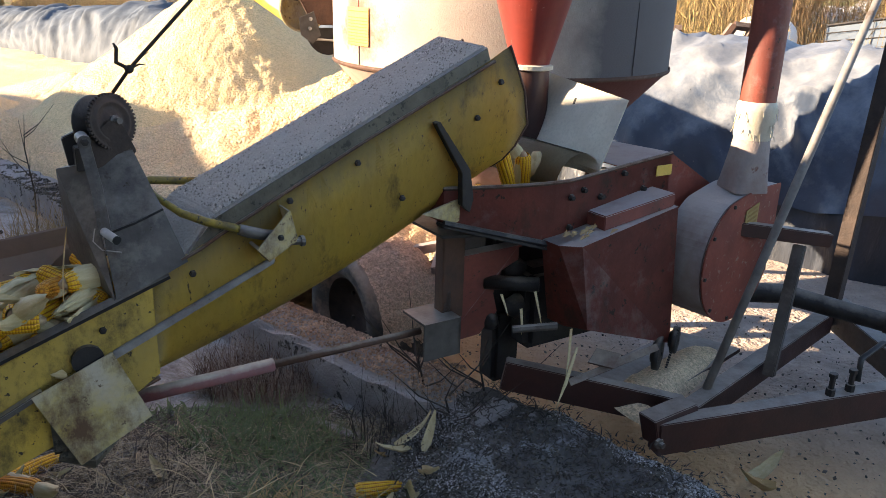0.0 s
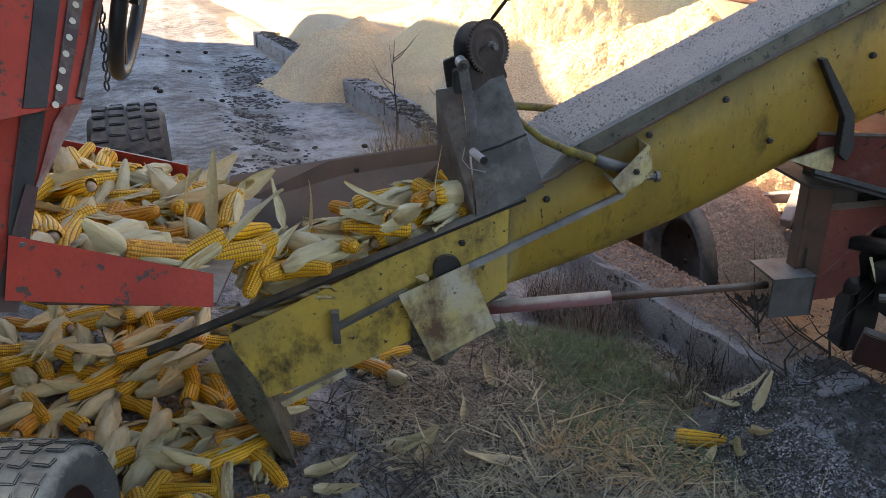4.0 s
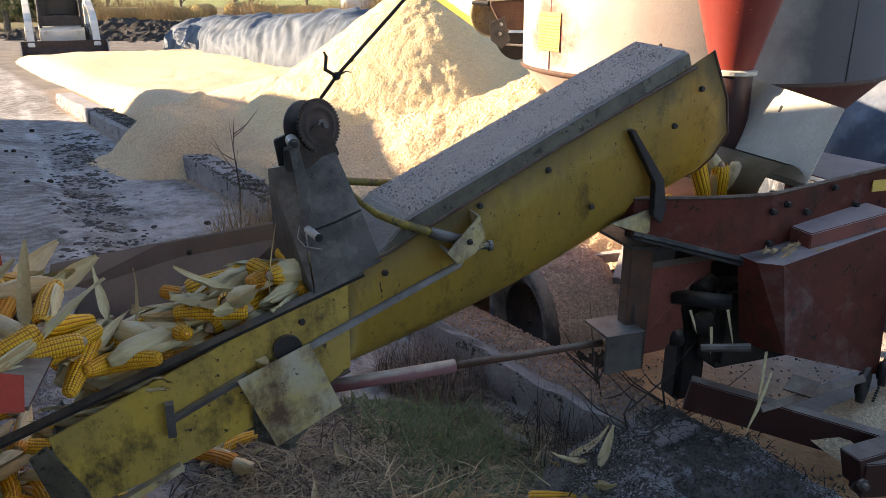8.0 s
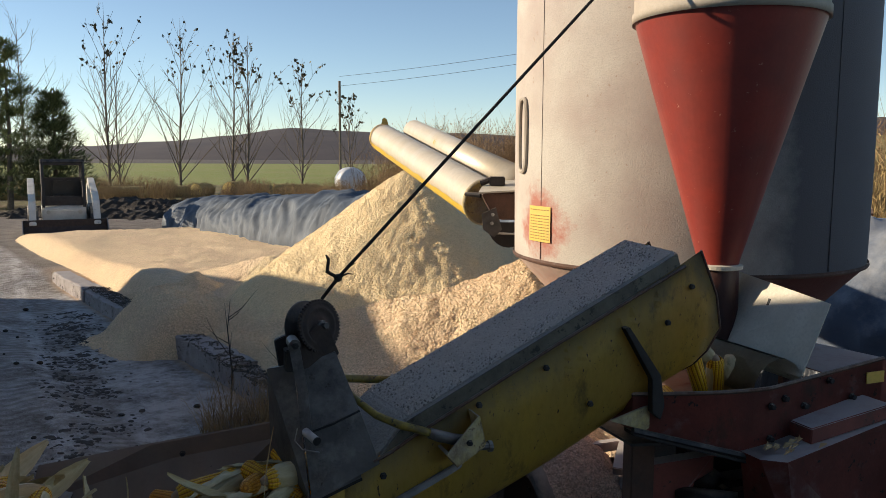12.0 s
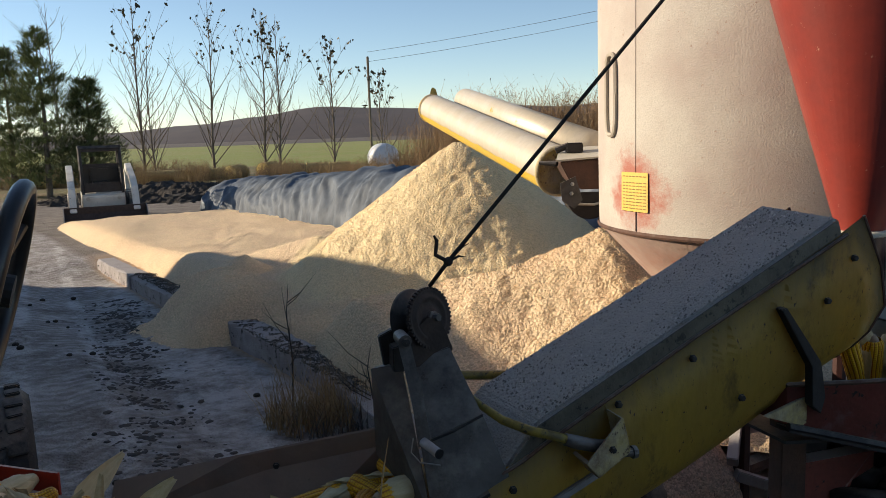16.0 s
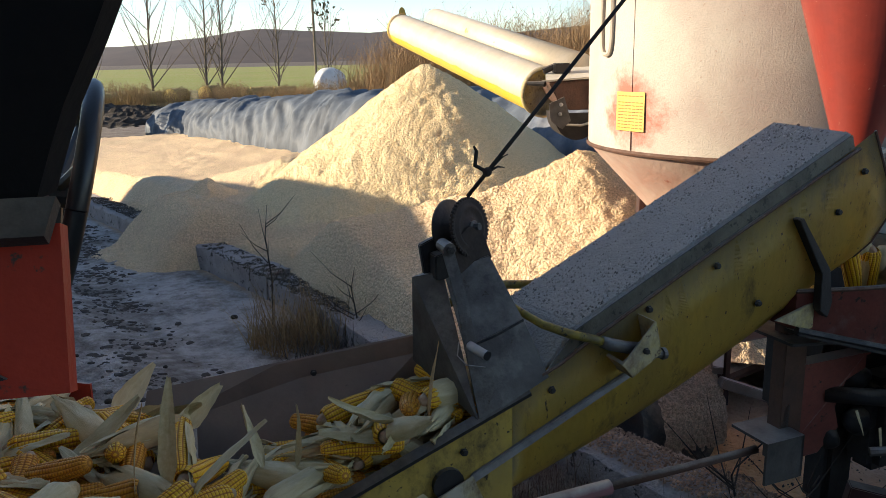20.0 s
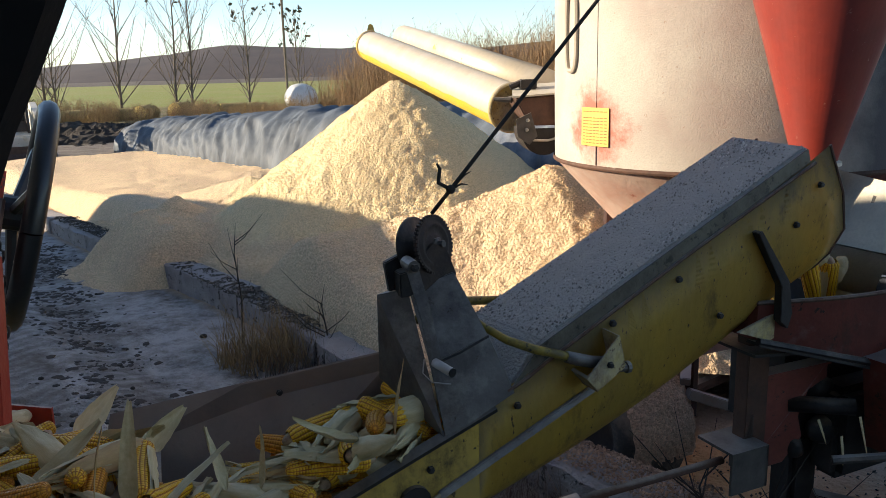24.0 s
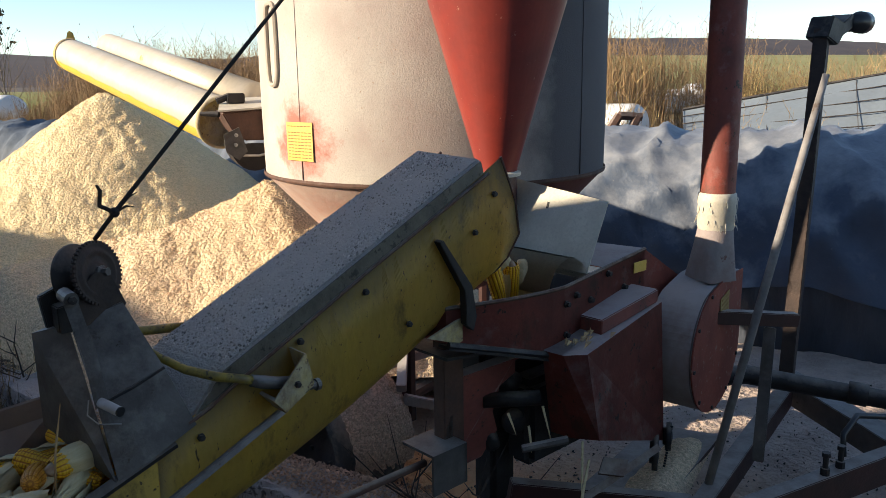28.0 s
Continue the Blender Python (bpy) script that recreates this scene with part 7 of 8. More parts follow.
strands("dry_grass", 1100, disc(-0.75, 4.95, 0.6, 0.35), DARK_STEM, "grey dead grass along the kerb", "grass", 0.26, 0.003, (25, 85), 8, 0.4)


def sapling(x, y, h, seed):
    rnd = random.Random(seed)
    e = thing("sapling", pose(x, y, gz(x, y)), "thin bare sapling with a few twigs", "sapling")
    bm = B()
    tube(bm, [(0, 0, 0), (0.02, 0, h * 0.4), (-0.01, 0.01, h * 0.75), (0.02, 0, h)], [0.008, 0.006, 0.004, 0.0015], 6)
    part("stem", bm, DARK_STEM, e)
    for i in range(7):
        z = h * rnd.uniform(0.3, 0.85)
        a = rnd.uniform(0, math.tau)
        l = rnd.uniform(0.15, 0.35)
        bm = B()
        tube(bm, [(0, 0, z), (l * 0.5 * math.cos(a), l * 0.5 * math.sin(a), z + l * 0.35), (l * math.cos(a), l * math.sin(a), z + l * 0.9)], [0.004, 0.003, 0.001], 5)
        part("twig", bm, DARK_STEM, e)


sapling(-1.62, 5.85, 0.95, 2)
sapling(-0.95, 5.3, 0.6, 3)
for i, (x, y, h) in enumerate(((0.73, 2.86, 0.42), (0.98, 2.75, 0.5), (0.8, 2.6, 0.36))):
    sapling(x, y, h, 10 + i)

# stone, wood piece and scraps under the rod
def lump(name, x, y, r, material, label, category, seed):
    bm = B()
    bmesh.ops.create_icosphere(bm, subdivisions=3, radius=r)
    for v in bm.verts:
        v.co *= 1 + 0.25 * noise.noise(v.co * 9 + V((seed, 0, 0)))
        v.co.z *= 0.7
    ob = tagged(part(name, bm, material, smooth=True), label, category)
    ob.location = (x, y, gz(x, y) + r * 0.4)


lump("pale_stone", 0.486, 2.67, 0.035, CREAM, "pale rounded stone in the weeds", "stone", 1)
for i in range(24):
    r = random.Random(i + 60)
    k, o = r.uniform(-12, -4), r.uniform(0.2, 2.3)
    p = KNRM * o + KDIR * k
    lump("mud_clod", p.x, p.y, r.uniform(0.012, 0.035), SOIL_DARK, "dark clod of mud on the lane", "clod", i)
bm = B()
box(bm, -0.13, 0.13, -0.02, 0.02, 0, 0.025, 0.004)
ob = tagged(part("broken_plank", bm, CONCRETE), "weathered broken plank in the weeds", "plank")
ob.matrix_world = pose(0.354, 2.83, gz(0.354, 2.83) + 0.01, 5, 0, -45)

# mud kneaded by tyres along the lane
MUD = mat("frosted_mud", (0.085, 0.072, 0.064), (0.05, 0.042, 0.037), 0.95, 12, fine=60, bump=0.5)
rnd_m = random.Random(9)
mv, mf = [], []
for i in range(2600):
    k = rnd_m.uniform(-11.0, -4.6)
    o = 1.3 + 0.167 * (-5.6 - k) + rnd_m.gauss(0, 0.16)
    p = KNRM * o + KDIR * k
    if noise.noise((p.x * 3, p.y * 3, 4)) < rnd_m.uniform(-0.4, 0.25):
        continue
    s = 0.01 + 0.026 * rnd_m.random() ** 3
    m = pose(p.x, p.y, gz(p.x, p.y) - s * 0.15, rnd_m.uniform(-12, 12), rnd_m.uniform(-12, 12), rnd_m.uniform(0, 360))
    b = len(mv)
    for r, h in ((1.0, 0.0), (0.8, 0.45)):
        for j in range(6):
            q = rnd_m.uniform(0.75, 1.25) * r * s
            mv.append(tuple(m @ V((q * 1.2 * math.cos(j * 1.047), q * math.sin(j * 1.047), 0.7 * h * s * rnd_m.uniform(0.8, 1.2)))))
    mv.append(tuple(m @ V((0, 0, s * rnd_m.uniform(0.35, 0.5)))))
    mf += [(b + j, b + (j + 1) % 6, b + 6 + (j + 1) % 6, b + 6 + j) for j in range(6)]
    mf += [(b + 6 + j, b + 6 + (j + 1) % 6, b + 12) for j in range(6)]
me = bpy.data.meshes.new("kneaded_mud")
me.from_pydata(mv, [], mf)
me.materials.append(MUD)
tagged(new("kneaded_mud", me), "dark kneaded mud lumps along the tyre track", "mud", kind="stuff")

# coarse crumbs that give the heaps their grain
HEAP = [(-2.6, 7.2), (-1.9, 10.6), (0.4, 10.8), (1.9, 8.0), (1.9, 5.2), (0.6, 4.6), (-0.6, 5.4), (-2.2, 6.2)]
MEAL_CRUMB = mat("corn_crumbs", (0.86, 0.665, 0.435), (0.77, 0.565, 0.385), 0.9, 3, blotch=FRESH, bump=0, island=0.22, spec=0.1)
bits("meal_crumbs", 85000, HEAP, pile_height, MEAL_CRUMB, "coarse crumbs of ground corn on the heap", "corn meal", 0.0046, 31, 0.8)
SPILL = [(-4.9, 9.2), (-4.4, 10.6), (-2.6, 8.6), (-1.2, 6.6), (-2.0, 6.0), (-3.2, 7.2)]
bits("meal_crumbs", 15000, SPILL, pile_height, MEAL_CRUMB, "coarse crumbs of ground corn in the spill", "corn meal", 0.007, 32, 0.85)
bits("yard_litter", 1500, [(1.0, 3.9), (2.4, 4.2), (4.2, 3.6), (3.2, 1.6), (1.8, 1.8), (1.5, 2.6)], lambda x, y: gz(x, y) + 0.002, CHAFF, "dark crumbs trodden into the yard", "litter", 0.008, 33, 0.3)
# pale stalks over the hay
strands("pale_stalks", 120, disc(0.2, 2.15, 0.8, 0.45), HUSK, "long pale stalks and husk shreds", "stalks", 0.2, 0.0028, (0, 20), 41, 0.15, 0.07)
def bank_spot(rnd):
    x, y = rnd.uniform(0.5, 2.1), rnd.uniform(1.4, 3.0)
    return (x, y, bank_height(x, y)) if bank_height(x, y) > gz(x, y) else None


strands("ash_chaff", 1800, bank_spot, DARK_STEM, "dark chaff strands on the bank", "chaff", 0.05, 0.003, (0, 40), 42, 0.4, 0.05)

SOILBIT = mat("soil_crumbs", (0.09, 0.075, 0.06), (0.16, 0.13, 0.11), 0.95, 10, bump=0, island=0.5)
AREA = [(-1.0, 1.2), (-1.0, 2.1), (-0.5, 3.0), (0.3, 3.2), (0.9, 2.4), (1.4, 1.6), (1.0, 1.2)]
bits("soil_crumbs", 7000, AREA, lambda x, y: gz(x, y), SOILBIT, "crumbs of dark soil on the ground", "soil", 0.009, 51, 0.5)
bits("husk_flakes", 900, AREA, lambda x, y: gz(x, y) + 0.004, HUSK, "small pale husk flakes on the ground", "husk", 0.009, 52, 0.12)
strands("dead_stalks", 900, disc(-0.1, 2.3, 0.9, 0.7), DARK_STEM, "dark rotten stalks on the ground", "stalks", 0.2, 0.0035, (0, 16), 53, 0.2, 0.03)
strands("grass_tuft", 900, disc(0.35, 2.35, 0.5, 0.35), GRASS, "green grass blades among the hay", "grass", 0.18, 0.003, (5, 45), 54, 0.4, 0.03)

# dark litter on the far kerb stones
def kerb_litter(k0, k1, n, seed):
    rnd = random.Random(seed)
    poly = [tuple((KNRM * (kerb_off(k) + o) + KDIR * k).xy) for o, k in ((0.03, k0), (0.26, k0), (0.26, k1), (0.03, k1))]
    bits("kerb_litter", n * 5, poly, lambda x, y: -0.02 + 0.06 * abs(fbm(x, y, 4, 2)), CHAFF, "dark litter and frost on the kerb", "litter", 0.008, seed, 0.5)


kerb_litter(-11.5, -9.6, 500, 61)
kerb_litter(-7.7, -5.0, 800, 62)
# crumbs scattered over the crust of the tyre and below it
bits("meal_crumbs", 1600, [(0.35, 3.2), (1.0, 3.05), (1.1, 3.5), (0.5, 3.9)], lambda x, y: gz(x, y) + 0.004, CHAFF_PALE, "pinkish meal crumbs under the tyre", "crumbs", 0.01, 63, 0.5)

# ---- distance: loader, logs, bales, trees, shrubs ----
def loader():
    e = thing("skid_loader", pose(-9.75, 20.0, gz(-9.75, 20.0), 0, 0, 28), "small white skid-steer loader with a dark cab and lowered bucket", "loader")
    turn = pose(0, 0, 0, 0, 0, 90)

    def across(name, poly, x0, x1, material, label="", bevel=0.012, parent=None):
        bm = B()
        prism(bm, poly, x0, x1, bevel)
        bmesh.ops.transform(bm, matrix=turn, verts=bm.verts[:])
        bmesh.ops.recalc_face_normals(bm, faces=bm.faces[:])
        return part(name, bm, material, parent or e, label)
    across("body", [(-0.55, 0.3), (-0.6, 0.62), (-0.5, 0.7), (0.95, 0.72), (1.1, 0.6), (1.1, 0.3)], -0.5, 0.5, WHITE_PAINT, "scuffed white body tub", 0.03)
    across("engine_hood", [(0.5, 0.72), (0.55, 1.08), (1.05, 0.98), (1.1, 0.7)], -0.42, 0.42, WHITE_PAINT, "", 0.03)
    cab = across("cab_roof", [(-0.55, 1.8), (-0.5, 1.87), (0.5, 1.87), (0.56, 1.8)], -0.5, 0.5, DARK_STEEL, "dark cab roof")
    for x in (-0.46, 0.46):
        for y0, y1 in ((-0.6, -0.5), (0.52, 0.5)):
            bm = B()
            tube(bm, [(x, y0, 0.68), (x, y1, 1.82)], 0.035, 8)
            part("cab_post", bm, DARK_STEEL, cab)
        bm = B()
        for i in range(9):
            z = 0.85 + i * 0.11
            tube(bm, [(x, -0.54, z), (x, 0.51, z)], 0.009, 4)
            tube(bm, [(x, -0.45 + i * 0.11, 0.75), (x, -0.45 + i * 0.11, 1.8)], 0.009, 4)
        part("side_screen", bm, DARK_STEEL, cab, "steel mesh side screen")
    bm = B()
    box(bm, -0.44, 0.44, 0.48, 0.5, 0.72, 1.36, 0.01)
    part("cab_back", bm, BLACK_PLASTIC, cab)
    for z0, z1 in ((0.72, 0.95), (1.36, 1.42), (1.72, 1.8)):
        bm = B()
        box(bm, -0.44, 0.44, -0.56 + 0.05 * (z0 > 1), -0.52 + 0.05 * (z0 > 1), z0, z1, 0.008)
        part("front_bar", bm, DARK_STEEL, cab)
    bm = B()
    box(bm, -0.25, 0.25, 0.05, 0.42, 0.8, 0.95, 0.04)
    box(bm, -0.25, 0.25, 0.34, 0.46, 0.92, 1.32, 0.04)
    part("seat", bm, BLACK_PLASTIC, e)
    for x0, x1 in ((-0.8, -0.64), (0.64, 0.8)):
        across("lift_arm", [(-1.05, 0.28), (-0.92, 0.24), (-0.62, 0.72), (-0.4, 0.86), (0.95, 1.2), (1.1, 1.18), (1.08, 1.36), (0.9, 1.38), (-0.48, 1.02), (-0.78, 0.84)], x0, x1, WHITE_PAINT, "white lift arm")
        across("arm_tower", [(0.75, 0.5), (1.15, 0.5), (1.12, 1.22), (0.9, 1.22)], x0 * 0.97, x1 * 0.97, WHITE_PAINT)
        bm = B()
        c = (x0 + x1) / 2
        tube(bm, [(c, 0.2, 0.62), (c, -0.55, 0.72)], 0.035, 10)
        part("lift_cylinder", bm, DARK_STEEL, e)
        for y in (-0.33, 0.68):
            wheel("wheel", Matrix.Translation((c * 0.98, y, 0.34)) @ pose(0, 0, 0, 0, 0, 90), 0.35, 0.24, RUBBER_WORN, WHITE_PAINT, e, "muddy lugged tyre", 16)
    bk = across("bucket", [(-1.6, 0.02), (-1.2, 0.0), (-1.02, 0.06), (-0.94, 0.22), (-0.96, 0.4), (-1.01, 0.4), (-1.0, 0.24), (-1.06, 0.1), (-1.22, 0.04), (-1.6, 0.045)], -0.95, 0.95, DARK_RUST, "muddy dark loading bucket", 0.0)
    for x0 in (-0.95, 0.93):
        across("bucket_side", [(-1.6, 0.02), (-1.2, 0.0), (-1.0, 0.06), (-0.93, 0.24), (-0.96, 0.4), (-1.06, 0.4)], x0, x0 + 0.02, GREY_STEEL, "", 0.0, bk)
    for x in (-0.36, 0.36):
        bm = B()
        turned(bm, [(0.045, 0), (0.05, 0.03), (0.001, 0.04)], 12, Matrix.Translation((x, -0.57, 0.56)) @ pose(0, 0, 0, 90))
        part("headlight", bm, CREAM, e)


loader()


def log(x, y, r, ln, turn, end, label):
    e = thing("round_bale", pose(x, y, gz(x, y) + r * 0.9, 0, 0, turn), label, "round bale", "row of round bales")
    bm = B()
    pts = [(-ln / 2 + ln * i / 6, 0, 0) for i in range(7)]
    tube(bm, pts, [r * (0.95 if i in (0, 6) else 1) for i in range(7)], 20)
    part("roll", bm, STRAW, e, smooth=False)
    bm = B()
    turned(bm, [(r * 0.93, 0), (r * 0.6, 0.02), (0.001, 0.03)], 20, Matrix.Translation((-ln / 2 - 0.001, 0, 0)) @ pose(0, 0, 0, 0, -90, 0))
    part("end_face", bm, STRAW_END, e, "pale cut end")


for i in range(8):
    log(-20.0 + i * 1.0, 35.6 + i * 0.46, 0.3, 1.08, 25, True, "weathered round straw bale lying in a row")
log(-12.1, 39.2, 0.36, 1.2, 75, True, "straw bale with pale cut end facing the yard")
log(-10.6, 39.7, 0.4, 1.2, 75, True, "straw bale with pale cut end facing the yard")
for i in range(3):
    log(-9.6 + i * 1.15, 40.9 + 0.3 * i, 0.32, 1.1, 20, True, "weathered round straw bale lying in a row")


def wrapped(x, y, r, z=None, n=1):
    bm = B()
    turned(bm, [(0.001, -0.6), (r * 0.85, -0.6), (r, -0.48), (r, 0.48), (r * 0.85, 0.6), (0.001, 0.6)], 28, pose(0, 0, 0, 90, 0, 20))
    for v in bm.verts:
        v.co *= 1 + 0.03 * noise.noise(v.co * 4)
    ob = tagged(part("wrapped_bale", bm, FILM_WHITE, smooth=True), "round bale wrapped in white film", "bale", "white wrapped bales")
    ob.location = (x, y, (gz(x, y) if z is None else z) + r * 0.95)


wrapped(-5.0, 41.5, 0.75)
for i in range(6):
    wrapped(22 + i * 1.3, 34 + i * 0.2, 0.62)
wrapped(38, 47, 0.7)
wrapped(12, 18, 0.6)

soil = grid_object("soil_heap", steps((-17, -5, 0.11)), steps((22, 33, 0.13)), lambda x, y: -0.4 + 0.72 * math.exp(-((x + 11) / 4.2) ** 2 - ((y - 27.5) / 3.2) ** 2) + 0.16 * fbm(x, y, 1.3, 3) + 0.16 * abs(fbm(x, y, 3.4, 5)), SOIL_DARK, False)
tagged(soil, "low heap of dark dug soil", "soil", kind="stuff")


def bare_tree(x, y, h, seed, leaves=1.0):
    rnd = random.Random(seed)
    e = thing("poplar_tree", pose(x, y, gz(x, y) - 0.05), "young bare poplar with a few dark leaves at the top", "tree", "row of young poplars")
    trunk = B()
    lean = rnd.uniform(-0.03, 0.03)
    pts = [(lean * h * (i / 8) + 0.05 * math.sin(i + seed), 0.05 * math.cos(i * 1.3 + seed), h * i / 8) for i in range(9)]
    r0 = 0.0085 * h
    tube(trunk, pts, [r0 * (1 - 0.93 * i / 8) for i in range(9)], 8)
    part("trunk", trunk, BARK, e, smooth=True)
    lv, lf = [], []

    def leaf(p, s):
        b = len(lv)
        m = pose(*p, rnd.uniform(0, 360), rnd.uniform(0, 360), rnd.uniform(0, 360))
        for q in ((s, 0, 0), (0, s * 0.6, 0.1 * s), (-s, 0, 0), (0, -s * 0.6, 0.1 * s)):
            lv.append(tuple(m @ V(q)))
        lf.append((b, b + 1, b + 2, b + 3))
    twigs = B()
    for i in range(26):
        t = 0.05 + 0.85 * ((i + rnd.random()) / 26) ** 1.3
        k = min(7, int(t * 8))
        f = t * 8 - k
        base = V(pts[k]).lerp(V(pts[k + 1]), f)
        a = i * 2.4 + rnd.uniform(-0.4, 0.4)
        ln = h * 0.55 * (1 - t) ** 0.75 * rnd.uniform(0.5, 1.15) + 0.25
        up = rnd.uniform(0.8, 1.4)
        d0 = V((math.cos(a) * math.cos(up), math.sin(a) * math.cos(up), math.sin(up)))
        d0 = (d0 + V((math.cos(a), math.sin(a), 0)) * 0.1).normalized()
        p1 = base + d0 * ln * 0.5
        d1 = (d0 + V((rnd.gauss(0, 0.18), rnd.gauss(0, 0.18), rnd.uniform(0.1, 0.7)))).normalized()
        p2 = p1 + d1 * ln * 0.5
        r = r0 * (1 - t) * 0.32 + 0.01
        bm = B()
        tube(bm, [base, p1, p2], [r, r * 0.6, 0.006], 5, False)
        part("limb", bm, BARK, e)
        for j in range(5):
            q = base.lerp(p1, rnd.random()) if rnd.random() < 0.4 else p1.lerp(p2, rnd.random())
            b = rnd.uniform(0, math.tau)
            dd = (d1 + V((math.cos(b), math.sin(b), rnd.uniform(0, 0.5))) * 0.7).normalized()
            end = q + dd * ln * rnd.uniform(0.15, 0.4)
            tube(twigs, [q, end], [0.009, 0.004], 3, False)
            n = (2.2 if q.z > h * 0.6 else 0) if leaves else 0
            for _ in range(int(n * leaves * rnd.uniform(0, 1.5))):
                leaf(q.lerp(end, rnd.uniform(0.3, 1.05)) + V((rnd.gauss(0, 0.05), rnd.gauss(0, 0.05), rnd.gauss(0, 0.05))), rnd.uniform(0.09, 0.16))
    part("twig_spray", twigs, BARK, e)["kind"] = "stuff"
    if lv:
        me = bpy.data.meshes.new("foliage")
        me.from_pydata(lv, [], lf)
        me.materials.append(LEAF)
        ob = new("foliage", me)
        ob.parent = e
        ob["kind"] = "stuff"


for i, (x, y, h, s) in enumerate(((-22.4, 42.2, 9.4, 0.15), (-18.8, 44, 10.4, 1.0), (-18.0, 43.6, 7.0, 0.2), (-15.2, 45.2, 9.8, 0.9), (-12.4, 46, 9.2, 1.3), (-11.6, 46.3, 9.0, 1.2), (-8.55, 47, 7.8, 1.3), (-5.7, 47.4, 5.8, 1.2))):
    bare_tree(x, y, h, 100 + i, s)


def shrub_mesh(seed, h, spread, n, w=0.006, twig=4):
    rnd = random.Random(seed)
    verts, faces = [], []

    def strip(a, b, wd):
        d = (b - a)
        s = d.cross(V((rnd.uniform(-1, 1), rnd.uniform(-1, 1), 0.2))).normalized() * wd
        k = len(verts)
        verts.extend([tuple(a - s), tuple(a + s), tuple(b + s * 0.3), tuple(b - s * 0.3)])
        faces.append((k, k + 1, k + 2, k + 3))
    for i in range(n):
        a = rnd.uniform(0, math.tau)
        r = spread * math.sqrt(rnd.random())
        p = V((r * math.cos(a), r * math.sin(a), 0))
        hh = h * rnd.uniform(0.45, 1.1)
        top = p + V((rnd.gauss(0, 0.12) * hh, rnd.gauss(0, 0.12) * hh, hh))
        mid = p.lerp(top, 0.5) + V((rnd.gauss(0, 0.03), rnd.gauss(0, 0.03), 0))
        strip(p, mid, w)
        strip(mid, top, w * 0.7)
        for j in range(twig):
            q = mid.lerp(top, rnd.random())
            b = rnd.uniform(0, math.tau)
            l = hh * rnd.uniform(0.06, 0.2)
            e2 = q + V((math.cos(b) * l * 0.6, math.sin(b) * l * 0.6, l * rnd.uniform(0.3, 1)))
            strip(q, e2, w * 0.6)
            if rnd.random() < 0.5:
                strip(e2, e2 + V((rnd.gauss(0, 0.02), rnd.gauss(0, 0.02), rnd.uniform(0.02, 0.06))), w * 1.2)
    me = bpy.data.meshes.new("stems")
    me.from_pydata(verts, [], faces)
    return me


SH = []
for sd, h, sp, n, m, w in ((1, 3.2, 1.2, 330, THICKET, 0.009), (2, 2.8, 1.1, 300, THICKET, 0.009), (3, 2.2, 0.8, 190, REED, 0.008), (4, 1.7, 0.8, 210, REED, 0.007), (5, 1.2, 1.0, 300, DRY_STEM, 0.009), (6, 2.4, 0.5, 14, DRY_STEM, 0.007)):
    me = shrub_mesh(sd, h, sp, n, w)
    me.materials.append(m)
    SH.append(me)


def shrub(i, x, y, s, turn, name, label, group):
    ob = new(name, SH[i])
    ob.matrix_world = pose(x, y, gz(x, y) - 0.05, 0, 0, turn) @ Matrix.Scale(s, 4)
    tagged(ob, label, "shrub", group)


rs = random.Random(77)
for i in range(70):  # brown scrub behind the pile
    x = -9.5 + i * 0.28 + rs.uniform(-0.3, 0.3)
    y = 27 + rs.uniform(-2.5, 6) + abs(x) * 0.1
    shrub(rs.choice((0, 1, 1, 4)), x, y, rs.uniform(0.75, 1.1) * (0.28 + 0.77 * sstep(-4.5, 0.5, x)), rs.uniform(0, 360), "brown_shrub", "brown leafless shrub at the field edge", "field-edge scrub")
for i in range(34):  # scrub on, behind the tank
    x = 5.0 + i * 0.55
    y = 25 - i * 0.28 + rs.uniform(-2, 3)
    shrub(rs.choice((0, 1, 2)), x, y, rs.uniform(0.7, 1.1), rs.uniform(0, 360), "brown_shrub", "brown leafless shrub at the field edge", "field-edge scrub")
for i in range(40):  # golden reeds behind the silage bag
    t = 0.2 + 0.17 * i / 39
    x = 2.2 + t * 9.5 + rs.uniform(-0.3, 0.3)
    y = 12.4 - t * 6.5 + rs.uniform(-0.6, 1.8)
    shrub(rs.choice((2, 2, 3, 3, 3)), x, y, rs.uniform(0.6, 1.0), rs.uniform(0, 360), "golden_reed", "dry golden reed clump behind the silage bag", "reeds")
for i in range(14):
    t = 0.4 + 0.42 * i / 15
    x, y = 2.2 + t * 9.5 + rs.uniform(-0.2, 0.2), 12.0 - t * 6.5 + rs.uniform(-0.4, 0.4)
    shrub(5, x, y, rs.uniform(0.45, 0.8), rs.uniform(0, 360), "dry_weed", "thin dry weed before the sheet roof", "reeds")
for i in range(5):  # tall thicket above the reeds
    x, y = 12.8 + i * 0.4, 20.5 - i * 0.5 + rs.uniform(-0.8, 0.8)
    shrub(rs.choice((0, 1, 5)), x, y, rs.uniform(0.75, 1.25), rs.uniform(0, 360), "brown_shrub", "tall brown leafless shrub above the reeds", "field-edge scrub")
for i in range(44):
    x = -24 + i * 0.55
    shrub(4, x, 37 + rs.uniform(-2, 4), rs.uniform(0.5, 0.9), rs.uniform(0, 360), "low_scrub", "low brown scrub under the poplars", "field-edge scrub")


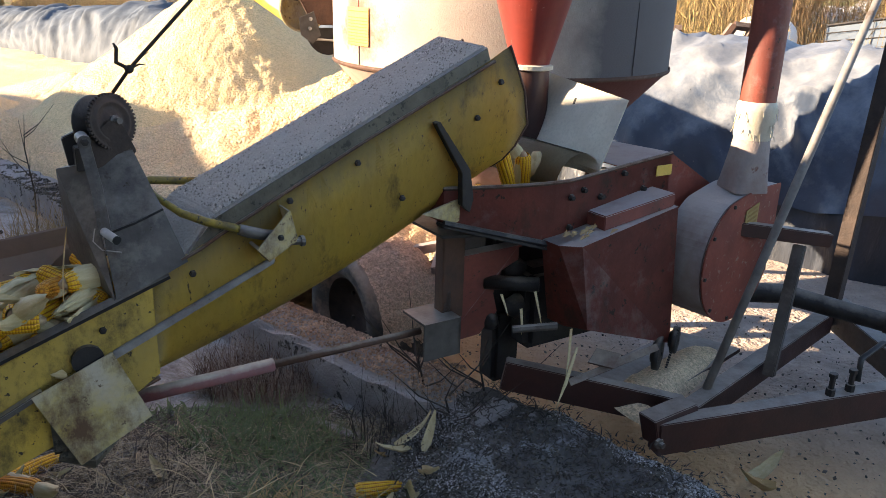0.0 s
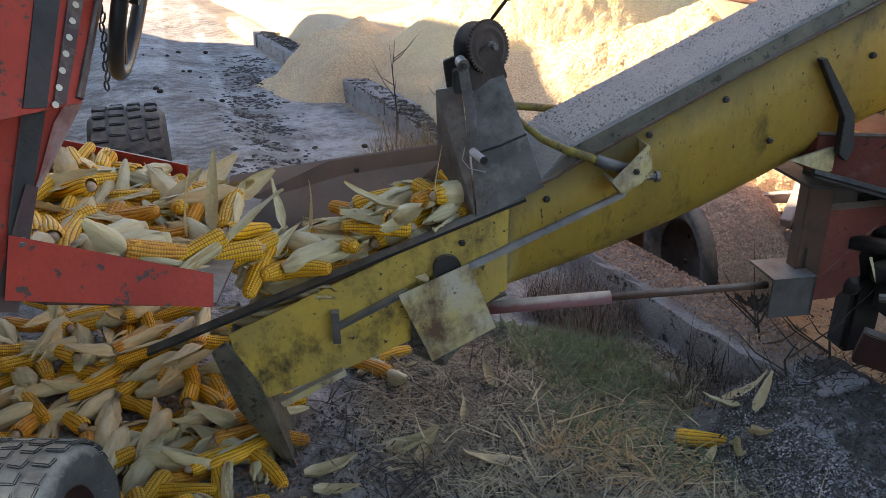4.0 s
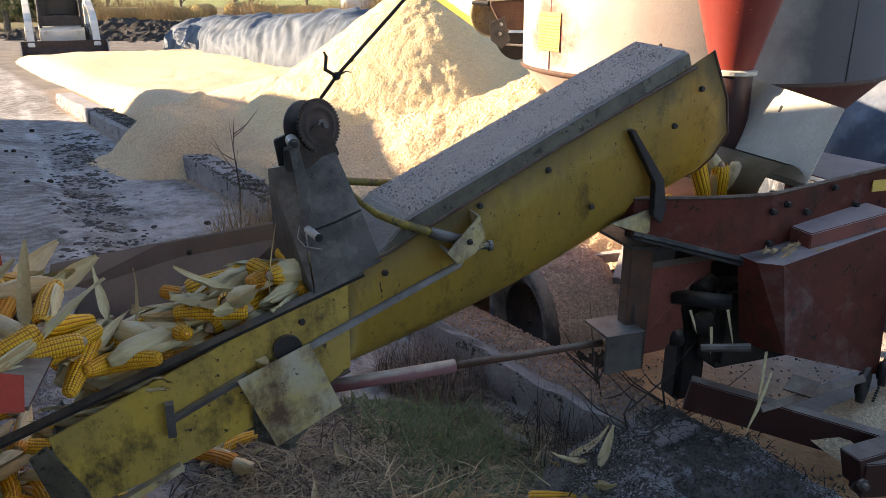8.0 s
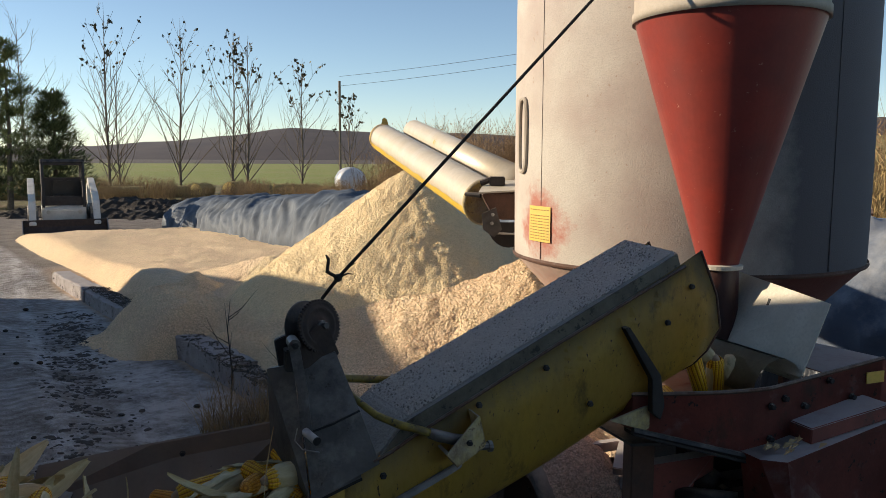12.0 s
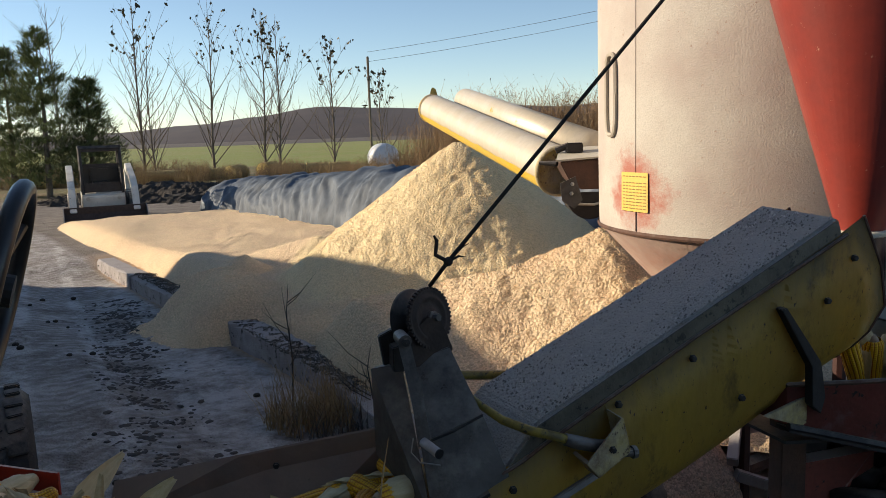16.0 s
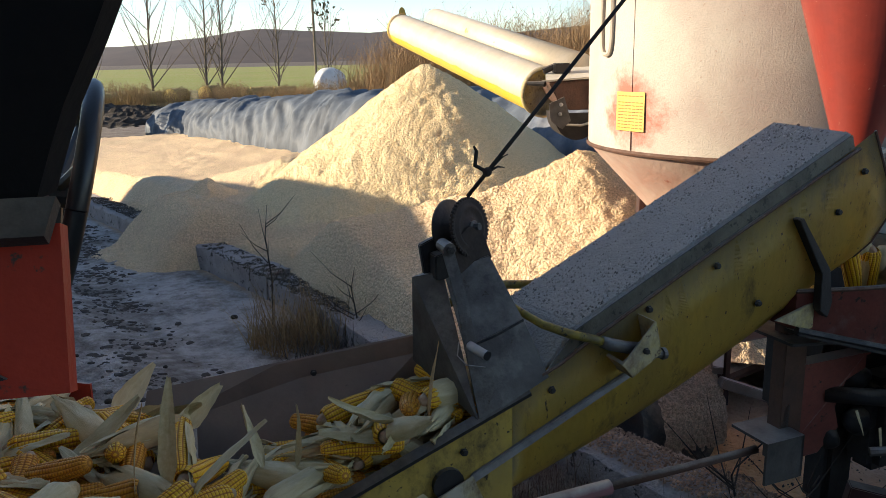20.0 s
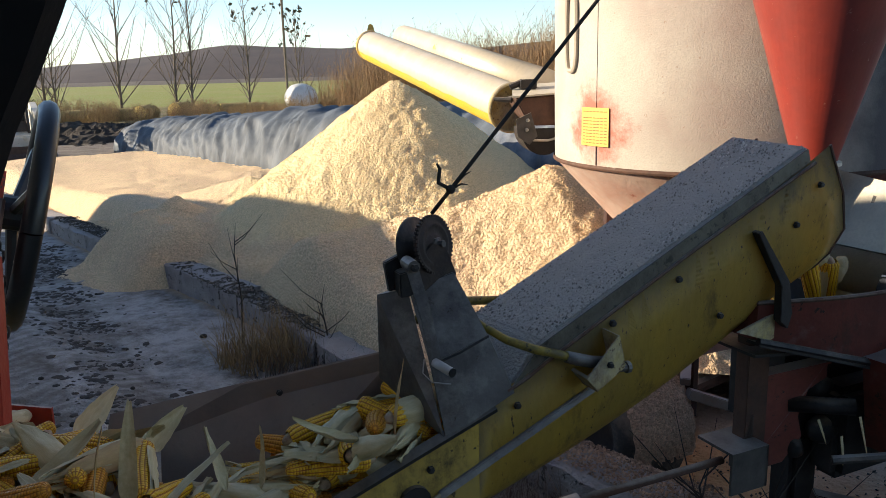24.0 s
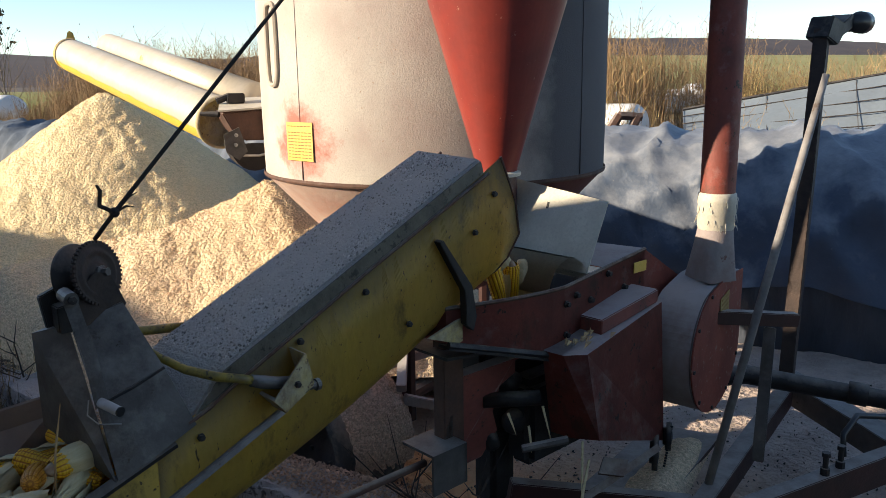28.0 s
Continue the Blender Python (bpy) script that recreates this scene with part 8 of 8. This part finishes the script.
def evergreen(x, y, h, seed):
    rnd = random.Random(seed)
    e = thing("evergreen_tree", pose(x, y, gz(x, y)), "dark green pine with open drooping boughs", "tree")
    bm = B()
    tube(bm, [(0, 0, 0), (0.1, 0, h * 0.5), (0, 0.1, h)], [0.12, 0.07, 0.01], 8)
    part("trunk", bm, BARK, e)
    verts, faces = [], []
    for i in range(230):
        z = h * rnd.uniform(0.05, 0.98)
        a = rnd.uniform(0, math.tau)
        ln = (h - z) * 0.36 * rnd.uniform(0.5, 1.2) + 0.35
        for j in range(46):
            t = rnd.uniform(0.25, 1)
            p = V((math.cos(a) * ln * t, math.sin(a) * ln * t, z + ln * 0.25 * t - 0.2 * t * t))
            p += V((rnd.gauss(0, 0.08), rnd.gauss(0, 0.08), rnd.gauss(0, 0.06)))
            d = V((math.cos(a + rnd.gauss(0, 0.6)), math.sin(a + rnd.gauss(0, 0.6)), rnd.uniform(-0.1, 0.9))).normalized() * rnd.uniform(0.16, 0.36)
            s = d.cross(V((0, 0, 1))).normalized() * 0.03
            b = len(verts)
            verts += [tuple(p - s), tuple(p + s), tuple(p + d)]
            faces.append((b, b + 1, b + 2))
    me = bpy.data.meshes.new("needle_spray")
    me.from_pydata(verts, [], faces)
    me.materials.append(NEEDLE)
    ob = new("needle_spray", me)
    ob.parent, ob["kind"] = e, "stuff"


evergreen(-16.2, 29.2, 6.2, 1)
evergreen(-15.0, 30.2, 4.4, 2)
evergreen(-18.0, 30, 5.6, 3)

SHEET_GREY = mat("grey_roof_sheet", (0.19, 0.225, 0.25), (0.15, 0.18, 0.205), 0.6, 1.5, fine=20, bump=0.1)
# pale sheet-covered clamp beyond the reeds
bm = B()
slab(bm, [(9.1, 11.8, 1.15), (11.4, 9.6, 1.75), (16, 5.2, 2.9), (14, 4.0, 1.2), (10.2, 8.6, 0.85), (8.2, 10.6, 0.6)], 0.04)
sh = tagged(part("sheet_roof", bm, SHEET_GREY), "low pale sheet-metal roof beyond the reeds", "roof")
bm = B()
slab(bm, [(8.3, 10.6, 0.58), (14, 4.1, 1.18), (14, 4.1, -0.3), (8.3, 10.6, -0.3)], 0.1)
part("front_wall", bm, RUST, sh)
for i in range(15):
    bm = B()
    a, b = V((9.1, 11.8, 1.18)).lerp(V((16, 5.2, 2.93)), i / 14), V((8.2, 10.6, 0.63)).lerp(V((14, 4.0, 1.23)), i / 14)
    tube(bm, [a, b], 0.006, 5)
    part("sheet_seam", bm, DARK_STEEL, sh)
for i in range(5):  # lap joints along the roof, the ridge edge thickest
    bm = B()
    f = i / 5
    a, b = V((9.1, 11.8, 1.18)).lerp(V((8.2, 10.6, 0.63)), f), V((16, 5.2, 2.93)).lerp(V((14, 4.0, 1.23)), f)
    tube(bm, [a, b], 0.025 if i == 0 else 0.01, 5)
    part("sheet_seam", bm, DARK_STEEL, sh)

# machine frame lying behind the bag
e = thing("old_frame", Matrix.Identity(4), "rusty machine frame parked behind the bag", "machine")
for q in (((3.9, 7.6, 1.28), (4.25, 7.9, 1.0)), ((3.9, 7.6, 1.28), (4.2, 7.45, 1.3)), ((4.5, 7.4, 1.0), (4.75, 7.4, 1.35)), ((4.75, 7.4, 1.35), (5.0, 7.35, 1.33)), ((4.95, 7.35, 1.33), (4.7, 7.3, 0.95))):
    bm = B()
    tube(bm, q, 0.05, 6)
    part("bar", bm, RUST, e)
for p in ((4.0, 7.7), (4.8, 7.4)):
    bm = B()
    tube(bm, [(p[0], p[1], -0.3), (p[0], p[1], 1.25)], 0.05, 6)
    part("upright", bm, RUST, e)

# power line over the field
e = thing("power_line", Matrix.Identity(4), "thin overhead power line over the field", "power line")
for dz in (0.0, 0.7):
    bm = B()
    tube(bm, [(-8 + 30 * i / 12, 60 - 8 * i / 12, 6.8 + dz + 0.32 * i + 0.012 * (i - 6) ** 2) for i in range(13)], 0.012, 4)
    part("wire", bm, DARK_STEEL, e)
for x, y, z in ((-8, 60, 7.6), (22, 52, 11.4)):
    bm = B()
    tube(bm, [(x, y, -0.2), (x, y, z)], 0.09, 8)
    part("pole", bm, BARK, e)
